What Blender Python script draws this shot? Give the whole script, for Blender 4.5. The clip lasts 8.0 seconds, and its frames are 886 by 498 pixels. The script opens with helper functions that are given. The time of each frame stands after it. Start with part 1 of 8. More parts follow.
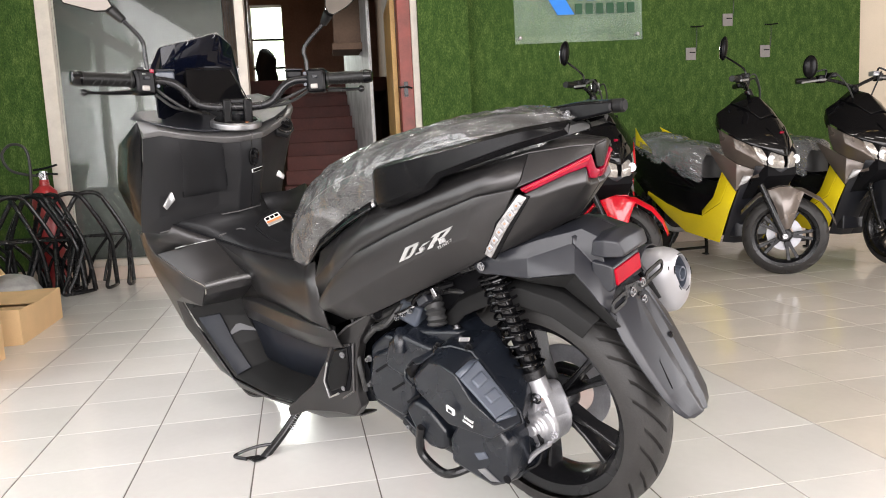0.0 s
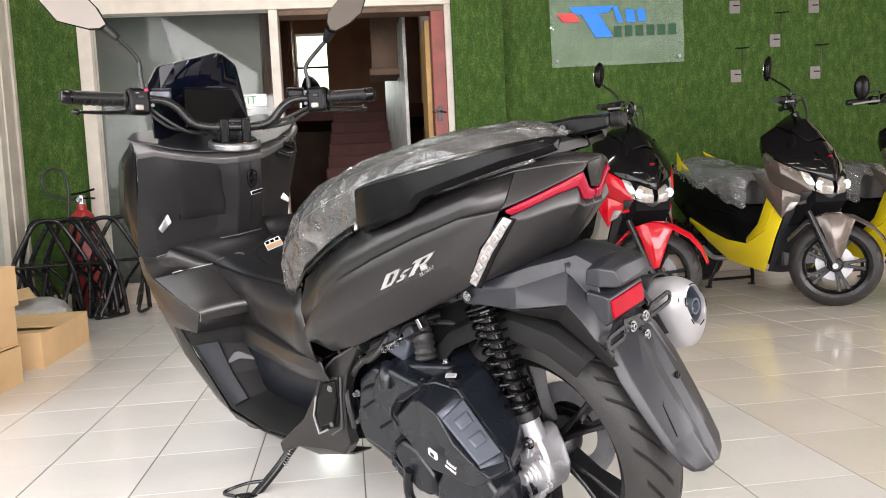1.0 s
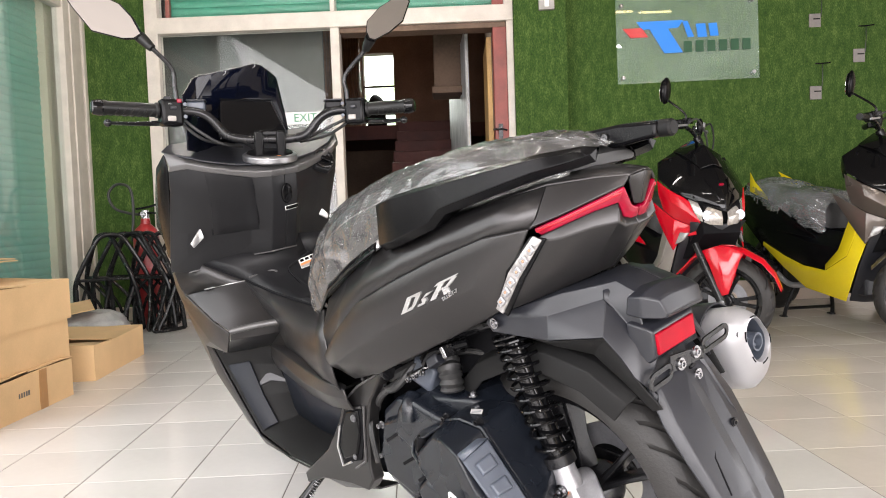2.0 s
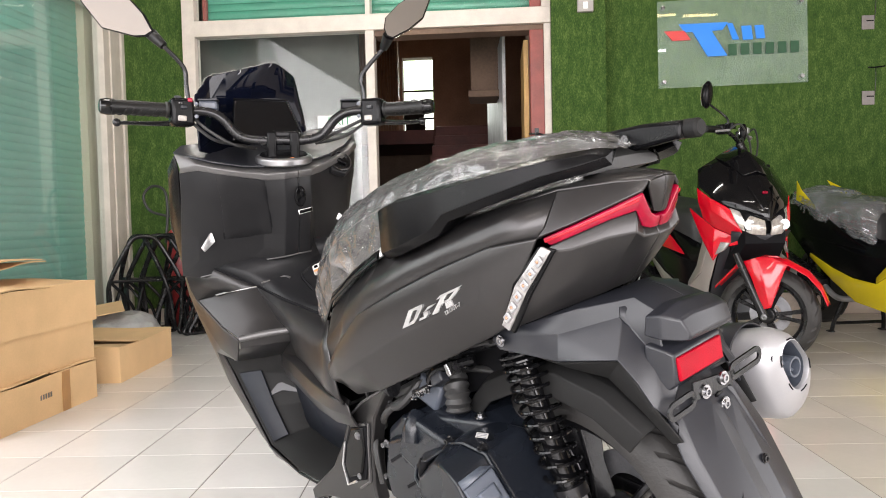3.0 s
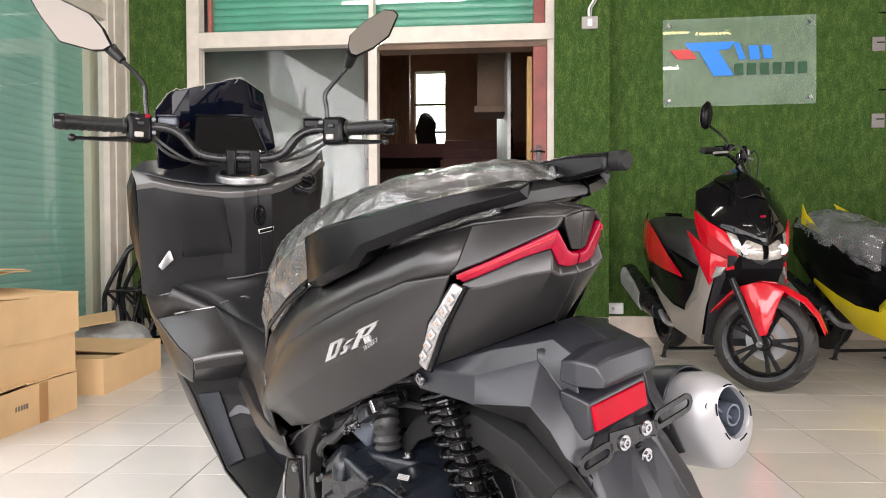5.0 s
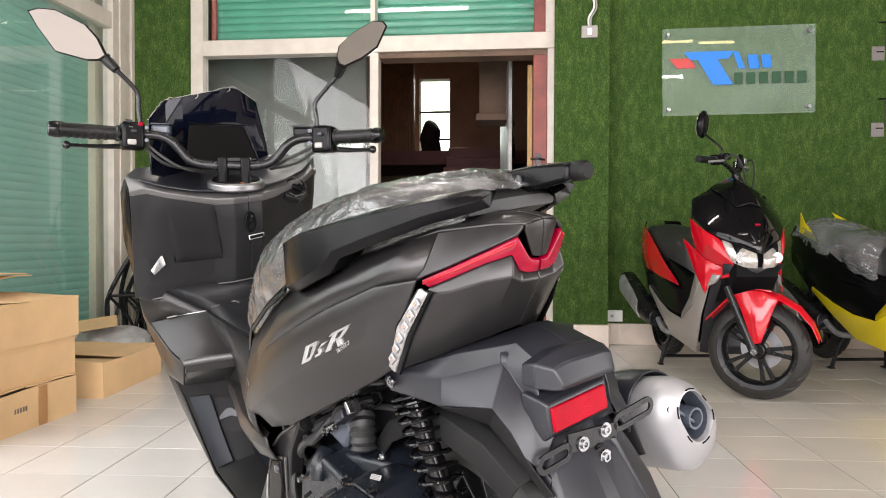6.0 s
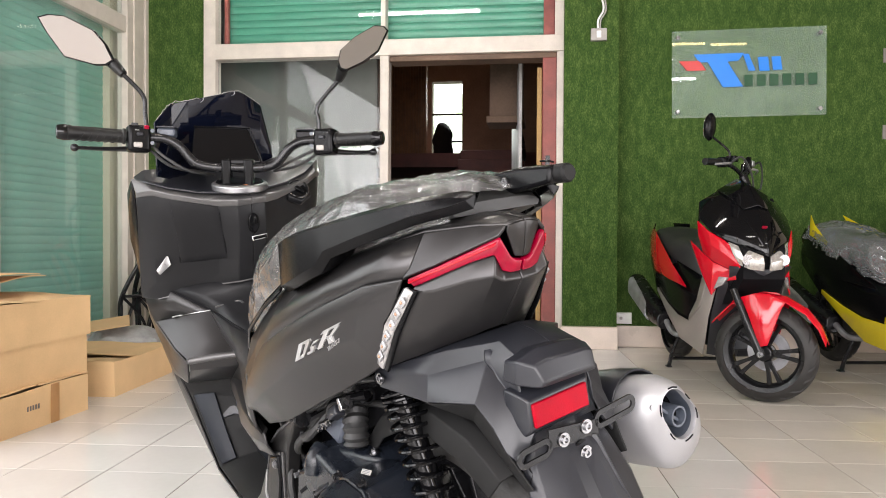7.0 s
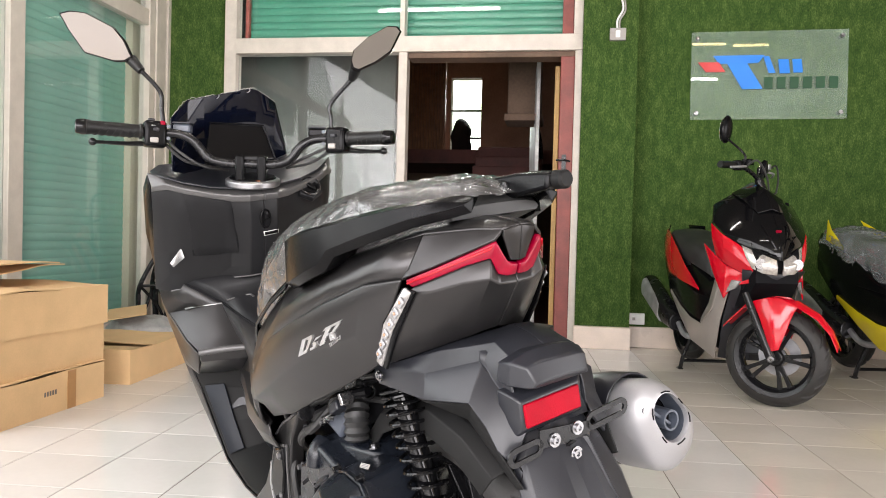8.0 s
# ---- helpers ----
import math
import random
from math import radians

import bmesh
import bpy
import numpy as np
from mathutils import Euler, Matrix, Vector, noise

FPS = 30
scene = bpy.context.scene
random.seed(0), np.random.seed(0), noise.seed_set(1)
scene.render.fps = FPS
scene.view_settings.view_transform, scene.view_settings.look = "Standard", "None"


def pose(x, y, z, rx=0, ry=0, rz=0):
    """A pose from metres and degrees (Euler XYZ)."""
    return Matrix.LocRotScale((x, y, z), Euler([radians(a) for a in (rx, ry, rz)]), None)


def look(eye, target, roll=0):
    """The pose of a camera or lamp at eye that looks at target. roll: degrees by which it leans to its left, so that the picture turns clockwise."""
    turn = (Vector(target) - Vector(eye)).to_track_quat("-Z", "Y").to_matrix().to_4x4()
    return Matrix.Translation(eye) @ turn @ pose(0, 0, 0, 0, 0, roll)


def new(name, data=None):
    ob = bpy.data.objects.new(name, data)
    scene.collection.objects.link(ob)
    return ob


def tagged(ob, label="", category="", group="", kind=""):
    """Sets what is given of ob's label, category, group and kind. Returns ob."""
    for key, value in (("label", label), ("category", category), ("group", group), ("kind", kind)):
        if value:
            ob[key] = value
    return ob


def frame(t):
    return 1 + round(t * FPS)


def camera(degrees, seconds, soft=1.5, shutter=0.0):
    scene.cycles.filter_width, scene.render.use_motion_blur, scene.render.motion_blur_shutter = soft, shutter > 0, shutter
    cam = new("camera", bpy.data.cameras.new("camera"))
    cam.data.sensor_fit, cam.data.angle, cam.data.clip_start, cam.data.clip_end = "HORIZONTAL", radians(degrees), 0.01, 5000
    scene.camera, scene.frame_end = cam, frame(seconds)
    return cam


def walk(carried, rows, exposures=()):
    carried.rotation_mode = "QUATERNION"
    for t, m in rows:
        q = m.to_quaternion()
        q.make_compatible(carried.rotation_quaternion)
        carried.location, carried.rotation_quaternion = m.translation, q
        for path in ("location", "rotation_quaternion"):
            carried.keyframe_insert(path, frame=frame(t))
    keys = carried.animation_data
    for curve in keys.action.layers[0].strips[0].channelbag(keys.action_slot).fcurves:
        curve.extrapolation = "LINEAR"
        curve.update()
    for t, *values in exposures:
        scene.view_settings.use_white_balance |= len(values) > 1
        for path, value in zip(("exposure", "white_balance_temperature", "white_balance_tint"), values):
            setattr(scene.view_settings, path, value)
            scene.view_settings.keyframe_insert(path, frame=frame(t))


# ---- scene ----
# ---------------- camera ----------------
cam = camera(61.2, 8.0, soft=1.0)
PATH = [
    (0, (0.129, 0.158, 0.776), (0.385, 2.127, 0.535), -2.8),
    (0.5, (0.194, 0.208, 0.767), (0.397, 2.187, 0.563), -2.8),
    (1, (0.262, 0.266, 0.757), (0.391, 2.255, 0.593), -2.7),
    (1.5, (0.307, 0.336, 0.75), (0.338, 2.332, 0.623), -2.4),
    (2.8, (0.378, 0.464, 0.746), (0.24, 2.457, 0.657), -1.4),
    (3, (0.389, 0.486, 0.747), (0.233, 2.478, 0.66), -1.3),
    (3.5, (0.415, 0.53, 0.749), (0.236, 2.521, 0.667), -1.1),
    (4, (0.452, 0.549, 0.753), (0.261, 2.538, 0.68), -0.8),
    (4.5, (0.49, 0.56, 0.76), (0.292, 2.549, 0.696), -0.5),
    (5, (0.521, 0.551, 0.772), (0.318, 2.54, 0.718), -0.1),
    (6.5, (0.599, 0.513, 0.772), (0.361, 2.498, 0.741), 0.2),
    (7, (0.617, 0.503, 0.77), (0.356, 2.486, 0.74), 0.3),
    (7.5, (0.63, 0.493, 0.77), (0.343, 2.472, 0.736), 0.8),
    (8, (0.646, 0.482, 0.78), (0.338, 2.458, 0.737), 1.5),
]
walk(cam, [(t, look(eye, target, roll)) for t, eye, target, roll in PATH],
     exposures=[(0.0, 0.34), (1.0, 0.39), (3.5, 0.44), (6.5, 0.37), (8.0, 0.38)])

# ---------------- daylight and lamps ----------------
world = bpy.data.worlds.new("overcast_sky")
scene.world = world
world.use_nodes = True
wn = world.node_tree.nodes
sky = wn.new("ShaderNodeTexSky")
sky.sky_type = "NISHITA"
sky.sun_disc = False
sky.sun_elevation = radians(48)
sky.sun_rotation = radians(200)
sky.dust_density = 4.0
wn["Background"].inputs["Strength"].default_value = 0.14
world.node_tree.links.new(sky.outputs["Color"], wn["Background"].inputs["Color"])

sun_data = bpy.data.lights.new("sun", "SUN")
sun_data.energy, sun_data.angle, sun_data.color = 3.0, radians(15), (1.0, 0.96, 0.9)
sun_ob = new("sun", sun_data)
sun_ob.matrix_world = look((-3, -12, 14), (0, 0, 0))


def area_light(name, m, size_x, size_y, energy, color):
    data = bpy.data.lights.new(name, "AREA")
    data.shape, data.size, data.size_y = "RECTANGLE", size_x, size_y
    data.energy, data.color = energy, color
    ob = new(name, data)
    ob.matrix_world = m
    return ob


# sky light that enters by the open shop front
area_light("daylight_front", look((0.35, -2.95, 1.5), (0.35, 3, 1.3)), 5.4, 2.3, 335, (1.0, 0.950, 0.960))
# added fill from the right, as if by an unseen open bay
area_light("bay_fill_light", look((6.15, -0.1, 1.25), (0, 0.2, 0.9)), 5.0, 2.2, 210, (1.0, 0.955, 0.96))
# added fill from the left, for unseen side bays assumed to be unshuttered
area_light("side_fill_light", look((-2.40, 0.05, 1.85), (2.0, 0.4, 1.4)), 5.2, 2.3, 165, (1.0, 0.955, 0.975))
# the window over the staircase
area_light("daylight_stair", look((-0.85, 11.85, 2.57), (-0.7, 6, 1.4)), 0.42, 1.1, 48, (0.95, 1.0, 0.93))
# ---------------- materials ----------------
def mat(name, color, rough=0.5, metal=0.0, coat=0.0, var=0.12, scale=8.0, bump=0.0, bump_scale=60.0, rough_var=0.08, island=0.0, sheen=0.0, spec=0.5):
    """A surface with colour varying at a large and a small scale, uneven gloss and fine relief."""
    m = bpy.data.materials.new(name)
    m.use_nodes = True
    nt = m.node_tree
    b = nt.nodes["Principled BSDF"]
    tc = nt.nodes.new("ShaderNodeTexCoord")
    n1 = nt.nodes.new("ShaderNodeTexNoise")
    n1.inputs["Scale"].default_value = scale
    n1.inputs["Detail"].default_value = 5
    n2 = nt.nodes.new("ShaderNodeTexNoise")
    n2.inputs["Scale"].default_value = bump_scale
    n2.inputs["Detail"].default_value = 3
    for n in (n1, n2):
        nt.links.new(tc.outputs["Object"], n.inputs["Vector"])
    add = nt.nodes.new("ShaderNodeMath")
    add.operation = "MULTIPLY_ADD"
    nt.links.new(n2.outputs["Fac"], add.inputs[0])
    add.inputs[1].default_value = 0.35
    nt.links.new(n1.outputs["Fac"], add.inputs[2])
    ramp = nt.nodes.new("ShaderNodeValToRGB")
    ramp.color_ramp.elements[0].position, ramp.color_ramp.elements[1].position = 0.4, 0.95
    lo = [max(0.0, c * (1 - var)) for c in color]
    hi = [min(1.0, c * (1 + var)) for c in color]
    ramp.color_ramp.elements[0].color, ramp.color_ramp.elements[1].color = (*lo, 1), (*hi, 1)
    nt.links.new(add.outputs[0], ramp.inputs["Fac"])
    out = ramp.outputs["Color"]
    if island:
        info = nt.nodes.new("ShaderNodeObjectInfo")
        hsv = nt.nodes.new("ShaderNodeHueSaturation")
        mr = nt.nodes.new("ShaderNodeMapRange")
        mr.inputs["To Min"].default_value, mr.inputs["To Max"].default_value = 1 - island, 1 + island
        nt.links.new(info.outputs["Random"], mr.inputs["Value"])
        nt.links.new(mr.outputs["Result"], hsv.inputs["Value"])
        nt.links.new(out, hsv.inputs["Color"])
        out = hsv.outputs["Color"]
    nt.links.new(out, b.inputs["Base Color"])
    rr = nt.nodes.new("ShaderNodeMapRange")
    rr.inputs["To Min"].default_value, rr.inputs["To Max"].default_value = max(0.02, rough - rough_var), min(1, rough + rough_var)
    nt.links.new(n1.outputs["Fac"], rr.inputs["Value"])
    nt.links.new(rr.outputs["Result"], b.inputs["Roughness"])
    b.inputs["Metallic"].default_value = metal
    b.inputs["Coat Weight"].default_value = coat
    b.inputs["Coat Roughness"].default_value = 0.05
    b.inputs["Specular IOR Level"].default_value = spec
    if bump:
        bp = nt.nodes.new("ShaderNodeBump")
        bp.inputs["Strength"].default_value = bump
        bp.inputs["Distance"].default_value = 0.002
        nt.links.new(n2.outputs["Fac"], bp.inputs["Height"])
        nt.links.new(bp.outputs["Normal"], b.inputs["Normal"])
    return m


def glass_mat(name, color, rough=0.0, ior=1.45):
    m = bpy.data.materials.new(name)
    m.use_nodes = True
    b = m.node_tree.nodes["Principled BSDF"]
    b.inputs["Base Color"].default_value = (*color, 1)
    b.inputs["Transmission Weight"].default_value = 1.0
    b.inputs["Roughness"].default_value = rough
    b.inputs["IOR"].default_value = ior
    return m


def milky_sheet_mat(name, tint, milk, share, ior=1.5, rough=0.02):
    """Thin clear sheet with a milky diffuse share and a glossy face."""
    m = bpy.data.materials.new(name)
    m.use_nodes = True
    nt = m.node_tree
    nt.nodes.remove(nt.nodes["Principled BSDF"])
    clear = nt.nodes.new("ShaderNodeBsdfTransparent")
    clear.inputs["Color"].default_value = (*tint, 1)
    haze = nt.nodes.new("ShaderNodeBsdfDiffuse")
    haze.inputs["Color"].default_value = (*milk, 1)
    gloss = nt.nodes.new("ShaderNodeBsdfGlossy")
    gloss.inputs["Roughness"].default_value = rough
    facing, steep, fres = nt.nodes.new("ShaderNodeLayerWeight"), nt.nodes.new("ShaderNodeMath"), nt.nodes.new("ShaderNodeMath")
    facing.inputs["Blend"].default_value = 0.5
    steep.operation, fres.operation = "POWER", "MULTIPLY_ADD"
    steep.inputs[1].default_value = 4.0
    base = ((ior - 1) / (ior + 1)) ** 2
    fres.inputs[1].default_value, fres.inputs[2].default_value = 1 - base, base
    nt.links.new(facing.outputs["Facing"], steep.inputs[0])
    nt.links.new(steep.outputs[0], fres.inputs[0])
    tc = nt.nodes.new("ShaderNodeTexCoord")
    smear = nt.nodes.new("ShaderNodeTexNoise")
    smear.inputs["Scale"].default_value, smear.inputs["Detail"].default_value = 3.0, 5
    amount = nt.nodes.new("ShaderNodeMapRange")
    amount.inputs["From Min"].default_value, amount.inputs["From Max"].default_value = 0.3, 0.7
    amount.inputs["To Min"].default_value, amount.inputs["To Max"].default_value = share * 0.75, share * 1.25
    body, skin = nt.nodes.new("ShaderNodeMixShader"), nt.nodes.new("ShaderNodeMixShader")
    nt.links.new(tc.outputs["Object"], smear.inputs["Vector"])
    nt.links.new(smear.outputs["Fac"], amount.inputs["Value"])
    nt.links.new(amount.outputs["Result"], body.inputs[0])
    nt.links.new(clear.outputs[0], body.inputs[1])
    nt.links.new(haze.outputs[0], body.inputs[2])
    nt.links.new(fres.outputs[0], skin.inputs[0])
    nt.links.new(body.outputs[0], skin.inputs[1])
    nt.links.new(gloss.outputs[0], skin.inputs[2])
    nt.links.new(skin.outputs[0], nt.nodes["Material Output"].inputs["Surface"])
    return m


def glow_mat(name, color, strength):
    m = bpy.data.materials.new(name)
    m.use_nodes = True
    b = m.node_tree.nodes["Principled BSDF"]
    b.inputs["Base Color"].default_value = (*color, 1)
    b.inputs["Emission Color"].default_value = (*color, 1)
    b.inputs["Emission Strength"].default_value = strength
    return m


GRAPHITE = mat("graphite_matte_paint", (0.044, 0.0425, 0.0428), 0.29, 0.72, var=0.10, scale=5, bump=0.04, bump_scale=900, rough_var=0.03)
# lighter grey for edges whose highlight is put into the colour
LIT_EDGE_GREY = mat("lit_edge_grey", (0.10, 0.098, 0.098), 0.30, 0.4, var=0.08, scale=8)
BLACK_PLASTIC = mat("black_grained_plastic", (0.0148, 0.0158, 0.0200), 0.34, var=0.18, scale=9, bump=0.08, bump_scale=700, spec=0.45)
SATIN_BLACK = mat("satin_black_plastic", (0.004, 0.004, 0.0045), 0.22, var=0.15, scale=7, bump=0.03, bump_scale=500, spec=0.13)
GLOSS_BLACK = mat("gloss_black_paint", (0.0035, 0.0035, 0.004), 0.05, var=0.1, rough_var=0.02, spec=0.30)
UNDER_PLASTIC = mat("dull_inner_plastic", (0.0085, 0.0085, 0.0085), 0.6, var=0.2, scale=9, bump=0.1, bump_scale=500, spec=0.2)
RUBBER = mat("tyre_rubber", (0.022, 0.0208, 0.0200), 0.52, var=0.3, scale=14, bump=0.25, bump_scale=240, spec=0.36)
GRIP_RUBBER = mat("grip_rubber", (0.007, 0.007, 0.007), 0.38, var=0.2, scale=30, bump=0.2, bump_scale=500, spec=0.3)
BLACK_METAL = mat("black_painted_metal", (0.008, 0.008, 0.009), 0.26, 0.1, spec=0.4, var=0.2, scale=16, bump=0.06, bump_scale=300)
ENGINE_BLACK = mat("engine_cover_black", (0.0066, 0.0083, 0.0120), 0.27, var=0.2, scale=12, bump=0.15, bump_scale=500, spec=0.42)
ENGINE_GREY = mat("engine_insert_grey", (0.062, 0.072, 0.092), 0.36, var=0.15, scale=14, bump=0.12, bump_scale=600)
ALU = mat("cast_aluminium", (0.42, 0.42, 0.44), 0.42, 0.75, var=0.25, scale=18, bump=0.15, bump_scale=300)
BAR_METAL = mat("brushed_dull_metal", (0.30, 0.30, 0.31), 0.32, 0.85, var=0.15, scale=25, bump=0.05, bump_scale=300)
SILVER_PAINT = mat("silver_paint", (0.37, 0.37, 0.385), 0.40, 0.50, var=0.06, scale=6, bump=0.02, bump_scale=500)
CHROME = mat("bright_zinc", (0.31, 0.31, 0.32), 0.26, 1.0, var=0.12, scale=30)
LED_AMBER = mat("amber_led", (0.40, 0.25, 0.16), 0.25, 0.2)
RED_GUIDE = mat("red_light_guide", (0.42, 0.002, 0.014), 0.2, var=0.1, scale=40)
# near-black: shade of gaps and hollows put into the colour; also dark parts
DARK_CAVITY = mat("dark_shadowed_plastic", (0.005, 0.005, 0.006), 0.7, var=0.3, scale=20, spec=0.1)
RED_LENS = mat("red_lamp_lens", (0.21, 0.0005, 0.016), 0.08, spec=0.3, var=0.25, scale=45, bump=0.06, bump_scale=160)
RED_REFLECTOR = mat("red_reflector", (0.30, 0.0015, 0.012), 0.34, spec=0.12, var=0.2, scale=25, bump=0.25, bump_scale=420)
CLEAR_LENS = mat("clear_lamp_lens", (0.30, 0.29, 0.285), 0.10, 0.3, coat=0.6, var=0.4, scale=70, bump=0.3, bump_scale=180)
LABEL_WHITE = mat("white_label", (0.75, 0.75, 0.73), 0.5, var=0.05, scale=40)
LABEL_ORANGE = mat("orange_label", (0.72, 0.24, 0.07), 0.5, var=0.1, scale=40)
LETTER_SILVER = mat("silver_lettering", (0.50, 0.50, 0.50), 0.30, 0.8, var=0.06, scale=50)
FLOOR_RUBBER = mat("floor_mat_rubber", (0.0085, 0.0102, 0.0150), 0.42, var=0.2, scale=12, bump=0.1, bump_scale=300, spec=0.22)
HEAD_LENS = mat("bright_headlamp_lens", (0.50, 0.48, 0.45), 0.10, 0.6, var=0.35, scale=60, bump=0.35, bump_scale=150)
SHIELD_PLASTIC = mat("dark_grained_shield_plastic", (0.0105, 0.0106, 0.0116), 0.40, var=0.12, scale=7, bump=0.08, bump_scale=800, spec=0.20)
SEAT_VINYL = mat("seat_vinyl", (0.022, 0.022, 0.022), 0.5, var=0.15, scale=12, bump=0.2, bump_scale=420)
MIRROR = mat("mirror_glass", (0.88, 0.89, 0.9), 0.02, 1.0, var=0.01, scale=3, rough_var=0.0)
HOSE_RUBBER = mat("hose_rubber", (0.02, 0.02, 0.02), 0.5, var=0.2, scale=25)
# ---------------- modelling helpers ----------------
def finish(bm, name, material, parent=None, label="", bevel=0.0, segs=2, smooth=35, solid=0.0):
    bmesh.ops.recalc_face_normals(bm, faces=bm.faces)
    me = bpy.data.meshes.new(name)
    bm.to_mesh(me)
    bm.free()
    me.materials.append(material)
    for p in me.polygons:
        p.use_smooth = True
    me.set_sharp_from_angle(angle=radians(smooth))
    ob = new(name, me)
    if parent is not None:
        ob.parent = parent
    if label:
        ob["label"] = label
    if solid:
        md = ob.modifiers.new("thickness", "SOLIDIFY")
        md.thickness, md.offset = solid, 0
    if bevel:
        md = ob.modifiers.new("edge", "BEVEL")
        md.width, md.segments, md.limit_method, md.angle_limit = bevel, segs, "ANGLE", radians(22)
        md.harden_normals = False
    return ob


def part(name, bm, material, parent, label="", **kw):
    return finish(bm, name, material, parent, label, **kw)


def thing(name, m, label, category, group="", kind=""):
    ob = new(name)
    ob.matrix_world = m
    return tagged(ob, label, category, group, kind)


def box(size, at=(0, 0, 0), turn=None, bm=None):
    bm = bm or bmesh.new()
    m = Matrix.Translation(at) @ (turn or Matrix()) @ Matrix.Diagonal((*size, 1))
    bmesh.ops.create_cube(bm, size=1.0, matrix=m)
    return bm


def span(x0, x1, y0, y1, z0, z1, bm=None):
    return box((x1 - x0, y1 - y0, z1 - z0), ((x0 + x1) / 2, (y0 + y1) / 2, (z0 + z1) / 2), bm=bm)


def prism(outline, lo, hi, axis="y", bm=None, taper=1.0):
    """Extrude a 2D outline between lo and hi along an axis."""
    bm = bm or bmesh.new()
    cx = sum(p[0] for p in outline) / len(outline)
    cy = sum(p[1] for p in outline) / len(outline)

    def place(p, w, k):
        a, b = cx + (p[0] - cx) * k, cy + (p[1] - cy) * k
        return {"x": (w, a, b), "y": (a, w, b), "z": (a, b, w)}[axis]
    r0 = [bm.verts.new(place(p, lo, 1)) for p in outline]
    r1 = [bm.verts.new(place(p, hi, taper)) for p in outline]
    n = len(outline)
    bm.faces.new(r0)
    bm.faces.new(r1[::-1])
    for i in range(n):
        bm.faces.new((r0[i], r0[(i + 1) % n], r1[(i + 1) % n], r1[i]))
    return bm


def loft(rings, closed=True, caps=True, bm=None):
    bm = bm or bmesh.new()
    vs = [[bm.verts.new(p) for p in r] for r in rings]
    n = len(vs[0])
    for a, b in zip(vs, vs[1:]):
        for i in range(n if closed else n - 1):
            j = (i + 1) % n
            bm.faces.new((a[i], a[j], b[j], b[i]))
    if closed and caps:
        bm.faces.new(vs[0][::-1])
        bm.faces.new(vs[-1])
    return bm


def sheet(rows, bm=None):
    return loft(rows, closed=False, caps=False, bm=bm)


def facets(points, faces, bm=None):
    """A shell from named corners and the faces between them."""
    bm = bm or bmesh.new()
    vs = {k: bm.verts.new(p) for k, p in points.items()}
    for f in faces:
        bm.faces.new([vs[k] for k in f.split()])
    return bm


def curve_points(pts, steps=6):
    """A smooth line through the points."""
    pts = [Vector(p) for p in pts]
    if len(pts) < 3:
        return pts
    out = []
    for i in range(len(pts) - 1):
        p0, p1, p2, p3 = pts[max(i - 1, 0)], pts[i], pts[i + 1], pts[min(i + 2, len(pts) - 1)]
        for k in range(steps):
            t = k / steps
            out.append(0.5 * ((2 * p1) + (p2 - p0) * t + (2 * p0 - 5 * p1 + 4 * p2 - p3) * t * t + (3 * p1 - p0 - 3 * p2 + p3) * t ** 3))
    out.append(pts[-1])
    return out


def tube(pts, r, sides=10, steps=6, bm=None, smooth=True, flat=1.0):
    """A round bar along a line; r may be one radius or one for each point."""
    line = curve_points(pts, steps) if smooth else [Vector(p) for p in pts]
    rad = [r] * len(line) if not isinstance(r, (list, tuple)) else list(np.interp(np.linspace(0, 1, len(line)), np.linspace(0, 1, len(r)), r))
    rings = []
    up = Vector((0, 0, 1))
    prev = None
    for i, p in enumerate(line):
        d = (line[min(i + 1, len(line) - 1)] - line[max(i - 1, 0)]).normalized()
        if prev is None:
            s = d.cross(up if abs(d.z) < 0.9 else Vector((1, 0, 0))).normalized()
        else:
            s = (prev - d * prev.dot(d)).normalized()
        prev = s
        u = s.cross(d)
        rings.append([p + (s * math.cos(a) + u * math.sin(a) * flat) * rad[i] for a in (2 * math.pi * k / sides for k in range(sides))])
    return loft(rings, bm=bm)


def lathe(profile, axis="y", at=(0, 0, 0), sides=48, bm=None, closed=False):
    """Turn a profile of (radius, along) round an axis."""
    bm = bm or bmesh.new()
    rings = []
    for k in range(sides):
        a = 2 * math.pi * k / sides
        c, s = math.cos(a), math.sin(a)
        ring = []
        for r, w in profile:
            p = {"y": (r * c, w, r * s), "x": (w, r * c, r * s), "z": (r * c, r * s, w)}[axis]
            ring.append(bm.verts.new((p[0] + at[0], p[1] + at[1], p[2] + at[2])))
        rings.append(ring)
    n = len(profile)
    for k in range(sides):
        a, b = rings[k], rings[(k + 1) % sides]
        for i in range(n if closed else n - 1):
            j = (i + 1) % n
            try:
                bm.faces.new((a[i], a[j], b[j], b[i]))
            except ValueError:
                pass
    if not closed:
        for i in (0, n - 1):
            if profile[i][0] > 1e-5:
                bm.faces.new([r[i] for r in rings])
    bmesh.ops.remove_doubles(bm, verts=bm.verts, dist=1e-6)
    return bm


def spring(p0, p1, r, wire, turns, sides=7, per=14, tight=1.0):
    p0, p1 = Vector(p0), Vector(p1)
    d = (p1 - p0).normalized()
    s = d.cross(Vector((0, 1, 0))).normalized()
    u = s.cross(d)
    pts = []
    for i in range(int(turns * per) + 1):
        a = 2 * math.pi * i / per
        pts.append(p0 + (p1 - p0) * (i / (turns * per)) ** tight + (s * math.cos(a) + u * math.sin(a)) * r)
    return tube(pts, wire, sides, smooth=False)


def mirrored(rows, mid=0.0):
    return [[(x, 2 * mid - y, z) for x, y, z in r] for r in rows]


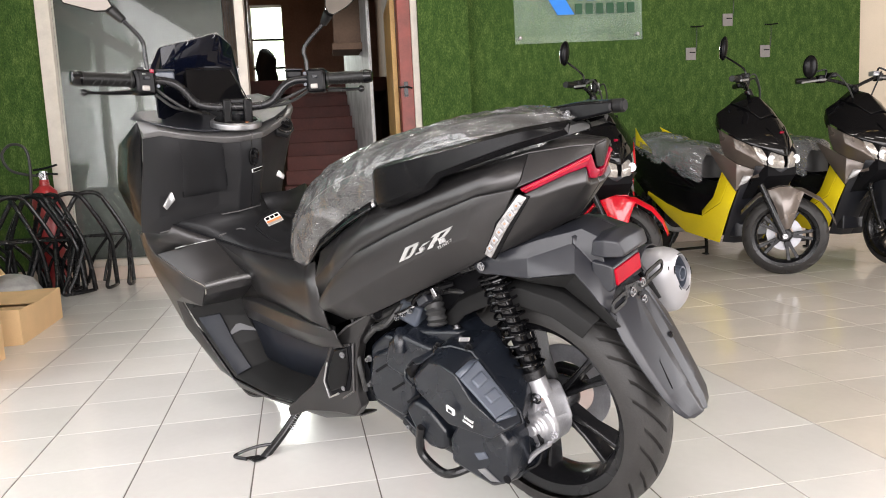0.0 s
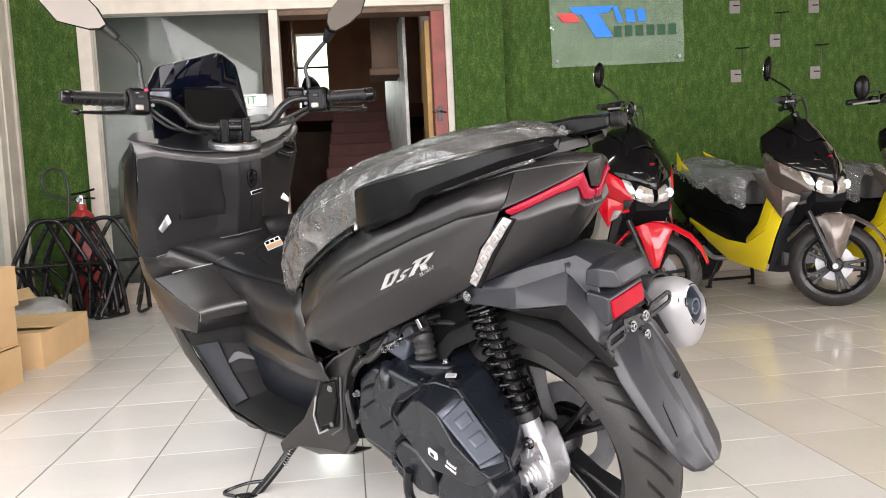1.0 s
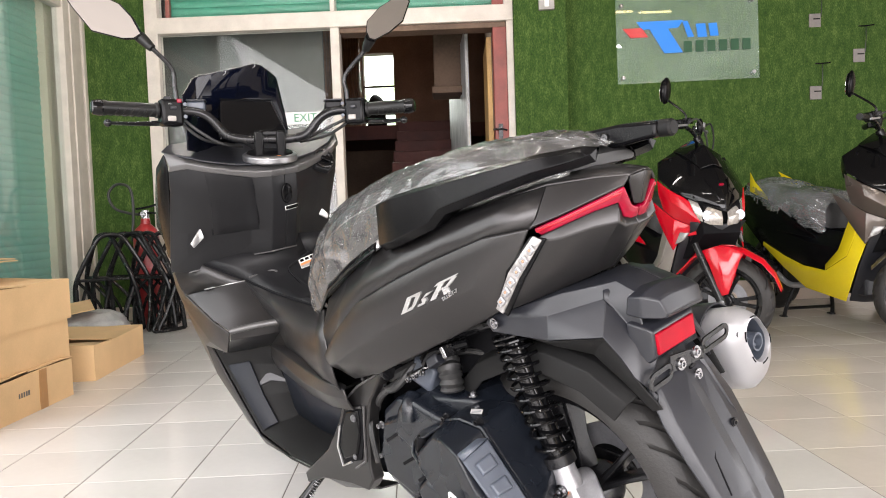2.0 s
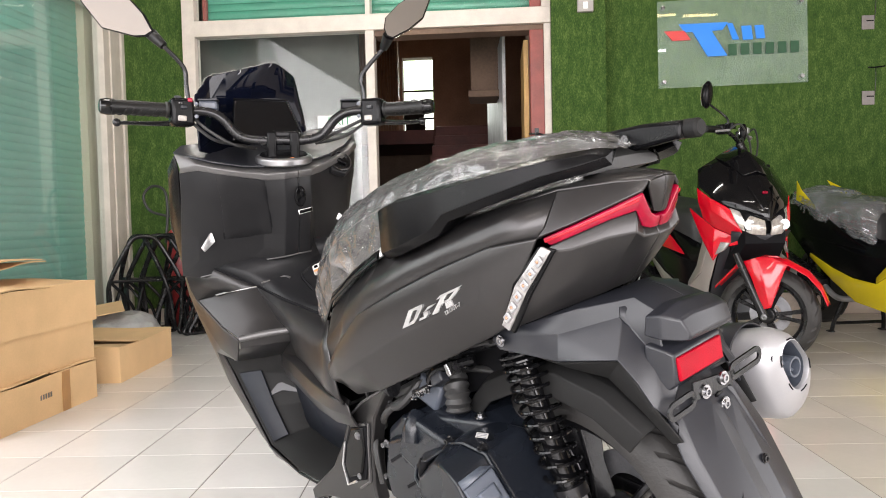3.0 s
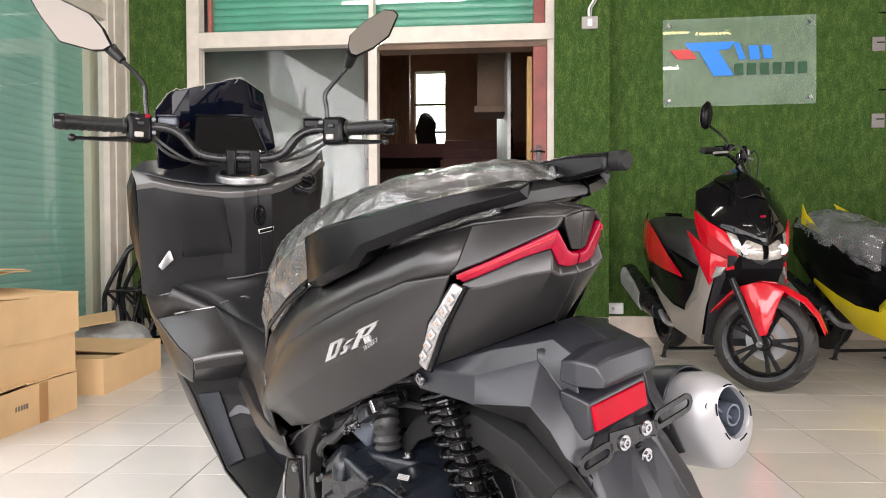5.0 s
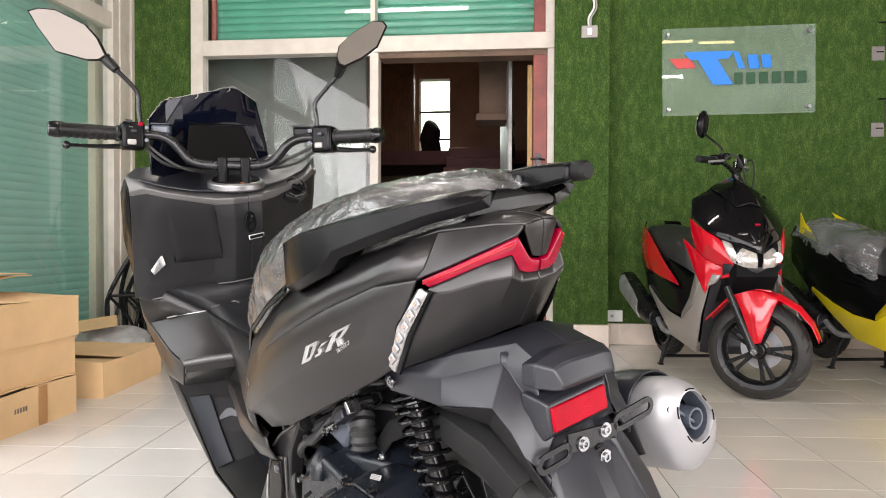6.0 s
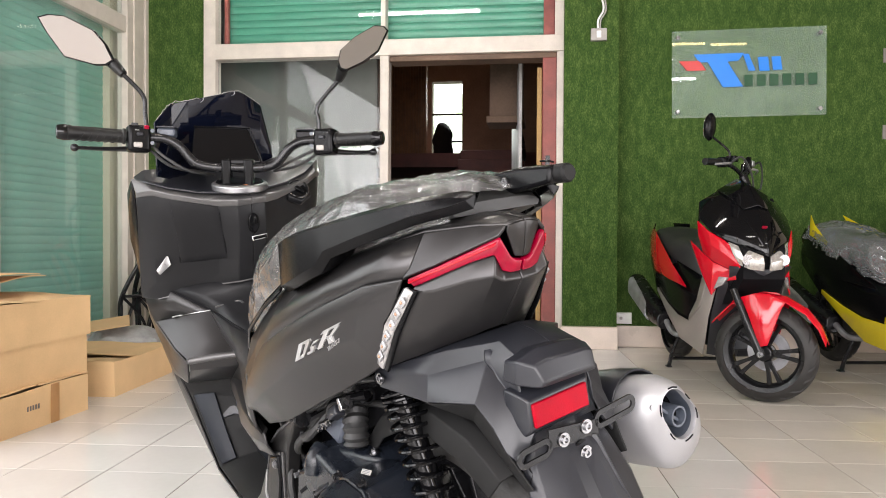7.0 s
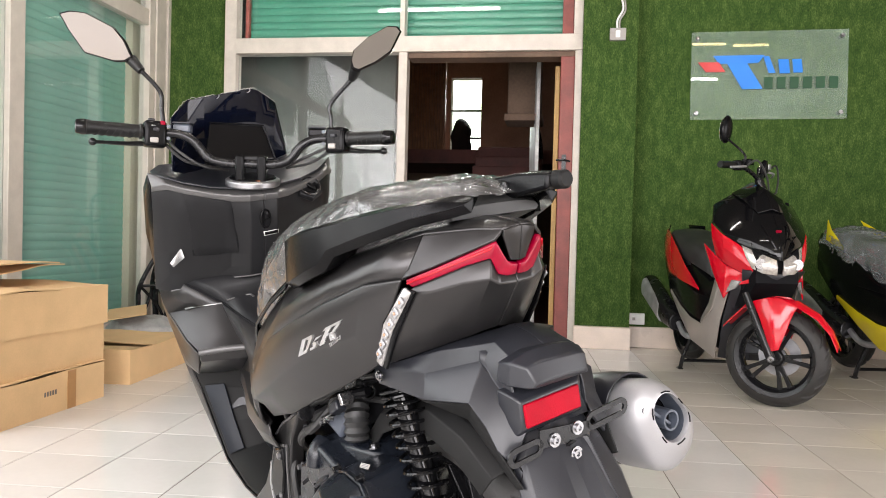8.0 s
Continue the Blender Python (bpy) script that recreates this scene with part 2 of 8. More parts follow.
def bolt(at, axis="x", r=0.008, h=0.006, washer=0.012):
    prof = [(washer, 0.0), (washer, 0.0025), (r, 0.0025), (r, h), (r * 0.55, h), (r * 0.5, h * 0.6), (0.0, h * 0.6)]
    sgn = -1 if axis.startswith("-") else 1
    return lathe([(a, sgn * b) for a, b in prof], axis[-1], at, 12)


def text_mesh(body, size, depth=0.0006, shear=0.0):
    cu = bpy.data.curves.new("lettering", "FONT")
    cu.body, cu.size, cu.extrude, cu.shear = body, size, depth, shear
    cu.align_x, cu.align_y = "CENTER", "CENTER"
    ob = bpy.data.objects.new("lettering", cu)
    scene.collection.objects.link(ob)
    me = bpy.data.meshes.new_from_object(ob.evaluated_get(bpy.context.evaluated_depsgraph_get()))
    bpy.data.objects.remove(ob)
    bm = bmesh.new()
    bm.from_mesh(me)
    bpy.data.meshes.remove(me)
    return bm


def moved(bm, m):
    bmesh.ops.transform(bm, matrix=m, verts=bm.verts)
    return bm
# ---------------- materials of the shop ----------------
TILE_WHITE = mat("white_ceramic_tile", (0.665, 0.650, 0.625), 0.12, var=0.05, scale=3, rough_var=0.06, island=0.035, bump=0.02, bump_scale=40)
TILE_CREAM = mat("cream_ceramic_tile", (0.640, 0.595, 0.525), 0.13, var=0.06, scale=3, rough_var=0.06, island=0.04, bump=0.02, bump_scale=40)
GROUT = mat("grey_grout", (0.15, 0.13, 0.115), 0.85, var=0.25, scale=6, bump=0.3, bump_scale=300)
CREAM_PAINT = mat("cream_frame_paint", (0.54, 0.49, 0.43), 0.4, var=0.12, scale=10, bump=0.1, bump_scale=120)
PLINTH_TILE = mat("pale_pink_plinth_tile", (0.66, 0.56, 0.48), 0.3, var=0.1, scale=7, bump=0.05, bump_scale=90)
WALL_PAINT = mat("beige_wall_paint", (0.62, 0.54, 0.43), 0.7, var=0.08, scale=2, bump=0.1, bump_scale=120)
CEILING_PAINT = mat("brownish_ceiling_paint", (0.135, 0.115, 0.098), 0.8, var=0.05, scale=2, bump=0.1, bump_scale=150)
RED_WOOD = mat("red_brown_painted_wood", (0.20, 0.045, 0.035), 0.5, var=0.3, scale=9, bump=0.2, bump_scale=90)
YELLOW_WOOD = mat("yellowed_wood", (0.46, 0.28, 0.10), 0.55, var=0.25, scale=6, bump=0.2, bump_scale=70)
BROWN_WALL = mat("dark_brown_plaster", (0.14, 0.090, 0.062), 0.8, var=0.4, scale=2.5, bump=0.3, bump_scale=40)
STAIR_RED = mat("dark_red_cement_stair", (0.095, 0.028, 0.022), 0.7, var=0.35, scale=5, bump=0.2, bump_scale=60)
DIRTY_WHITE = mat("dirty_white_board", (0.50, 0.50, 0.50), 0.6, var=0.35, scale=5, bump=0.1, bump_scale=50)
BAMBOO = mat("brown_slatted_screen", (0.17, 0.075, 0.03), 0.6, var=0.35, scale=12, bump=0.2, bump_scale=90)
GREEN_SLAT = mat("green_painted_shutter", (0.042, 0.18, 0.12), 0.36, var=0.15, scale=5, bump=0.06, bump_scale=80)
PANE_BACKING = mat("grey_pane_backing", (0.085, 0.09, 0.083), 0.75, var=0.2, scale=1.6, bump=0.2, bump_scale=30)
CARDBOARD = mat("brown_cardboard", (0.68, 0.455, 0.24), 0.72, var=0.10, scale=6, bump=0.12, bump_scale=160)
TAPE = mat("brown_packing_tape", (0.42, 0.22, 0.085), 0.3, var=0.1, scale=12)
EXT_RED = mat("red_enamel", (0.32, 0.02, 0.022), 0.3, coat=0.3, var=0.2, scale=9)
GREY_PLASTIC = mat("grey_plastic", (0.33, 0.31, 0.29), 0.5, var=0.08, scale=20)
PANE = glass_mat("reflective_window_glass", (0.92, 0.965, 0.945), 0.03, 1.40)
SIDE_PANE = milky_sheet_mat("milky_side_glass", (0.96, 0.985, 0.97), (0.72, 0.76, 0.72), 0.07, 1.7, 0.0)
ACRYLIC = milky_sheet_mat("sign_acrylic", (0.93, 0.98, 0.95), (0.60, 0.74, 0.65), 0.115)
POLY_BAG = mat("grey_plastic_bag", (0.35, 0.35, 0.35), 0.35, var=0.25, scale=20, bump=0.4, bump_scale=60)


def turf_material():
    m = mat("artificial_turf", (0.050, 0.115, 0.024), 0.8, var=0.3, scale=1.6, rough_var=0.05, spec=0.2)
    nt = m.node_tree
    b = nt.nodes["Principled BSDF"]
    tc = nt.nodes.new("ShaderNodeTexCoord")
    fine = nt.nodes.new("ShaderNodeTexNoise")
    fine.inputs["Scale"].default_value, fine.inputs["Detail"].default_value, fine.inputs["Roughness"].default_value = 130, 6, 0.75
    mid = nt.nodes.new("ShaderNodeTexNoise")
    mid.inputs["Scale"].default_value, mid.inputs["Detail"].default_value = 26, 5
    stretch = nt.nodes.new("ShaderNodeMapping")
    stretch.inputs["Scale"].default_value = (1, 1, 0.45)
    nt.links.new(tc.outputs["Object"], stretch.inputs["Vector"])
    for n in (fine, mid):
        nt.links.new(stretch.outputs["Vector"], n.inputs["Vector"])
    mul = nt.nodes.new("ShaderNodeMath")
    mul.operation = "MULTIPLY_ADD"
    nt.links.new(mid.outputs["Fac"], mul.inputs[0])
    mul.inputs[1].default_value = 0.45
    nt.links.new(fine.outputs["Fac"], mul.inputs[2])
    ramp = nt.nodes.new("ShaderNodeValToRGB")
    e = ramp.color_ramp.elements
    e[0].position, e[0].color = 0.50, (0.010, 0.030, 0.006, 1)
    e[1].position, e[1].color = 0.96, (0.145, 0.195, 0.052, 1)
    k = e.new(0.72)
    k.color = (0.039, 0.082, 0.014, 1)
    nt.links.new(mul.outputs[0], ramp.inputs["Fac"])
    old = b.inputs["Base Color"].links[0].from_socket
    mix = nt.nodes.new("ShaderNodeMix")
    mix.data_type, mix.blend_type = "RGBA", "MIX"
    mix.inputs["Factor"].default_value = 0.85
    nt.links.new(old, mix.inputs["A"])
    nt.links.new(ramp.outputs["Color"], mix.inputs["B"])
    nt.links.new(mix.outputs["Result"], b.inputs["Base Color"])
    bp = nt.nodes.new("ShaderNodeBump")
    bp.inputs["Strength"].default_value, bp.inputs["Distance"].default_value = 0.9, 0.012
    nt.links.new(mul.outputs[0], bp.inputs["Height"])
    nt.links.new(bp.outputs["Normal"], b.inputs["Normal"])
    return m


TURF = turf_material()

# ---------------- shell of the shop ----------------
XL, XR, YB, YF, ZC = -2.44, 6.2, 5.97, -3.0, 3.05


def setting(name, bm, material, label, bevel=0.0, **kw):
    ob = finish(bm, name, material, None, "", bevel, **kw)
    return tagged(ob, label, "structure", kind="structure")


setting("floor", span(XL - 0.5, XR + 0.2, YF - 0.3, YB + 0.1, -0.12, -0.0012), GROUT, "grey grout bed under the shop's floor tiles")
setting("ceiling", span(XL - 0.5, XR + 0.2, YF - 0.2, YB + 0.35, ZC, ZC + 0.15), CEILING_PAINT, "plain brownish grey painted ceiling over the showroom")
# back wall: turf-covered masonry with one opening for the window and the stair door
setting("wall_back", span(1.14, 4.43, YB, YB + 0.22, 0.0, ZC), TURF, "back wall covered with green artificial turf")
setting("wall_back_end", span(4.43, XR + 0.2, YB + 0.06, YB + 0.24, 0.0, ZC), WALL_PAINT, "plain beige painted end of the back wall")
setting("wall_column", span(0.765, 1.14, 5.84, YB + 0.22, 0.15, ZC), TURF, "projecting column wrapped in green artificial turf")
setting("wall_strip", span(XL, -1.925, YB - 0.03, YB + 0.2, 0.0, ZC), TURF, "narrow strip of turf-covered wall beside the window")
# unseen side wall; its opening is assumed, to admit the added fill
bay = bmesh.new()
for a in ((XR, XR + 0.2, YF, -2.65, 0.0, ZC), (XR, XR + 0.2, 2.45, YB + 0.1, 0.0, ZC), (XR, XR + 0.2, -2.65, 2.45, 2.40, ZC)):
    span(*a, bm=bay)
setting("wall_right", bay, WALL_PAINT, "plain beige painted side wall, unseen, with an assumed opening for added light")
setting("wall_above_front", span(XL - 0.2, XR, YF - 0.2, YF, 2.75, ZC), WALL_PAINT, "beige lintel over the open shop front")
setting("wall_front_pier", span(3.2, XR, YF - 0.2, YF, 0.0, 2.75), WALL_PAINT, "beige pier beside the open shop front")
setting("wall_over_frame", span(-1.925, 0.765, YB - 0.02, YB + 0.2, 2.98, ZC), TURF, "turf-covered lintel over the window frame")
# plinths
setting("baseboard_column", span(0.755, 1.145, 5.79, 5.84, 0.0, 0.155), PLINTH_TILE, "pale tiled plinth at the foot of the column", 0.004)
setting("baseboard_back", span(1.145, 4.43, YB - 0.025, YB, 0.0, 0.15), PLINTH_TILE, "pale tiled plinth along the back wall", 0.004)
setting("baseboard_window", span(-1.925, -0.5, YB - 0.05, YB + 0.02, 0.0, 0.10), PLINTH_TILE, "low pale plinth under the glazed panel", 0.004)
setting("baseboard_strip", span(XL, -1.925, YB - 0.05, YB - 0.03, 0.0, 0.10), PLINTH_TILE, "low pale plinth under the turf strip", 0.004)

# ---------------- window and door frame of the back wall ----------------
window = tagged(new("window_1"), "cream framed glazed panel with an upper light", "window", kind="structure")
F0, F1 = YB - 0.075, YB + 0.03


def bar(x0, x1, z0, z1, name="window_frame", d=(F0, F1), m=None, parent=None):
    return part(name, span(x0, x1, d[0], d[1], z0, z1), m or CREAM_PAINT, parent or window, bevel=0.004)


bar(-1.925, -1.83, 0.1, 2.98)
bar(-0.565, -0.50, 0.1, 2.10)
bar(-0.56, -0.525, 2.215, 2.98)
bar(-1.83, 0.765, 2.10, 2.215, d=(F0 - 0.01, F1))
bar(0.715, 0.765, 0.0, 2.10)
bar(0.70, 0.765, 2.215, 2.98)
bar(-1.83, -0.565, 0.1, 0.15)
bar(-1.805, -1.775, 2.23, 2.96, m=RED_WOOD, name="inner_frame", d=(YB + 0.03, YB + 0.07))
bar(0.62, 0.70, 2.215, 2.98, m=RED_WOOD, name="inner_frame", d=(YB - 0.03, YB + 0.05))
for x0, x1, z0, z1 in ((-1.83, -0.565, 0.15, 2.10), (-1.83, -0.56, 2.215, 2.98), (-0.525, 0.70, 2.215, 2.98)):
    pane = part("pane", span(x0, x1, YB - 0.02, YB - 0.014, z0, z1), PANE, window)
    pane.visible_shadow = False
door = tagged(new("door_1"), "open red-brown wooden door frame to the stairs", "door", kind="structure")
part("door_frame", span(0.615, 0.715, YB - 0.06, YB + 0.12, 0.0, 2.06), RED_WOOD, door, bevel=0.005)
part("door_frame", span(-0.50, 0.715, YB - 0.05, YB + 0.12, 2.06, 2.10), BROWN_WALL, door, bevel=0.005)
leaf = part("door_leaf", span(0.575, 0.612, YB + 0.12, YB + 0.85, 0.02, 2.03), YELLOW_WOOD, door, "yellowed wooden door leaf standing open", bevel=0.004)
part("door_latch", tube([(0.60, YB - 0.07, 1.32), (0.66, YB - 0.085, 1.32), (0.70, YB - 0.085, 1.31)], 0.007), BLACK_METAL, door)
part("door_latch", span(0.64, 0.67, YB - 0.075, YB - 0.06, 1.25, 1.36), BLACK_METAL, door)

# green slatted panels behind the upper lights
def shutter(name, x0, x1, y, z0, z1, pitch, m, along="x", label=""):
    top = tagged(new(name), label, "roller shutter", kind="structure")
    prof = [(0.0, 0.0), (0.006, pitch * 0.25), (0.007, pitch * 0.5), (0.005, pitch * 0.85), (-0.002, pitch), (-0.004, pitch), (-0.004, 0.0)]
    length = x1 - x0
    shared = None
    n = int((z1 - z0) / pitch)
    for i in range(n):
        z = z0 + i * pitch
        if shared is None:
            bm = prism([(-a, b) for a, b in prof], 0, length, "x")
            ob = part("slat", bm, m, top)
            shared = ob.data
        else:
            ob = new("slat", shared)
            ob.parent = top
        ob.matrix_local = pose(x0, y, z) if along == "x" else pose(y, x0, z, 0, 0, 90)
    return top


shutter("green_shutter", -1.83, 0.70, YB + 0.10, 2.22, 3.0, 0.055, GREEN_SLAT, label="green slatted shutter behind the upper lights")

# ---------------- glazed side wall with a roller shutter ----------------
side = tagged(new("window_2"), "cream aluminium framed glazed side wall", "window", kind="structure")


def sbar(y0, y1, z0, z1, x0=XL - 0.04, x1=XL + 0.03, name="window_frame"):
    return part(name, span(x0, x1, y0, y1, z0, z1), CREAM_PAINT, side, bevel=0.004)


for y0, y1, dx in ((5.90, 5.965, 0.05), (5.82, 5.90, 0.035), (5.74, 5.82, 0.05), (5.66, 5.74, 0.04)):
    sbar(y0, y1, 0.0, ZC, x1=XL + dx)
sbar(4.25, 4.37, 0.0, ZC)
sbar(2.72, 2.84, 0.0, ZC)
# bays from here on are unseen, left without shutter for the added fill
sbar(1.2, 1.32, 0.0, ZC)
sbar(-0.3, -0.18, 0.0, ZC)
sbar(YF, YF + 0.12, 0.0, ZC)
for y0, y1 in ((4.37, 5.66), (2.84, 4.25), (1.32, 2.72), (-0.18, 1.2), (YF + 0.12, -0.3)):
    sbar(y0, y1, 2.26, 2.38)
    sbar(y0, y1, 0.0, 0.10)
    for z0, z1 in ((0.10, 2.26), (2.38, ZC)):
        pane = part("pane", span(XL - 0.008, XL - 0.002, y0, y1, z0, z1), SIDE_PANE, side)
        pane.visible_shadow = False
# paler than the upper shutter: bright reflections on the glass put into the colour
PALE_SLAT = mat("pale_green_sheet", (0.20, 0.50, 0.42), 0.30, var=0.35, scale=1.4, bump=0.06, bump_scale=80)
# light through the sheet is assumed, added to brighten the shutter
fs_tree = PALE_SLAT.node_tree
fs_mix, fs_thin = fs_tree.nodes.new("ShaderNodeMixShader"), fs_tree.nodes.new("ShaderNodeBsdfTranslucent")
fs_thin.inputs["Color"].default_value = (0.24, 0.52, 0.45, 1)
fs_mix.inputs[0].default_value = 0.30
fs_tree.links.new(fs_tree.nodes["Principled BSDF"].outputs[0], fs_mix.inputs[1])
fs_tree.links.new(fs_thin.outputs[0], fs_mix.inputs[2])
fs_tree.links.new(fs_mix.outputs[0], fs_tree.nodes["Material Output"].inputs["Surface"])
shutter("side_shutter", 2.72, 5.66, XL - 0.16, 0.0, 3.05, 0.055, PALE_SLAT, "y", "green ribbed roller shutter behind the glazed side wall, brightened by assumed light through it")
setting("wall_left", span(XL - 0.45, XL - 0.1, 5.66, YB + 0.2, 0.0, ZC), WALL_PAINT, "plain wall beside the side shutter")

# ---------------- stairwell behind the door ----------------
setting("wall_stair_left", span(-2.6, -2.45, YB + 0.2, 12.2, 0.0, 4.2), BROWN_WALL, "dark brown wall of the stairwell")
setting("wall_stair_right", span(0.80, 0.95, YB + 0.22, 12.2, 0.0, 4.2), BROWN_WALL, "dark brown wall beside the stairs")
setting("stair_ceiling", span(-2.6, 0.95, YB + 0.4, 12.2, 4.0, 4.2), BROWN_WALL, "dark ceiling over the stairwell")
# added out of view, to stop sky light leaking in above the opening
setting("wall_stair_head", span(-2.6, 0.95, YB + 0.2, YB + 0.4, 3.0, 4.2), BROWN_WALL, "unseen wall added to keep sky light out of the stairwell")
setting("stair_floor", span(-2.6, 0.95, YB + 0.1, 12.2, -0.12, 0.0), STAIR_RED, "dark red cement floor of the stairwell")
# grey sheet added behind the pane, in place of the grey it reflects
setting("wall_screen", span(-2.45, -0.75, 6.62, 6.66, 0.0, 3.0), PANE_BACKING, "added grey backing that gives the glazed panel its grey tone")
back = bmesh.new()
for a in ((-2.6, -1.08, 12.0, 12.2, 0.0, 4.0), (-0.61, 0.95, 12.0, 12.2, 0.0, 4.0), (-1.08, -0.61, 12.0, 12.2, 0.0, 1.94), (-1.08, -0.61, 12.0, 12.2, 3.18, 4.0)):
    span(*a, bm=back)
setting("wall_stair_back", back, BROWN_WALL, "dark brown end wall of the stairwell with a window opening")
bars = tagged(new("window_3"), "small unglazed stair window with thin bars", "window", kind="structure")
part("window_bar", span(-1.08, -0.61, 12.02, 12.05, 2.66, 2.69), BLACK_METAL, bars)
part("window_bar", span(-1.08, -0.61, 12.02, 12.05, 2.24, 2.27), BLACK_METAL, bars)
stairs = tagged(new("staircase"), "steep dark red cement steps with worn nosings", "stairs", kind="structure")
for i in range(13):
    part("step", span(-0.42, 0.40, 6.75 + 0.27 * i, 6.75 + 0.27 * (i + 1.0) + 0.02, 0.0 if i < 1 else 0.145 * i - 0.01, 0.145 * (i + 1)), STAIR_RED, stairs, bevel=0.012)
setting("stair_landing", span(-2.45, 0.80, 10.26, 12.0, 1.70, 1.88), STAIR_RED, "dark red landing at the head of the stairs")
screen = tagged(new("slatted_screen"), "brown slatted bamboo screen on the landing", "screen")
for i in range(15):
    part("slat", span(-1.56 + i * 0.038, -1.527 + i * 0.038, 10.88 + (i % 2) * 0.008, 10.91 + (i % 2) * 0.008, 1.88, 3.36 + (i % 3) * 0.012), BAMBOO, screen, bevel=0.003)
part("rail", span(-1.57, -0.99, 10.925, 10.94, 2.6, 2.64), BAMBOO, screen)
part("backing", span(-1.56, -0.99, 10.942, 10.95, 1.88, 3.36), BAMBOO, screen)
board = prism([(0.42, 6.75), (0.45, 6.75), (0.29, 9.6), (0.25, 9.6)], 0.0, 2.25, "z")
tagged(finish(board, "partition_board", DIRTY_WHITE, bevel=0.004), "dirty white board along the stairs", "partition")
shelf = tagged(new("wall_cabinet"), "dark old cabinet fixed high beside the stairs", "cabinet")
part("body", span(0.14, 0.44, 7.3, 7.6, 1.86, 2.42), BROWN_WALL, shelf, bevel=0.01)
part("shelf", span(0.12, 0.46, 7.2, 7.62, 1.80, 1.86), BROWN_WALL, shelf, bevel=0.006)
part("bracket", tube([(0.40, 7.25, 1.80), (0.44, 7.4, 1.65), (0.45, 7.55, 1.5)], 0.018), BLACK_METAL, shelf)
bag = bmesh.new()
bmesh.ops.create_icosphere(bag, subdivisions=3, radius=1.0, matrix=pose(-0.86, 11.6, 2.14) @ Matrix.Diagonal((0.16, 0.10, 0.34, 1)))
for v in bag.verts:
    v.co += 0.05 * Vector(noise.noise_vector(v.co * 5))
tagged(finish(bag, "dark_sack", DARK_CAVITY), "dark sack standing on the landing by the window", "sack")
# daylight backdrop beyond the stair window
BACKDROP = glow_mat("bright_foliage_backdrop", (0.9, 1.0, 0.85), 2.2)
nt = BACKDROP.node_tree
bn = nt.nodes.new("ShaderNodeTexNoise")
bn.inputs["Scale"].default_value, bn.inputs["Detail"].default_value = 2.2, 6
br = nt.nodes.new("ShaderNodeValToRGB")
br.color_ramp.elements[0].position, br.color_ramp.elements[0].color = 0.42, (0.28, 0.40, 0.16, 1)
br.color_ramp.elements[1].position, br.color_ramp.elements[1].color = 0.56, (0.95, 1.0, 0.95, 1)
btc = nt.nodes.new("ShaderNodeTexCoord")
nt.links.new(btc.outputs["Object"], bn.inputs["Vector"])
nt.links.new(bn.outputs["Fac"], br.inputs["Fac"])
nt.links.new(br.outputs["Color"], nt.nodes["Principled BSDF"].inputs["Emission Color"])
setting("backdrop", span(-5, 4, 17, 17.1, -1, 8), BACKDROP, "bright trees and sky beyond the stair window")

# ---------------- street in front of the shop ----------------
ASPHALT = mat("asphalt", (0.06, 0.06, 0.06), 0.85, var=0.2, scale=3, bump=0.4, bump_scale=120)
PALE_FACADE = mat("pale_facade", (0.72, 0.70, 0.66), 0.8, var=0.1, scale=0.5, bump=0.1, bump_scale=20)
FACADE_DARK = mat("dark_window_opening", (0.05, 0.06, 0.07), 0.2, var=0.2, scale=2)
setting("ground", span(-40, 40, -40, YF - 0.3, -0.2, -0.06), ASPHALT, "grey asphalt street before the shop")
house = tagged(new("street_building"), "pale plastered building across the street", "building")
part("wall", span(-16, 18, -18.4, -17, -0.1, 7.5), PALE_FACADE, house)
for i in range(8):
    for k in range(2):
        part("window", span(-13.5 + i * 3.8, -11.9 + i * 3.8, -17.05, -16.96, 1.2 + k * 3.2, 2.7 + k * 3.2), FACADE_DARK, house)

# ---------------- ceiling tubes ----------------
TUBE = glow_mat("lit_fluorescent_tube", (1.0, 0.96, 0.90), 90.0)
WARM_TUBE = glow_mat("lit_warm_tube", (1.0, 0.74, 0.34), 14.0)
# tubes at x <= 0 are unseen, put at assumed places to add fill
for tx, ty, h, glow in ((0.0, -0.5, 0.6, TUBE), (2.10, 0.63, 0.6, TUBE), (0.0, 2.0, 0.6, TUBE), (2.70, 2.47, 0.19, WARM_TUBE), (2.23, 2.54, 0.19, WARM_TUBE), (-0.6, 4.1, 0.6, TUBE)):
    warm = glow is WARM_TUBE
    lamp = thing("ceiling_light", pose(tx, ty, ZC), "short batten with a lit warm white tube" if warm else "slim white fluorescent batten with a lit tube", "ceiling light", "ceiling tubes")
    part("batten", span(-h - 0.02, h + 0.02, -0.03, 0.03, -0.05, 0.0), CEILING_PAINT, lamp, bevel=0.004)
    part("fluorescent_tube", lathe([(0.0, -h), (0.014, -h), (0.014, h), (0.0, h)], "x", (0, 0, -0.072), 12), glow, lamp)
# ---------------- the grey scooter on its side stand ----------------
BASE = pose(0.713, 1.545, 0.0, -9.0, 0, 130.5)
INV = BASE.inverted()
bike = thing("motor_scooter", BASE, "matte graphite maxi scooter leaning on its side stand", "motor scooter")


def both(name, rows, m, mid=0.0, **kw):
    """A shell on the near flank and its mirror on the far one."""
    part(name, sheet(rows), m, bike, **kw)
    part(name, sheet(mirrored(rows, mid)), m, bike, **kw)


TM = 0.025


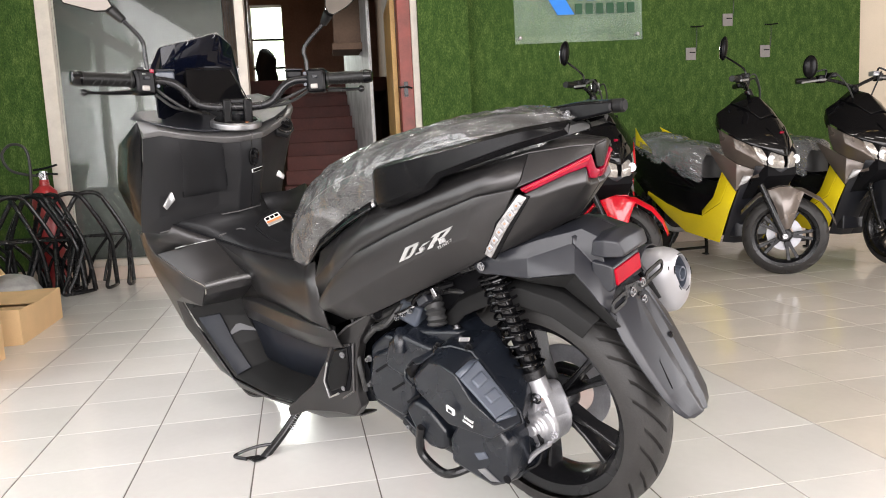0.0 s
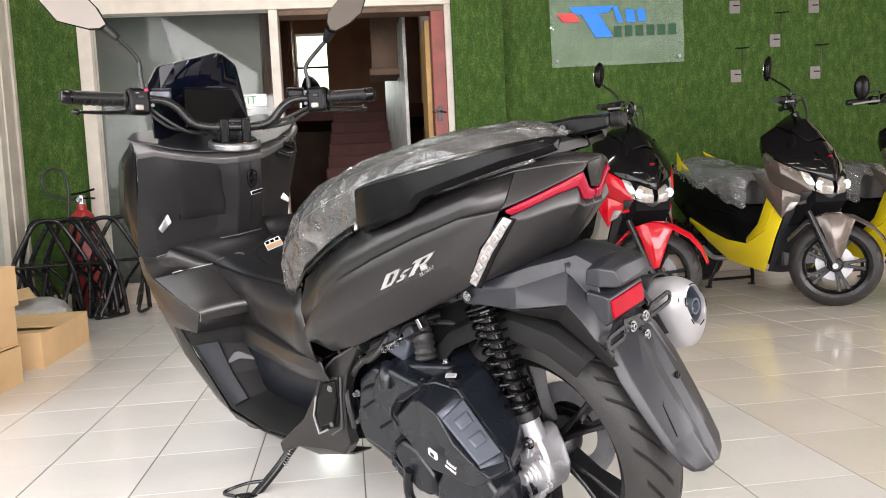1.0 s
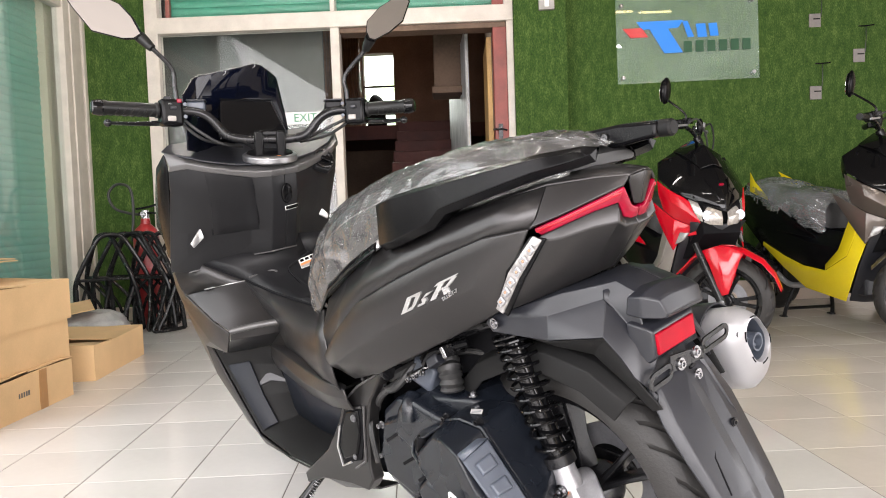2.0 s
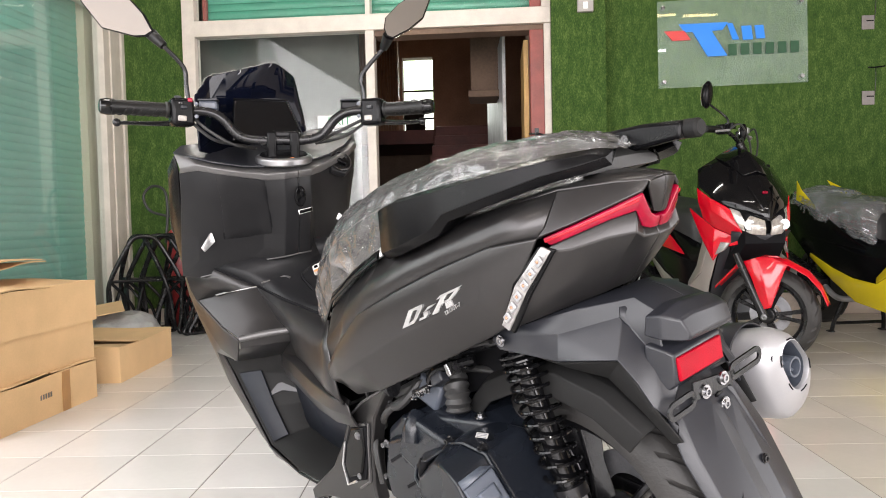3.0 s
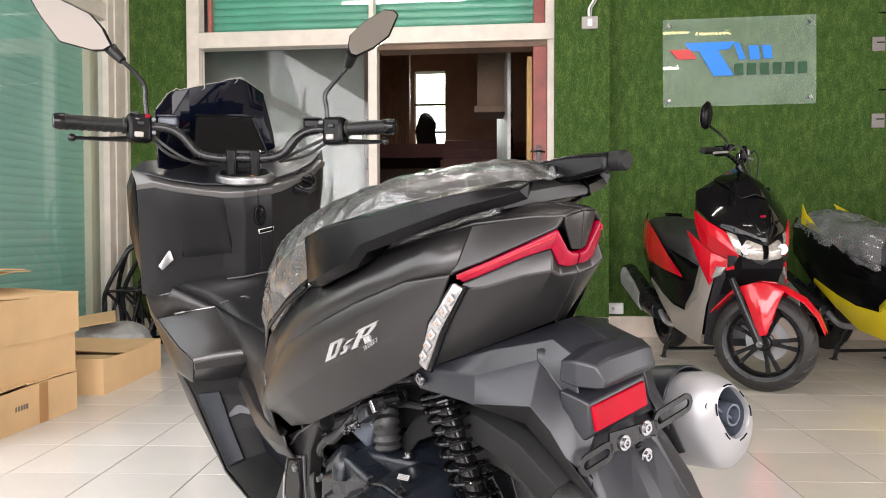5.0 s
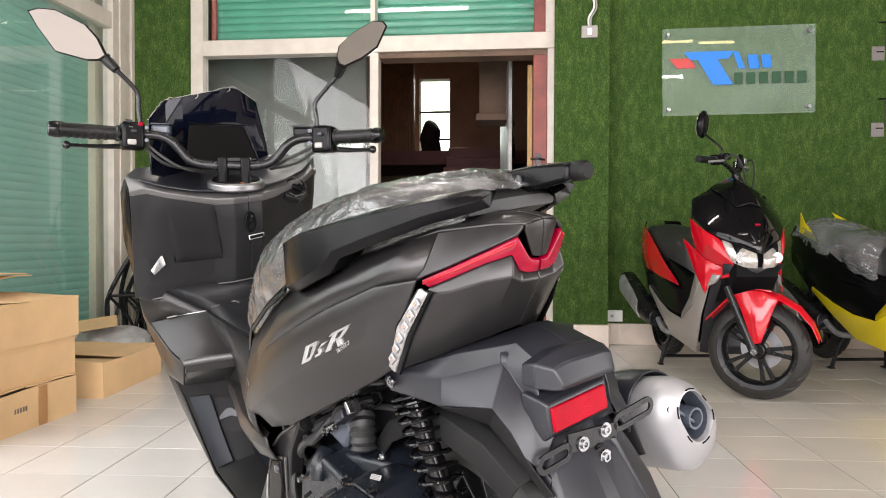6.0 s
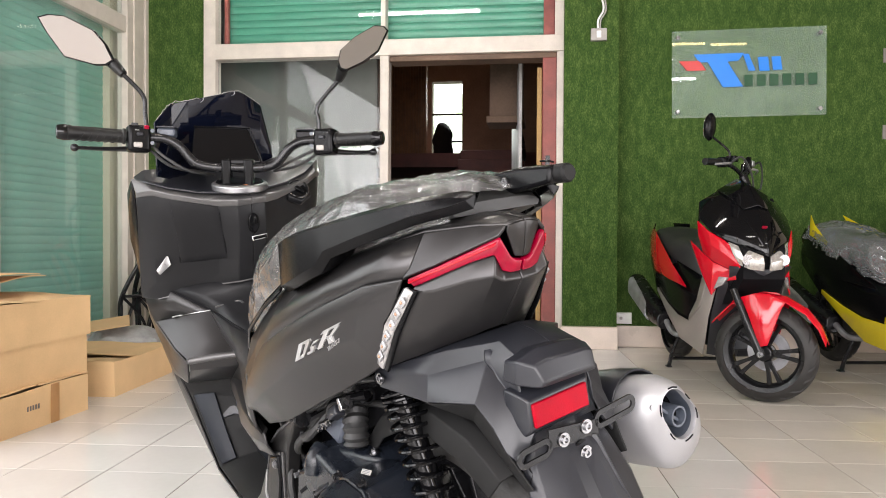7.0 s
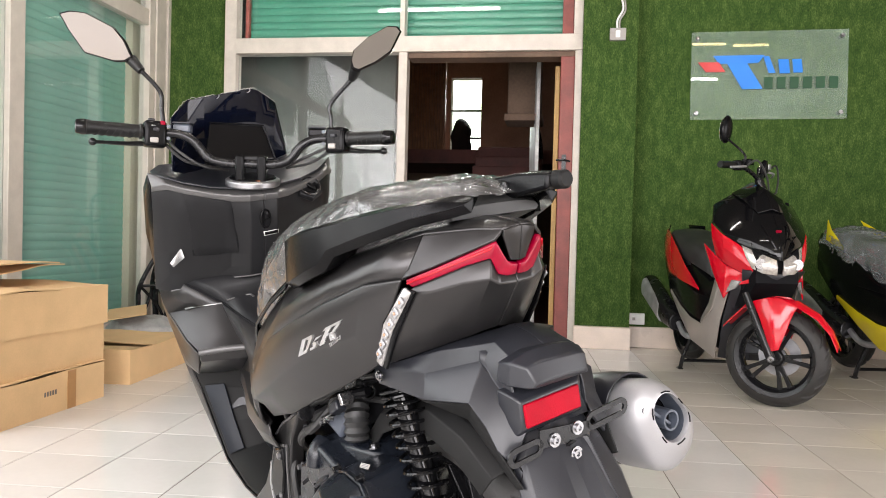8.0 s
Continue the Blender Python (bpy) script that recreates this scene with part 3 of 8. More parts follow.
def wheel(parent, axle, radius, half, rim_r, spokes, treads, sweep=0.55, name="rear_wheel", turn=0.0, rim_m=None, tread_m=None):
    w = new(name)
    w.parent = parent
    w.matrix_local = pose(*axle, 0, 0, turn)
    bm = bmesh.new()
    per = 16
    na, nc = treads * per, 41
    rows = []
    for k in range(na):
        ring = []
        for i in range(nc):
            a = -1.42 + 2.84 * i / (nc - 1)
            s = a / 1.42
            # rounded crown and flatter sidewall; the grid follows the swept grooves
            th = 2 * math.pi * (k / na - (sweep * abs(s) * 1.6 + (0.5 if s > 0 else 0.0) * min(1, abs(s) / 0.05)) / treads)
            w_ = half * math.sin(max(-1.57, min(1.57, a * 1.08)))
            drop = (1 - math.cos(a)) * (radius - rim_r) * 0.98
            r = radius - drop * (1.0 if abs(s) > 0.5 else 0.9)
            long_ = (k // per) % 2 == 0
            if (0.10 if long_ else 0.20) < abs(s) < (0.66 if long_ else 0.60) and k % per < 3:
                r -= 0.0075
            ring.append(bm.verts.new((r * math.cos(th), w_, r * math.sin(th))))
        rows.append(ring)
    for k in range(na):
        a, b = rows[k], rows[(k + 1) % na]
        for i in range(nc - 1):
            bm.faces.new((a[i], a[i + 1], b[i + 1], b[i]))
    part("tyre", bm, tread_m or RUBBER, w, "black rubber tyre with swept grooves", smooth=28)
    rim_m = rim_m or BLACK_METAL
    rw = half * 0.80
    prof = [(rim_r + 0.012, rw), (rim_r + 0.006, rw - 0.002), (rim_r - 0.008, rw - 0.006), (rim_r - 0.02, rw * 0.55), (rim_r - 0.026, 0.0),
            (rim_r - 0.02, -rw * 0.55), (rim_r - 0.008, -rw + 0.006), (rim_r + 0.006, -rw + 0.002), (rim_r + 0.012, -rw), (rim_r + 0.02, -rw * 0.5), (rim_r + 0.02, rw * 0.5)]
    part("rim", lathe(prof, "y", sides=64, closed=True), rim_m, w)
    part("hub", lathe([(0.0, -half * 0.7), (0.034, -half * 0.7), (0.042, -half * 0.5), (0.042, half * 0.5), (0.034, half * 0.7), (0.0, half * 0.7)], "y", sides=28), rim_m, w, bevel=0.003)
    for k in range(spokes):
        for d in (-0.13, 0.13):
            a = 2 * math.pi * k / spokes
            ca, sa = math.cos(a + d * 0.7), math.sin(a + d * 0.7)
            cb, sb = math.cos(a + d * 1.25), math.sin(a + d * 1.25)
            r0, r1 = 0.032, rim_r - 0.018
            p0, p1 = Vector((r0 * ca, 0, r0 * sa)), Vector((r1 * cb, 0, r1 * sb))
            t = Vector((-sb, 0, cb))
            rings = []
            for p, wd, dp in ((p0, 0.013, 0.020), (p0.lerp(p1, 0.5), 0.009, 0.015), (p1, 0.012, 0.02)):
                rings.append([p + t * wd + Vector((0, -dp, 0)), p + t * wd * 0.5 + Vector((0, dp, 0)), p - t * wd * 0.5 + Vector((0, dp, 0)), p - t * wd + Vector((0, -dp, 0))])
            part("spoke", loft(rings), rim_m, w, bevel=0.003)
    return w


rear = wheel(bike, (0.20, 0.0, 0.258), 0.258, 0.068, 0.186, 5, 30, 1.7)
part("brake_disc", lathe([(0.06, -0.062), (0.10, -0.062), (0.10, -0.058), (0.06, -0.058)], "y", sides=40, closed=True), ALU, rear)

# ---- flank panels of the tail ----
flank = [
    [(0.650, 0.192, 0.474), (0.662, 0.208, 0.484), (0.668, 0.212, 0.498), (0.664, 0.212, 0.510)],
    [(0.600, 0.192, 0.462), (0.610, 0.218, 0.505), (0.608, 0.221, 0.540), (0.600, 0.217, 0.563)],
    [(0.520, 0.186, 0.482), (0.522, 0.219, 0.545), (0.518, 0.220, 0.590), (0.510, 0.214, 0.627)],
    [(0.420, 0.176, 0.524), (0.418, 0.210, 0.592), (0.412, 0.208, 0.635), (0.402, 0.203, 0.670)],
    [(0.320, 0.162, 0.566), (0.318, 0.194, 0.634), (0.310, 0.190, 0.676), (0.302, 0.186, 0.706)],
    [(0.250, 0.150, 0.597), (0.232, 0.172, 0.660), (0.215, 0.167, 0.705), (0.205, 0.162, 0.737)],
    [(0.209, 0.147, 0.617), (0.175, 0.150, 0.675), (0.145, 0.146, 0.715), (0.126, 0.141, 0.747)],
]
both("side_panel", flank, GRAPHITE, TM, solid=0.007, bevel=0.003, smooth=34)
shoulder_skin = [
    [(0.690, 0.196, 0.490), (0.680, 0.198, 0.555), (0.660, 0.184, 0.614)],
    [(0.600, 0.204, 0.555), (0.590, 0.200, 0.610), (0.575, 0.182, 0.662)],
    [(0.510, 0.204, 0.620), (0.500, 0.195, 0.665), (0.480, 0.174, 0.712)],
    [(0.400, 0.196, 0.664), (0.395, 0.186, 0.704), (0.390, 0.158, 0.740)],
    [(0.300, 0.180, 0.700), (0.300, 0.170, 0.738), (0.300, 0.143, 0.767)],
    [(0.200, 0.156, 0.732), (0.195, 0.148, 0.764), (0.190, 0.125, 0.788)],
    [(0.124, 0.137, 0.746), (0.119, 0.129, 0.766), (0.113, 0.107, 0.802)],
]
both("upper_side_panel", shoulder_skin, GRAPHITE, TM, solid=0.005, smooth=40)
# upper tail cover reaching back over the lamp
cover = [
    [(0.330, 0.150, 0.758), (0.330, 0.085, 0.780), (0.330, 0.018, 0.785)],
    [(0.190, 0.127, 0.787), (0.190, 0.075, 0.806), (0.190, 0.018, 0.812)],
    [(0.113, 0.107, 0.803), (0.105, 0.060, 0.814), (0.100, 0.025, 0.817)],
    [(0.048, 0.068, 0.805), (0.050, 0.046, 0.813), (0.050, 0.025, 0.815)],
    [(0.010, 0.051, 0.803), (0.006, 0.040, 0.807), (0.004, 0.025, 0.808)],
]
both("tail_cover", cover, GRAPHITE, TM, solid=0.006, bevel=0.003)
rim_edge = [[(0.124, 0.143, 0.747), (0.119, 0.133, 0.758), (0.113, 0.108, 0.802)], [(0.087, 0.117, 0.760), (0.084, 0.105, 0.773), (0.085, 0.090, 0.804)],
            [(0.046, 0.087, 0.777), (0.045, 0.076, 0.789), (0.048, 0.068, 0.805)], [(0.013, 0.062, 0.791), (0.010, 0.053, 0.800), (0.010, 0.051, 0.804)]]
both("tail_edge", rim_edge, GRAPHITE, TM, solid=0.005, bevel=0.0015, smooth=18)
# under-tail panel between lamp, signal and mudguard, with a ledge below the lamp
under = [
    [(0.204, 0.148, 0.616), (0.160, 0.147, 0.672), (0.119, 0.139, 0.728), (0.112, 0.131, 0.736)],
    [(0.172, 0.118, 0.628), (0.136, 0.128, 0.674), (0.088, 0.119, 0.729), (0.088, 0.111, 0.748)],
    [(0.130, 0.078, 0.645), (0.098, 0.094, 0.686), (0.050, 0.091, 0.739), (0.050, 0.083, 0.762)],
    [(0.102, 0.052, 0.656), (0.068, 0.066, 0.694), (0.024, 0.068, 0.742), (0.026, 0.062, 0.768)],
    [(0.092, 0.044, 0.661), (0.060, 0.054, 0.697), (0.026, 0.053, 0.734), (0.030, 0.051, 0.747)],
    [(0.080, 0.025, 0.666), (0.052, 0.025, 0.699), (0.024, 0.025, 0.732), (0.029, 0.025, 0.743)],
]
both("under_tail_panel", under, GRAPHITE, TM, solid=0.005, bevel=0.002, smooth=14)
# the cover dips between the two arms of the lamp
both("tail_notch", [[(0.009, 0.050, 0.804), (0.012, 0.050, 0.796), (0.019, 0.037, 0.763)], [(0.004, 0.025, 0.808), (0.006, 0.025, 0.797), (0.016, 0.025, 0.761)]], GRAPHITE, TM, solid=0.005, bevel=0.0015)
# lamp: two flank arms, joined through a dip in the middle
for sgn in (1, -1):
    def sd(y):
        return y if sgn > 0 else 2 * TM - y
    arm = [
        [(0.121, 0.138, 0.746), (0.114, 0.132, 0.736)],
        [(0.086, 0.111, 0.760), (0.089, 0.112, 0.746)],
        [(0.046, 0.081, 0.777), (0.051, 0.084, 0.761)],
        [(0.017, 0.058, 0.791), (0.026, 0.063, 0.769)],
        [(0.023, 0.040, 0.763), (0.030, 0.052, 0.747)],
        [(0.022, 0.034, 0.759), (0.029, 0.040, 0.743)],
        [(0.021, 0.025, 0.758), (0.028, 0.025, 0.743)],
    ]
    arm = [[(x - 0.002, sd(y + 0.001), z) for x, y, z in r] for r in arm]
    part("tail_light", sheet(arm), RED_LENS, bike, "glossy red tail light lens", solid=0.010, bevel=0.0025, smooth=25)
    core = []
    for a, b in arm[:4]:
        p, q = Vector(a), Vector(b)
        core.append([tuple(p.lerp(q, f) + Vector((-0.003, sgn * 0.0045, 0.0))) for f in (0.30, 0.50)])
    part("light_guide", sheet(core), RED_GUIDE, bike, solid=0.003)
    sig = [[(0.104, 0.136, 0.730), (0.121, 0.137, 0.736)], [(0.148, 0.148, 0.676), (0.167, 0.151, 0.684)], [(0.195, 0.148, 0.616), (0.209, 0.149, 0.624)]]
    sig = [[(x, sd(y + 0.003), z) for x, y, z in r] for r in sig]
    lamp = part("turn_signal", sheet(sig), CLEAR_LENS, bike, "clear slim turn signal lens", solid=0.008, bevel=0.002)
    frame_rows = [[(x, sd((y + 0.0015) if sgn > 0 else 2 * TM - (2 * TM - y)), z) for x, y, z in r] for r in ([(0.098, 0.136, 0.732), (0.127, 0.138, 0.736)], [(0.142, 0.1475, 0.672), (0.173, 0.151, 0.686)], [(0.188, 0.147, 0.612), (0.215, 0.149, 0.627)])]
    part("signal_surround", sheet(frame_rows), SATIN_BLACK, bike, solid=0.006, bevel=0.002)
    for k in range(6):
        f = (k + 0.7) / 6.6
        c = Vector((0.113 + 0.089 * f, sd(0.1475 + 0.0105 * min(1, f * 1.7)), 0.728 - 0.105 * f))
        cell = part("reflector_cell", box((0.014, 0.0035, 0.0115), c, pose(0, 0, 0, 0, 40, 0)), SILVER_PAINT, lamp, bevel=0.0015)
        part("led", box((0.0042, 0.003, 0.0042), c + Vector((0, sgn * 0.002, 0)), pose(0, 0, 0, 0, 40, 0)), LED_AMBER, cell, bevel=0.001)

# ---- mudguard, reflector and bracket ----
guard = []
for x, z, w, back in ((0.026, 0.560, 0.052, 0.004), (0.002, 0.528, 0.056, 0.006), (-0.018, 0.503, 0.074, 0.024), (-0.044, 0.455, 0.084, 0.022), (-0.072, 0.400, 0.080, 0.018), (-0.098, 0.348, 0.073, 0.013), (-0.114, 0.318, 0.064, 0.009), (-0.121, 0.302, 0.050, 0.006), (-0.125, 0.294, 0.026, 0.003)):
    guard.append([(x + back, w, z - 0.002), (x + back * 0.4, w * 0.86, z), (x - 0.002, w * 0.55, z + 0.001), (x - 0.006, w * 0.26, z + 0.004), (x - 0.003, 0.0, z + 0.003),
                  (x - 0.006, -w * 0.26, z + 0.004), (x - 0.002, -w * 0.55, z + 0.001), (x + back * 0.4, -w * 0.86, z), (x + back, -w, z - 0.002)])
part("rear_mudguard", sheet(guard), BLACK_PLASTIC, bike, "long matte black plastic rear mudguard", solid=0.005, bevel=0.003, smooth=16)
for pts in ([(-0.066, 0.030, 0.424), (-0.074, 0.046, 0.404), (-0.096, 0.050, 0.356)], [(0.012, 0.082, 0.517), (0.002, 0.074, 0.510), (-0.010, 0.070, 0.492), (-0.012, 0.079, 0.477)]):
    part("mudguard_seam", tube(pts, 0.0014, 6, smooth=False), DARK_CAVITY, bike)
part("mudguard_seam", tube([(-0.0245, 0.018, 0.506), (-0.055, 0.014, 0.445), (-0.075, 0.012, 0.405)], 0.0011, 6, smooth=False), DARK_CAVITY, bike)
part("mudguard_rib", loft([[(-0.018, -0.026, 0.516), (-0.023, -0.031, 0.516), (-0.018, -0.036, 0.516)], [(-0.046, -0.032, 0.455), (-0.054, -0.038, 0.455), (-0.046, -0.046, 0.455)], [(-0.066, -0.048, 0.414), (-0.067, -0.050, 0.414), (-0.066, -0.052, 0.414)]]), BLACK_PLASTIC, bike, smooth=20)
for sgn in (1, -1):
    # saddle of the mudguard: deck, flank and the pale fold down to the blade
    pts = {"a": (0.247, 0.139, 0.607), "b": (0.188, 0.128, 0.620), "c": (0.134, 0.078, 0.641), "d": (0.100, 0.046, 0.653), "e": (0.078, 0.0, 0.662),
           "f": (0.128, 0.086, 0.636), "g": (0.070, 0.065, 0.647), "h": (0.058, 0.046, 0.648), "i": (0.044, 0.0, 0.655),
           "j": (0.068, 0.062, 0.624), "k": (0.045, 0.107, 0.581), "l": (0.140, 0.121, 0.570), "m": (0.243, 0.136, 0.578), "m2": (0.252, 0.139, 0.592), "n": (0.142, 0.112, 0.606),
           "o": (0.046, 0.064, 0.604), "p": (0.025, 0.058, 0.579), "q": (-0.004, 0.053, 0.540), "r": (0.008, 0.094, 0.522), "s": (-0.002, 0.080, 0.503), "t": (0.027, 0.096, 0.550),
           "u": (0.012, 0.052, 0.632), "v": (0.010, 0.0, 0.641), "w": (0.014, 0.057, 0.604), "x": (0.008, 0.060, 0.574), "y": (0.002, 0.056, 0.538)}
    pts = {k: (x, sgn * y, z) for k, (x, y, z) in pts.items()}
    fs = ["a b f n m2", "b c f", "c g f", "c d h g", "d e i h", "f g j n", "n j k l", "m2 n l m", "j o t k", "o p r t", "p q s r", "h i v u", "g h u o j", "u w o", "w x p o", "x y q p"]
    part("mudguard_wing", facets(pts, fs), BLACK_PLASTIC, bike, solid=0.004, bevel=0.002, smooth=22)
    inside = [[(0.068, 0.066, 0.640), (0.050, 0.0, 0.640)], [(0.066, 0.069, 0.626), (0.044, 0.0, 0.612)], [(0.046, 0.063, 0.604), (0.032, 0.0, 0.588)], [(0.025, 0.057, 0.579), (0.020, 0.0, 0.564)], [(-0.003, 0.052, 0.540), (0.004, 0.0, 0.534)]]
    part("mudguard_panel", sheet([[(x, sgn * y, z) for x, y, z in r] for r in inside]), BLACK_PLASTIC, bike, solid=0.003)
    side = [[(0.250, 0.132, 0.585), (0.250, 0.110, 0.575)], [(0.140, 0.119, 0.568), (0.150, 0.092, 0.552)], [(0.050, 0.096, 0.577), (0.085, 0.085, 0.545)], [(0.006, 0.092, 0.520), (0.030, 0.084, 0.505)], [(-0.024, 0.082, 0.478), (-0.004, 0.078, 0.470)]]
    part("mudguard_flange", sheet([[(x, sgn * y, z) for x, y, z in r] for r in side]), UNDER_PLASTIC, bike, solid=0.003, bevel=0.0015, smooth=30)
inner = []
for a in (22, 40, 58, 76, 94, 112, 128):
    r = 0.289
    ca, sa = math.cos(radians(a)), math.sin(radians(a))
    inner.append([(0.20 + (r - 0.042) * ca, 0.101, 0.258 + (r - 0.042) * sa), (0.20 + (r - 0.010) * ca, 0.093, 0.258 + (r - 0.010) * sa), (0.20 + r * ca, 0.074, 0.258 + r * sa),
                  (0.20 + r * ca, -0.074, 0.258 + r * sa), (0.20 + (r - 0.010) * ca, -0.093, 0.258 + (r - 0.010) * sa), (0.20 + (r - 0.042) * ca, -0.101, 0.258 + (r - 0.042) * sa)])
part("inner_mudguard", sheet(inner), UNDER_PLASTIC, bike, solid=0.004, bevel=0.003)
hump = [[(0.030, 0.070, 0.606), (0.026, 0.068, 0.632), (0.022, 0.036, 0.643), (0.018, 0.0, 0.643), (0.016, -0.030, 0.640), (0.012, -0.053, 0.630), (0.016, -0.056, 0.610)],
        [(0.006, 0.069, 0.602), (0.002, 0.067, 0.634), (-0.002, 0.036, 0.645), (-0.002, 0.0, 0.645), (-0.002, -0.030, 0.643), (0.000, -0.051, 0.633), (0.004, -0.055, 0.603)],
        [(-0.016, 0.058, 0.600), (-0.018, 0.055, 0.628), (-0.021, 0.034, 0.633), (-0.024, 0.0, 0.633), (-0.022, -0.028, 0.632), (-0.020, -0.042, 0.628), (-0.018, -0.045, 0.602)],
        [(-0.025, 0.050, 0.600), (-0.027, 0.049, 0.607), (-0.030, 0.030, 0.609), (-0.031, 0.0, 0.610), (-0.030, -0.026, 0.609), (-0.028, -0.038, 0.608), (-0.026, -0.039, 0.602)]]
part("plate_lamp_housing", loft(hump), BLACK_PLASTIC, bike, bevel=0.0025, smooth=20)
def plate_ring(x, w, h, c=0.012, z=0.5655):
    """A slightly tilted rectangle round the reflector."""
    return [(x, c + y, z + v - 0.065 * y) for y, v in ((w, -h), (w, h), (-w, h), (-w, -h))]


refl = part("reflector_housing", loft([plate_ring(0.03, 0.064, 0.034, 0.008), plate_ring(0.000, 0.056, 0.026, 0.010), plate_ring(-0.008, 0.050, 0.0195)]), BLACK_PLASTIC, bike, bevel=0.003)
part("reflector", box((0.006, 0.093, 0.032), (-0.009, 0.012, 0.5655), pose(0, 0, 0, -3.7, 0, 0)), RED_REFLECTOR, refl, "red rectangular reflector", bevel=0.002)
# slotted bracket
brk = bmesh.new()
for k, (y0, y1) in enumerate(((0.098, 0.040), (-0.034, -0.112))):
    c0, c1 = min(y0, y1), max(y0, y1)
    zz = 0.512 if k == 0 else 0.540
    r_out, r_in = 0.0125, 0.0055
    mid0, mid1 = c0 + r_out, c1 - r_out
    def slot(r):
        pts = [(mid1 + r * math.cos(a), r * math.sin(a)) for a in np.linspace(-1.57, 1.57, 8)]
        return pts + [(mid0 - r * math.cos(a), r * math.sin(a)) for a in np.linspace(1.57, -1.57, 8)[::1]]
    o, i_ = slot(r_out), slot(r_in)
    slope = -0.105
    def v(p, x):
        return brk.verts.new((x, p[0], 0.5265 + (p[0] - 0.003) * slope + p[1] + (0.0)))
    for x, flip in ((-0.016, 0), (-0.019, 1)):
        vo, vi = [v(p, x) for p in o], [v(p, x) for p in i_]
        for a in range(16):
            b = (a + 1) % 16
            brk.faces.new((vo[a], vo[b], vi[b], vi[a]))
        if x == -0.016:
            po, pi_ = vo, vi
    for a in range(16):
        b = (a + 1) % 16
        brk.faces.new((po[a], po[b], vo[b], vo[a]))
        brk.faces.new((pi_[a], pi_[b], vi[b], vi[a]))
box((0.003, 0.085, 0.024), (-0.0175, 0.003, 0.5265), pose(0, 0, 0, 6.0, 0, 0), bm=brk)
part("plate_bracket", brk, BLACK_METAL, bike, "black slotted number plate bracket", smooth=30)
for y, z in ((0.0225, 0.5245), (-0.0175, 0.5305)):
    part("bolt", bolt((-0.019, y, z), "-x", 0.006, 0.006, 0.0095), CHROME, bike)
part("bolt", bolt((-0.026, -0.006, 0.500), "-x", 0.006, 0.005, 0.010), CHROME, bike)
part("grommet", lathe([(0.0, -0.021), (0.016, -0.021), (0.016, -0.015), (0.0, -0.015)], "x", (0, -0.006, 0.500), 20), SATIN_BLACK, bike)
part("bolt", bolt((-0.067, -0.02, 0.43), "-x", 0.005, 0.004, 0.007), BLACK_METAL, bike)
part("bolt", bolt((0.232, 0.1405, 0.594), "y", 0.006, 0.005, 0.009), CHROME, bike)

# ---- rear shock absorbers ----
for sgn in (1, -1):
    top_, low = Vector((0.236, sgn * 0.112, 0.585)), Vector((0.162, sgn * 0.094, 0.316))
    shock = new("shock_absorber")
    shock.parent = bike
    part("damper", tube([top_, low.lerp(top_, 0.12)], 0.0165, 18), GLOSS_BLACK, shock)
    part("spring", spring(top_.lerp(low, 0.06), top_.lerp(low, 0.80), 0.0300, 0.0031, 12, tight=1.35), GLOSS_BLACK, shock, "gloss black coil spring")
    part("spring_seat", tube([top_.lerp(low, 0.80), top_.lerp(low, 0.86)], 0.026, 18, smooth=False), BLACK_METAL, shock)
    part("lower_eye", tube([top_.lerp(low, 0.84), low], [0.019, 0.016, 0.022], 16), ALU, shock, "bare aluminium lower mount")
    part("bolt", bolt(low + Vector((0, sgn * 0.02, 0)), "y" if sgn > 0 else "-y", 0.008, 0.008, 0.012), CHROME, shock)

# ---- engine, belt case and air box ----
case = [(0.628, 0.300), (0.600, 0.385), (0.540, 0.425), (0.42, 0.40), (0.33, 0.35), (0.24, 0.33), (0.185, 0.285), (0.18, 0.20), (0.205, 0.135), (0.245, 0.112), (0.31, 0.125), (0.40, 0.150), (0.484, 0.164), (0.520, 0.190), (0.617, 0.230), (0.632, 0.262)]
eng = new("engine")
eng.parent = bike
part("belt_case", prism(case, 0.045, 0.150, "y", taper=0.97), ENGINE_BLACK, eng, "black belt case cover", bevel=0.012, segs=3)
part("crankcase", prism([(0.66, 0.24), (0.66, 0.37), (0.56, 0.43), (0.45, 0.42), (0.43, 0.22), (0.55, 0.19)], -0.13, 0.05, "y"), ENGINE_BLACK, eng, bevel=0.01)
part("case_rim", prism([(0.604, 0.300), (0.575, 0.372), (0.52, 0.392), (0.45, 0.360), (0.448, 0.285), (0.500, 0.222), (0.596, 0.250)], 0.146, 0.168, "y", taper=0.9), ENGINE_BLACK, eng, bevel=0.006)
for x, z in ((0.545, 0.342), (0.500, 0.305), (0.458, 0.282)):
    part("case_slot", box((0.050, 0.004, 0.006), (x, 0.1672, z), pose(0, 0, 0, 0, 30, 0)), DARK_CAVITY, eng)
part("case_tab", prism([(0.524, 0.205), (0.512, 0.222), (0.468, 0.186), (0.480, 0.168)], 0.130, 0.158, "y"), ENGINE_BLACK, eng, bevel=0.004)
part("clutch_cover", prism([(0.492, 0.255), (0.458, 0.284), (0.414, 0.272), (0.367, 0.219), (0.373, 0.180), (0.392, 0.168), (0.432, 0.170), (0.470, 0.205)], 0.140, 0.172, "y", taper=0.92), ENGINE_BLACK, eng, bevel=0.008)
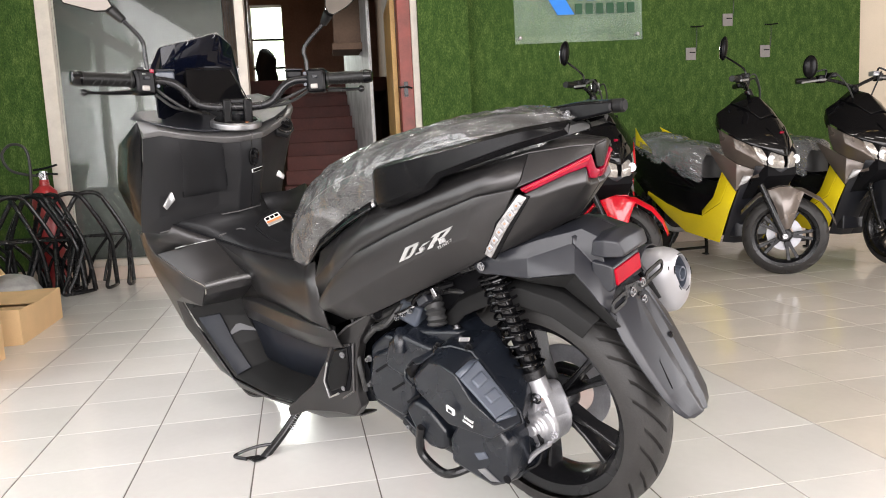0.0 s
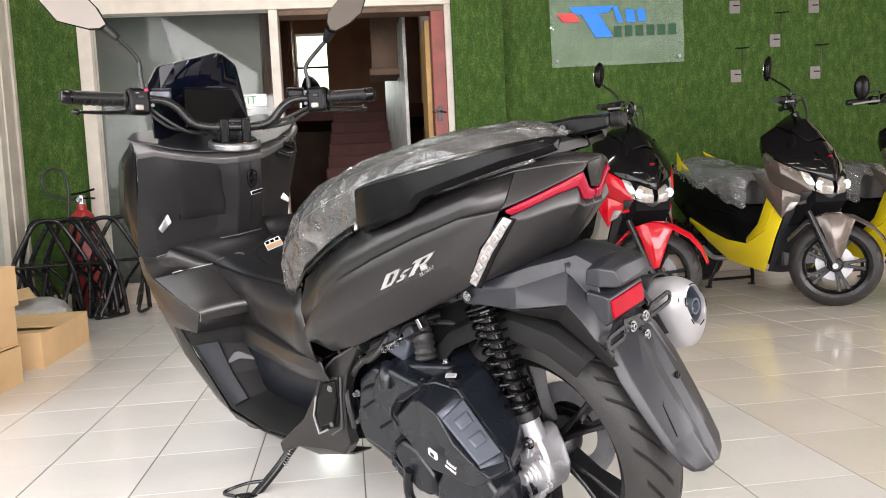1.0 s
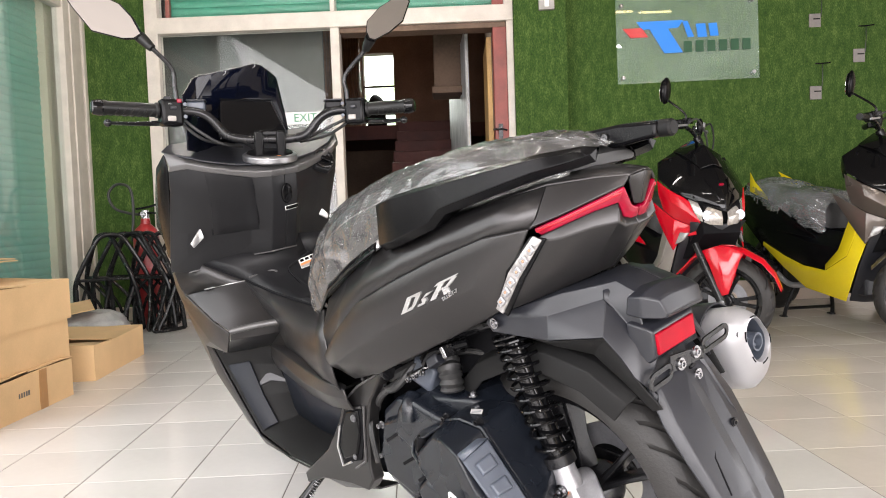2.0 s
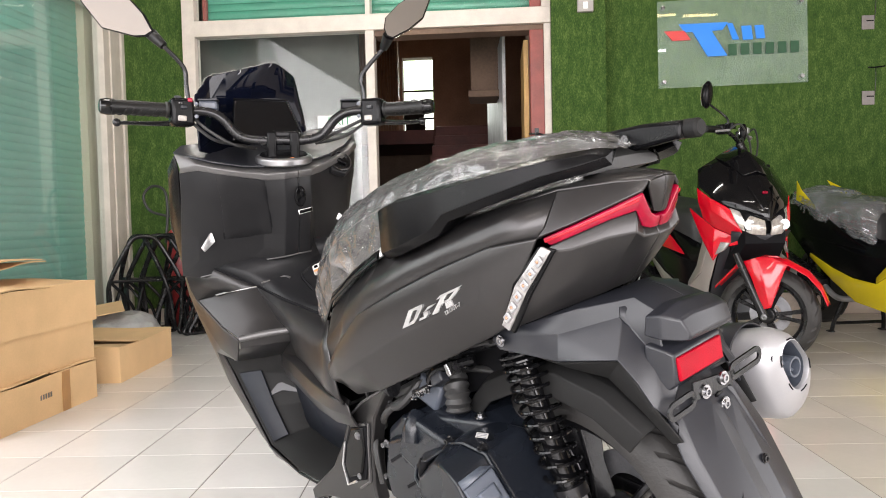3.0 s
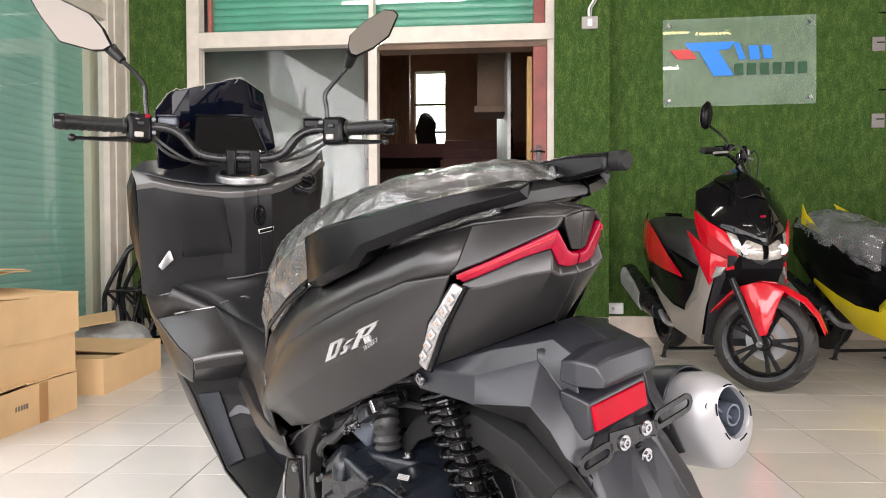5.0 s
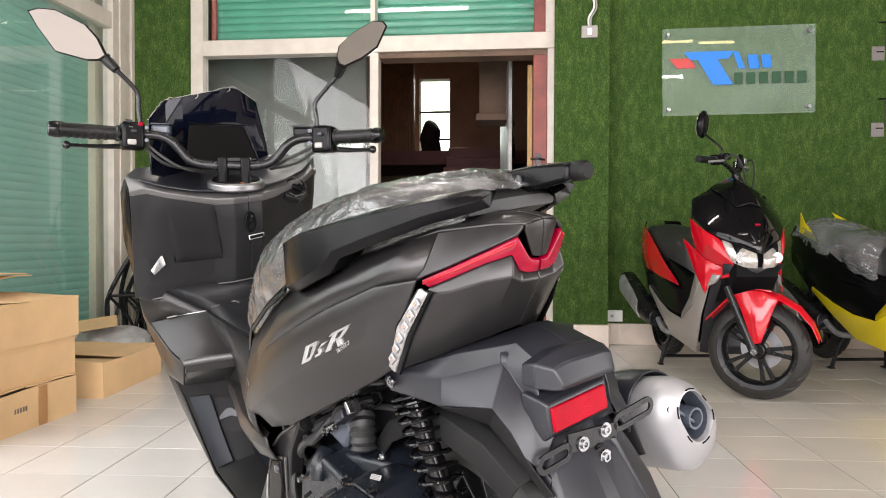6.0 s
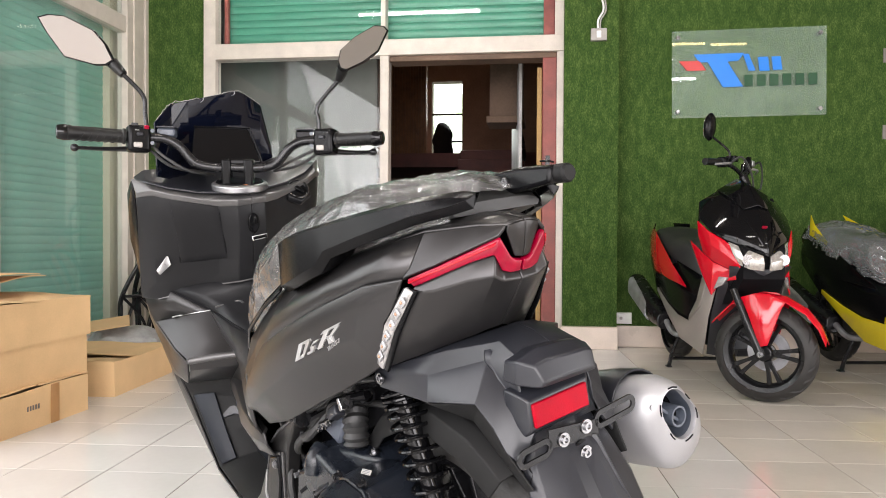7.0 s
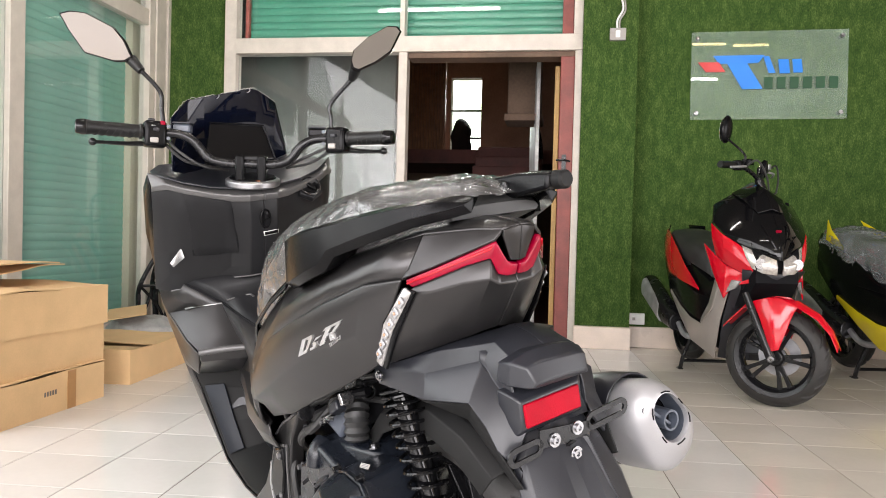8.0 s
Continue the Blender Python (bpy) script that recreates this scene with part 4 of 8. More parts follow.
# top tray between the belt case and the air box
part("case_tray", loft([[(0.500, 0.150, 0.395), (0.500, 0.146, 0.430), (0.460, 0.010, 0.470), (0.460, 0.000, 0.395)], [(0.345, 0.128, 0.395), (0.345, 0.124, 0.438), (0.330, 0.040, 0.452), (0.330, 0.000, 0.395)], [(0.285, 0.090, 0.395), (0.285, 0.088, 0.430), (0.285, 0.040, 0.436), (0.285, 0.000, 0.395)]]), ENGINE_BLACK, eng, bevel=0.006)
part("bolt", bolt((0.348, 0.112, 0.442), "z", 0.006, 0.008, 0.010), CHROME, eng)
# air box: inner half, outer half with a fold, and the ribbed panel on the fold
rim = [(0.408, 0.372), (0.342, 0.425), (0.302, 0.435), (0.250, 0.431), (0.198, 0.371), (0.150, 0.322), (0.147, 0.302), (0.190, 0.274), (0.300, 0.284), (0.396, 0.334)]
back_rim = [(0.425, 0.366), (0.360, 0.430), (0.308, 0.440), (0.252, 0.444), (0.208, 0.392), (0.176, 0.346), (0.176, 0.312), (0.212, 0.272), (0.305, 0.280), (0.405, 0.330)]
part("air_box_base", loft([[(x + 0.008, 0.096, z - 0.006) for x, z in back_rim], [(x, 0.104, z) for x, z in back_rim], [(x, 0.183, z) for x, z in rim]]), ENGINE_BLACK, eng, "black inner half of the air box", bevel=0.007, segs=3)
face = [(0.388, 0.226, 0.366), (0.336, 0.222, 0.411), (0.298, 0.236, 0.416), (0.251, 0.245, 0.405), (0.221, 0.245, 0.357), (0.170, 0.245, 0.322), (0.150, 0.236, 0.308), (0.188, 0.240, 0.283), (0.290, 0.243, 0.293), (0.373, 0.235, 0.348)]
part("air_box", loft([[(x, 0.187, z) for x, z in rim], face]), ENGINE_BLACK, eng, "black plastic air box", bevel=0.004, segs=3, smooth=30)
lip = [(x, 0.185, z) for x, z in rim]
part("air_box_lip", tube(lip + lip[:2], 0.0034, 6, smooth=False), ENGINE_BLACK, eng)
IB, IC, IA, ID = Vector((0.238, 0.187, 0.425)), Vector((0.154, 0.187, 0.327)), Vector((0.247, 0.243, 0.402)), Vector((0.163, 0.243, 0.325))
IN = ((IC - IB).cross(IA - IB)).normalized()
if IN.y < 0:
    IN = -IN


def on_fold(u, v, h=0.0):
    """A place on the fold: along it, out from the seam, above it."""
    return IB.lerp(IC, u).lerp(IA.lerp(ID, u), v) + IN * h


def fold_block(u0, u1, v0, v1, h0, h1, inset=0.0):
    du, dv = (u1 - u0) * inset, (v1 - v0) * inset
    return loft([[on_fold(u0, v0, h0), on_fold(u1, v0, h0), on_fold(u1, v1, h0), on_fold(u0, v1, h0)],
                 [on_fold(u0 + du, v0 + dv, h1), on_fold(u1 - du, v0 + dv, h1), on_fold(u1 - du, v1 - dv, h1), on_fold(u0 + du, v1 - dv, h1)]])


ins = part("air_box_panel", fold_block(0.05, 0.95, 0.06, 0.97, -0.002, 0.0045, 0.02), ENGINE_GREY, eng, "dark grey ribbed panel on the air box", bevel=0.002)
for u in (0.30, 0.62):
    part("rib", fold_block(u - 0.10, u + 0.10, 0.20, 0.78, 0.004, 0.011, 0.10), ENGINE_GREY, ins, bevel=0.0025)
part("panel_wing", facets({"a": on_fold(-0.03, 0.30, 0.001), "b": on_fold(0.06, 0.05, 0.005), "c": on_fold(0.06, 0.97, 0.004), "d": on_fold(-0.06, 0.96, 0.0)}, ["a b c d"]), ENGINE_GREY, ins, solid=0.003)
part("panel_wing", facets({"a": on_fold(1.06, 0.20, 0.001), "b": on_fold(0.95, 0.05, 0.005), "c": on_fold(0.95, 0.97, 0.004), "d": on_fold(0.99, 0.98, 0.0)}, ["a b c d"]), ENGINE_GREY, ins, solid=0.003)
# intake cowl in front of the air box
cowl = [(0.536, 0.352), (0.508, 0.412), (0.486, 0.432), (0.450, 0.437), (0.418, 0.428), (0.366, 0.417), (0.380, 0.380), (0.428, 0.345), (0.480, 0.330)]
part("intake_cowl", prism(cowl, 0.090, 0.174, "y", taper=0.95), ENGINE_BLACK, eng, bevel=0.010, segs=3)
part("cowl_boss", tube([(0.474, 0.150, 0.432), (0.468, 0.168, 0.418), (0.466, 0.176, 0.394)], [0.017, 0.018, 0.016], 14), ENGINE_BLACK, eng)
# the inlet's hollow is a dark plate with its shade in the colour
part("air_inlet", facets({"a": (0.446, 0.182, 0.360), "b": (0.402, 0.200, 0.392), "c": (0.384, 0.206, 0.392), "d": (0.420, 0.196, 0.352)}, ["a b c d"]), DARK_CAVITY, eng, solid=0.010)
part("inlet_hood", facets({"a": (0.452, 0.178, 0.364), "b": (0.410, 0.188, 0.394), "c": (0.352, 0.196, 0.420), "d": (0.332, 0.206, 0.424), "e": (0.372, 0.214, 0.398), "f": (0.398, 0.206, 0.388)}, ["a b f", "b c e f", "c d e"]), ENGINE_BLACK, eng, solid=0.004, bevel=0.0015)
part("inlet_rim", tube([(0.450, 0.184, 0.360), (0.440, 0.196, 0.346), (0.412, 0.206, 0.340)], 0.0035, 8), ENGINE_BLACK, eng)
# lower pod with two pale marks
low_pod = [(0.340, 0.230), (0.300, 0.285), (0.200, 0.285), (0.176, 0.254), (0.178, 0.190), (0.200, 0.156), (0.235, 0.140), (0.280, 0.151), (0.345, 0.172)]
part("belt_case_pod", prism(low_pod, 0.130, 0.200, "y", taper=0.95), ENGINE_BLACK, eng, bevel=0.008)
part("badge", prism([(0.271, 0.213), (0.243, 0.222), (0.236, 0.210), (0.261, 0.199)], 0.199, 0.2022, "y"), ENGINE_GREY, eng)
part("badge", prism([(0.269, 0.176), (0.248, 0.184), (0.214, 0.162), (0.238, 0.158)], 0.199, 0.2022, "y"), BAR_METAL, eng)
part("pod_screw", bolt((0.196, 0.198, 0.172), "y", 0.006, 0.004, 0.009), DARK_CAVITY, eng)
# lettering on the air box
face_m = Matrix(((-0.90, -0.40, 0, 0.232), (-0.02, 0.0, 1, 0.2462), (-0.42, 0.90, 0, 0.3135), (0, 0, 0, 1)))
part("lettering", moved(text_mesh("Liquid\ncooled", 0.0095), face_m), LABEL_WHITE, eng, "small white lettering")
part("emblem", prism([(0.286, 0.325), (0.285, 0.337), (0.267, 0.3295), (0.268, 0.3175)], 0.242, 0.2462, "y"), LABEL_WHITE, eng)
part("emblem_core", prism([(0.282, 0.325), (0.281, 0.332), (0.271, 0.328), (0.272, 0.321)], 0.246, 0.2468, "y"), ENGINE_BLACK, eng)
part("gear_case", lathe([(0.0, 0.134), (0.013, 0.134), (0.015, 0.124), (0.024, 0.122), (0.026, 0.114), (0.042, 0.110), (0.047, 0.098), (0.047, 0.05), (0.0, 0.05)], "y", (0.174, 0, 0.250), 34), ALU, eng, "cast aluminium gear case", bevel=0.003)
part("gear_case_rib", prism([(0.232, 0.246), (0.194, 0.280), (0.180, 0.326), (0.162, 0.332), (0.148, 0.326), (0.136, 0.296), (0.126, 0.254), (0.138, 0.216), (0.168, 0.194), (0.204, 0.186), (0.226, 0.200)], 0.045, 0.104, "y", taper=0.93), ALU, eng, bevel=0.007)
for a in range(5):
    x, z = 0.176 + 0.043 * math.cos(a * 1.25 + 0.9), 0.250 + 0.043 * math.sin(a * 1.25 + 0.9)
    part("bolt", bolt((x, 0.106, z), "y", 0.006, 0.010, 0.009), ALU, eng)
part("gear_case_web", loft([[(0.168, 0.098, 0.325), (0.160, 0.098, 0.327), (0.160, 0.112, 0.326), (0.168, 0.112, 0.324)], [(0.176, 0.098, 0.285), (0.166, 0.098, 0.285), (0.166, 0.120, 0.285), (0.176, 0.120, 0.285)]]), ALU, eng, bevel=0.002)
part("drain_plug", lathe([(0.0, 0.0), (0.009, 0.0), (0.009, 0.014), (0.0, 0.014)], "y", (0.166, 0.100, 0.311), 6), LABEL_ORANGE, eng, "brass drain plug")
part("brake_arm", tube([(0.222, 0.132, 0.214), (0.208, 0.134, 0.198), (0.190, 0.134, 0.182)], 0.0075, 8, flat=0.6), ALU, eng)
part("brake_arm", tube([(0.188, 0.134, 0.182), (0.166, 0.132, 0.206), (0.136, 0.126, 0.228)], 0.0095, 8, flat=0.6), ALU, eng)
part("case_ring", lathe([(0.060, 0.118), (0.064, 0.118), (0.064, 0.128), (0.060, 0.128)], "y", (0.218, 0, 0.215), 30, closed=True), BLACK_METAL, eng)
# tangle above the engine
for pts, r, m in (
        ([(0.62, 0.10, 0.43), (0.55, 0.13, 0.455), (0.46, 0.10, 0.50), (0.40, 0.06, 0.55)], 0.011, HOSE_RUBBER),
        ([(0.60, 0.14, 0.42), (0.53, 0.15, 0.44), (0.50, 0.12, 0.48)], 0.008, HOSE_RUBBER),
        ([(0.66, 0.12, 0.36), (0.60, 0.15, 0.40), (0.56, 0.15, 0.43), (0.50, 0.10, 0.47)], 0.007, HOSE_RUBBER),
        ([(0.50, 0.04, 0.44), (0.45, 0.08, 0.49), (0.38, 0.08, 0.51), (0.30, 0.05, 0.50)], 0.006, HOSE_RUBBER),
        ([(0.58, 0.08, 0.46), (0.50, 0.10, 0.51), (0.40, 0.11, 0.545), (0.28, 0.08, 0.58)], 0.012, BLACK_METAL),
        ([(0.64, 0.15, 0.36), (0.625, 0.165, 0.33), (0.62, 0.165, 0.27)], 0.006, HOSE_RUBBER),
        ([(0.52, 0.13, 0.46), (0.47, 0.14, 0.475), (0.43, 0.11, 0.50)], 0.005, CHROME)):
    part("hose", tube(pts, r, 8), m, eng)
bel = [0.019 + (0.004 if i % 2 else 0.0) for i in range(19)]
part("intake_bellows", tube([(0.395, 0.12, 0.445), (0.40, 0.115, 0.48), (0.425, 0.10, 0.505), (0.46, 0.08, 0.515)], bel, 14), HOSE_RUBBER, eng, "ribbed black rubber intake hose")
part("throttle_body", lathe([(0.0, 0.0), (0.022, 0.0), (0.024, 0.03), (0.016, 0.035), (0.016, 0.06), (0.0, 0.06)], "y", (0.50, 0.06, 0.475), 20), BLACK_METAL, eng, bevel=0.002)
part("sensor", box((0.03, 0.03, 0.028), (0.545, 0.12, 0.46), pose(0, 0, 0, 10, 30, 20)), SATIN_BLACK, eng, bevel=0.004)
part("clip", lathe([(0.012, 0.0), (0.016, 0.0), (0.016, 0.008), (0.012, 0.008)], "y", (0.585, 0.145, 0.43), 16, closed=True), CHROME, eng)
part("clip", lathe([(0.010, 0.0), (0.014, 0.0), (0.014, 0.008), (0.010, 0.008)], "x", (0.37, 0.10, 0.53), 16, closed=True), CHROME, eng)
label_m = Matrix(((-0.93, -0.10, -0.20, 0.290), (-0.10, -0.50, 0.85, 0.158), (0.10, 0.85, 0.50, 0.441), (0, 0, 0, 1)))
part("sticker", moved(box((0.028, 0.008, 0.0008)), label_m), GREY_PLASTIC, eng, "pale printed sticker")
for k in range(3):
    part("sticker_bar", moved(box((0.022, 0.0010, 0.0006), (0.0, -0.0024 + 0.0024 * k, 0.0008)), label_m), ENGINE_GREY, eng)
for x, y, z in ((0.262, 0.176, 0.437), (0.158, 0.180, 0.306), (0.345, 0.178, 0.428)):
    part("cover_screw", bolt((x, y, z), "y", 0.005, 0.012, 0.008), BLACK_METAL, eng)
for x, z in ((0.610, 0.285), (0.500, 0.300), (0.500, 0.200), (0.600, 0.350)):
    part("cover_screw", bolt((x, 0.152, z), "y", 0.005, 0.012, 0.008), BAR_METAL, eng)
random.seed(3)
for k in range(7):
    y = 0.075 + 0.014 * (k % 5)
    part("cable", tube([(0.66 - 0.01 * k, y + 0.03, 0.40 + 0.008 * k), (0.60, y + 0.04, 0.445 + 0.006 * k), (0.52 - 0.012 * k, y + 0.03, 0.485 + 0.008 * k), (0.40, y + random.uniform(0, 0.03), 0.535 + 0.006 * k), (0.27, y, 0.585)], 0.0032 + 0.0012 * (k % 3), 7), HOSE_RUBBER, eng)
part("solenoid", lathe([(0.0, 0.0), (0.018, 0.0), (0.018, 0.030), (0.012, 0.034), (0.0, 0.034)], "x", (0.545, 0.150, 0.470), 18), BLACK_METAL, eng, bevel=0.002)
part("joint", lathe([(0.008, 0.0), (0.013, 0.0), (0.013, 0.012), (0.008, 0.012)], "x", (0.585, 0.150, 0.470), 16, closed=True), CHROME, eng)
part("cylinder_block", box((0.060, 0.05, 0.05), (0.480, 0.100, 0.462), pose(0, 0, 0, 8, -24, 6)), ENGINE_GREY, eng, "dark metal injector body", bevel=0.006)
for k in range(3):
    part("block_bolt", bolt((0.452 + 0.022 * k, 0.138, 0.478 - 0.010 * k), "y", 0.0045, 0.008, 0.006), CHROME, eng)
part("wire_loom", tube([(0.43, 0.145, 0.500), (0.40, 0.150, 0.525), (0.37, 0.140, 0.535), (0.33, 0.12, 0.545)], 0.008, 9), SATIN_BLACK, eng)
part("plug", box((0.030, 0.020, 0.018), (0.392, 0.150, 0.512), pose(0, 0, 0, 20, 30, 10)), BLACK_PLASTIC, eng, bevel=0.003)
part("hose_clip", box((0.010, 0.024, 0.022), (0.355, 0.148, 0.535), pose(0, 0, 0, 0, 24, 0)), CHROME, eng, bevel=0.002)
# dark block added to keep the space over the engine black
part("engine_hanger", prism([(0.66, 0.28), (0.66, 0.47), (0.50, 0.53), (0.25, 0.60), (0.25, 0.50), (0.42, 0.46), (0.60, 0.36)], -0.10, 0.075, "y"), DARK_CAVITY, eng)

# ---- stands ----
part("side_stand", tube([(0.985, 0.095, 0.135), (1.0, 0.17, 0.075), (1.01, 0.245, 0.030)], [0.012, 0.011, 0.012], 12), BLACK_METAL, bike, "black tubular side stand")
part("side_stand_foot", loft([[(1.03, 0.235, 0.030), (0.99, 0.24, 0.034), (0.985, 0.285, 0.048), (1.03, 0.28, 0.046)], [(1.03, 0.237, 0.036), (0.99, 0.242, 0.040), (0.985, 0.285, 0.054), (1.03, 0.28, 0.052)]]), BLACK_METAL, bike, bevel=0.002)
part("side_stand_loop", tube([(1.0, 0.20, 0.058), (1.03, 0.24, 0.062), (1.062, 0.275, 0.054), (1.060, 0.295, 0.052), (1.02, 0.285, 0.050)], 0.0045, 8), BLACK_METAL, bike)
part("stand_spring", spring((0.975, 0.105, 0.15), (0.985, 0.155, 0.08), 0.006, 0.0015, 12), CHROME, bike)
part("centre_stand", tube([(0.438, 0.178, 0.222), (0.452, 0.176, 0.190), (0.456, 0.174, 0.155), (0.438, 0.172, 0.132), (0.405, 0.170, 0.115), (0.372, 0.165, 0.120), (0.33, 0.12, 0.134)], 0.010, 10), BLACK_METAL, bike, "black tubular centre stand folded up")
part("centre_stand", tube([(0.405, -0.12, 0.262), (0.40, -0.14, 0.17), (0.36, -0.12, 0.13), (0.335, 0.05, 0.134), (0.33, 0.12, 0.134)], 0.010, 10), BLACK_METAL, bike)

# ---- silencer ----
muf = new("silencer")
muf.parent = bike


def oval(x, cy, cz, ry, rz, n=28, tilt=0.22):
    out = []
    for k in range(n):
        a = 2 * math.pi * k / n
        y, z = ry * math.copysign(abs(math.cos(a)) ** 0.8, math.cos(a)), rz * math.copysign(abs(math.sin(a)) ** 0.8, math.sin(a))
        out.append((x, cy + y * math.cos(tilt) - z * math.sin(tilt), cz + y * math.sin(tilt) + z * math.cos(tilt)))
    return out


def egg(x, cy, cz, k, grow=0.0):
    """The canister's slanted egg section, larger above towards the wheel and pointed below."""
    out = []
    for i in range(32):
        a = 2 * math.pi * i / 32
        u, v = math.cos(a), math.sin(a)
        r = 0.0660 + 0.014 * math.cos(2 * (a - 0.98)) + 0.002 * math.cos(3 * (a - 0.98))
        out.append((x, cy - 0.008 + (r * k + grow) * u, cz + (r * k + grow) * v))
    return out


part("body", loft([oval(0.52, -0.150, 0.350, 0.040, 0.045), egg(0.44, -0.165, 0.375, 0.80), egg(0.16, -0.186, 0.446, 0.95), egg(0.072, -0.190, 0.466, 0.965)]), BLACK_METAL, muf, "matte black silencer body", bevel=0.003)
part("end_cap", loft([egg(0.080, -0.189, 0.465, 0.97), egg(0.070, -0.190, 0.467, 1.00), egg(0.018, -0.191, 0.475, 1.01), egg(0.004, -0.191, 0.476, 0.965), egg(-0.006, -0.191, 0.480, 0.86), egg(-0.013, -0.190, 0.487, 0.70), egg(-0.017, -0.190, 0.493, 0.565), egg(-0.0175, -0.190, 0.494, 0.53), egg(-0.013, -0.190, 0.494, 0.51), egg(0.030, -0.190, 0.494, 0.50)]), SILVER_PAINT, muf, "silver painted end cap", smooth=50)
part("outlet_cavity", loft([egg(-0.010, -0.190, 0.494, 0.505), egg(0.026, -0.190, 0.494, 0.495)], caps=False), ENGINE_GREY, muf)
part("outlet_floor", loft([egg(0.024, -0.190, 0.494, 0.50), egg(0.027, -0.190, 0.494, 0.50)]), SATIN_BLACK, muf)
part("outlet_pipe", lathe([(0.0125, -0.016), (0.0155, -0.016), (0.0155, 0.028), (0.0125, 0.028)], "x", (0, -0.199, 0.490), 24, closed=True), ENGINE_GREY, muf)
part("outlet_pipe_floor", lathe([(0.0, 0.0), (0.0125, 0.0), (0.0125, 0.004), (0.0, 0.004)], "x", (0, -0.199, 0.490), 20), DARK_CAVITY, muf)
part("outlet_vane", box((0.030, 0.050, 0.004), (0.006, -0.185, 0.497), pose(0, 0, 0, 38, 0, 0)), ENGINE_GREY, muf)
slots = egg(-0.0165, -0.190, 0.4935, 0.572)
for k in range(6):
    arc = [Vector(p) + Vector((-0.001, 0, 0)) for p in (slots * 2)[k * 5 + 1:k * 5 + 4]]
    part("outlet_slot", tube(arc, 0.0011, 6, smooth=False), DARK_CAVITY, muf)
shield_rows = []
for x, cy, cz, k in ((0.044, -0.192, 0.472, 1.01), (0.080, -0.192, 0.466, 1.02), (0.180, -0.190, 0.442, 1.04), (0.320, -0.182, 0.408, 0.96)):
    ring = egg(x, cy, cz, k, 0.006)
    shield_rows.append([(ring * 2)[i] for i in range(3, 20)])
part("heat_shield", sheet(shield_rows), BLACK_PLASTIC, muf, "black plastic heat shield", solid=0.004, bevel=0.002)
part("bolt_pocket", loft([oval(-0.004, -0.156, 0.515, 0.012, 0.010), oval(0.014, -0.166, 0.512, 0.026, 0.016)]), SILVER_PAINT, muf, bevel=0.003)
part("bolt", bolt((-0.005, -0.154, 0.515), "-x", 0.006, 0.006, 0.008), CHROME, muf)
part("bolt", bolt((-0.001, -0.221, 0.428), "-x", 0.005, 0.006, 0.007), CHROME, muf)
part("exhaust_pipe", tube([(0.52, -0.15, 0.36), (0.58, -0.13, 0.30), (0.66, -0.08, 0.25), (0.70, 0.0, 0.26)], 0.018, 12), BLACK_METAL, muf)
part("swing_arm", prism([(0.20, 0.285), (0.16, 0.258), (0.20, 0.23), (0.50, 0.24), (0.52, 0.30), (0.45, 0.31)], -0.115, -0.085, "y"), BLACK_METAL, bike, bevel=0.006)
part("spindle", lathe([(0.0, -0.135), (0.016, -0.135), (0.016, -0.115), (0.009, -0.115), (0.009, 0.10), (0.0, 0.10)], "y", (0.20, 0, 0.258), 18), CHROME, bike)
# ---- seat under its packing film ----
def seat_ring(x, zt, zb, w, grow=0.0, wob=0.0, lower=0.0):
    pts = []
    sect = [(1.0, 0.0), (1.04, 0.35), (0.97, 0.68), (0.76, 0.90), (0.42, 0.985), (0.0, 1.0)]
    full = sect + [(-a, b) for a, b in sect[-2::-1]]
    for i, (a, b) in enumerate(full):
        p = Vector((x, a * (w + grow), zb - lower + (zt + grow - zb + lower) * b))
        if wob:
            p += wob * Vector(noise.noise_vector(Vector((x * 9, a * 2.2, b * 2.0 + x * 3)))) + 0.4 * wob * Vector(noise.noise_vector(Vector((x * 34, a * 7, b * 9))))
        pts.append(p)
    return pts


SEAT = [(0.905, 0.575, 0.520, 0.055), (0.890, 0.640, 0.525, 0.092), (0.840, 0.700, 0.548, 0.118), (0.770, 0.757, 0.585, 0.130), (0.690, 0.793, 0.630, 0.140),
        (0.600, 0.820, 0.672, 0.146), (0.500, 0.841, 0.708, 0.148), (0.400, 0.857, 0.742, 0.142), (0.300, 0.868, 0.772, 0.130),
        (0.200, 0.868, 0.797, 0.112), (0.130, 0.858, 0.812, 0.094), (0.090, 0.840, 0.818, 0.072)]
part("seat", loft([seat_ring(x, zt - 0.006, zb, w) for x, zt, zb, w in SEAT]), SEAT_VINYL, bike, "black vinyl seat", smooth=60)
stitch = tube([Vector(seat_ring(x, zt - 0.006, zb, w)[2]) for x, zt, zb, w in SEAT[3:-1]], 0.0008, 5)
part("seat_seam", stitch, GREY_PLASTIC, bike)


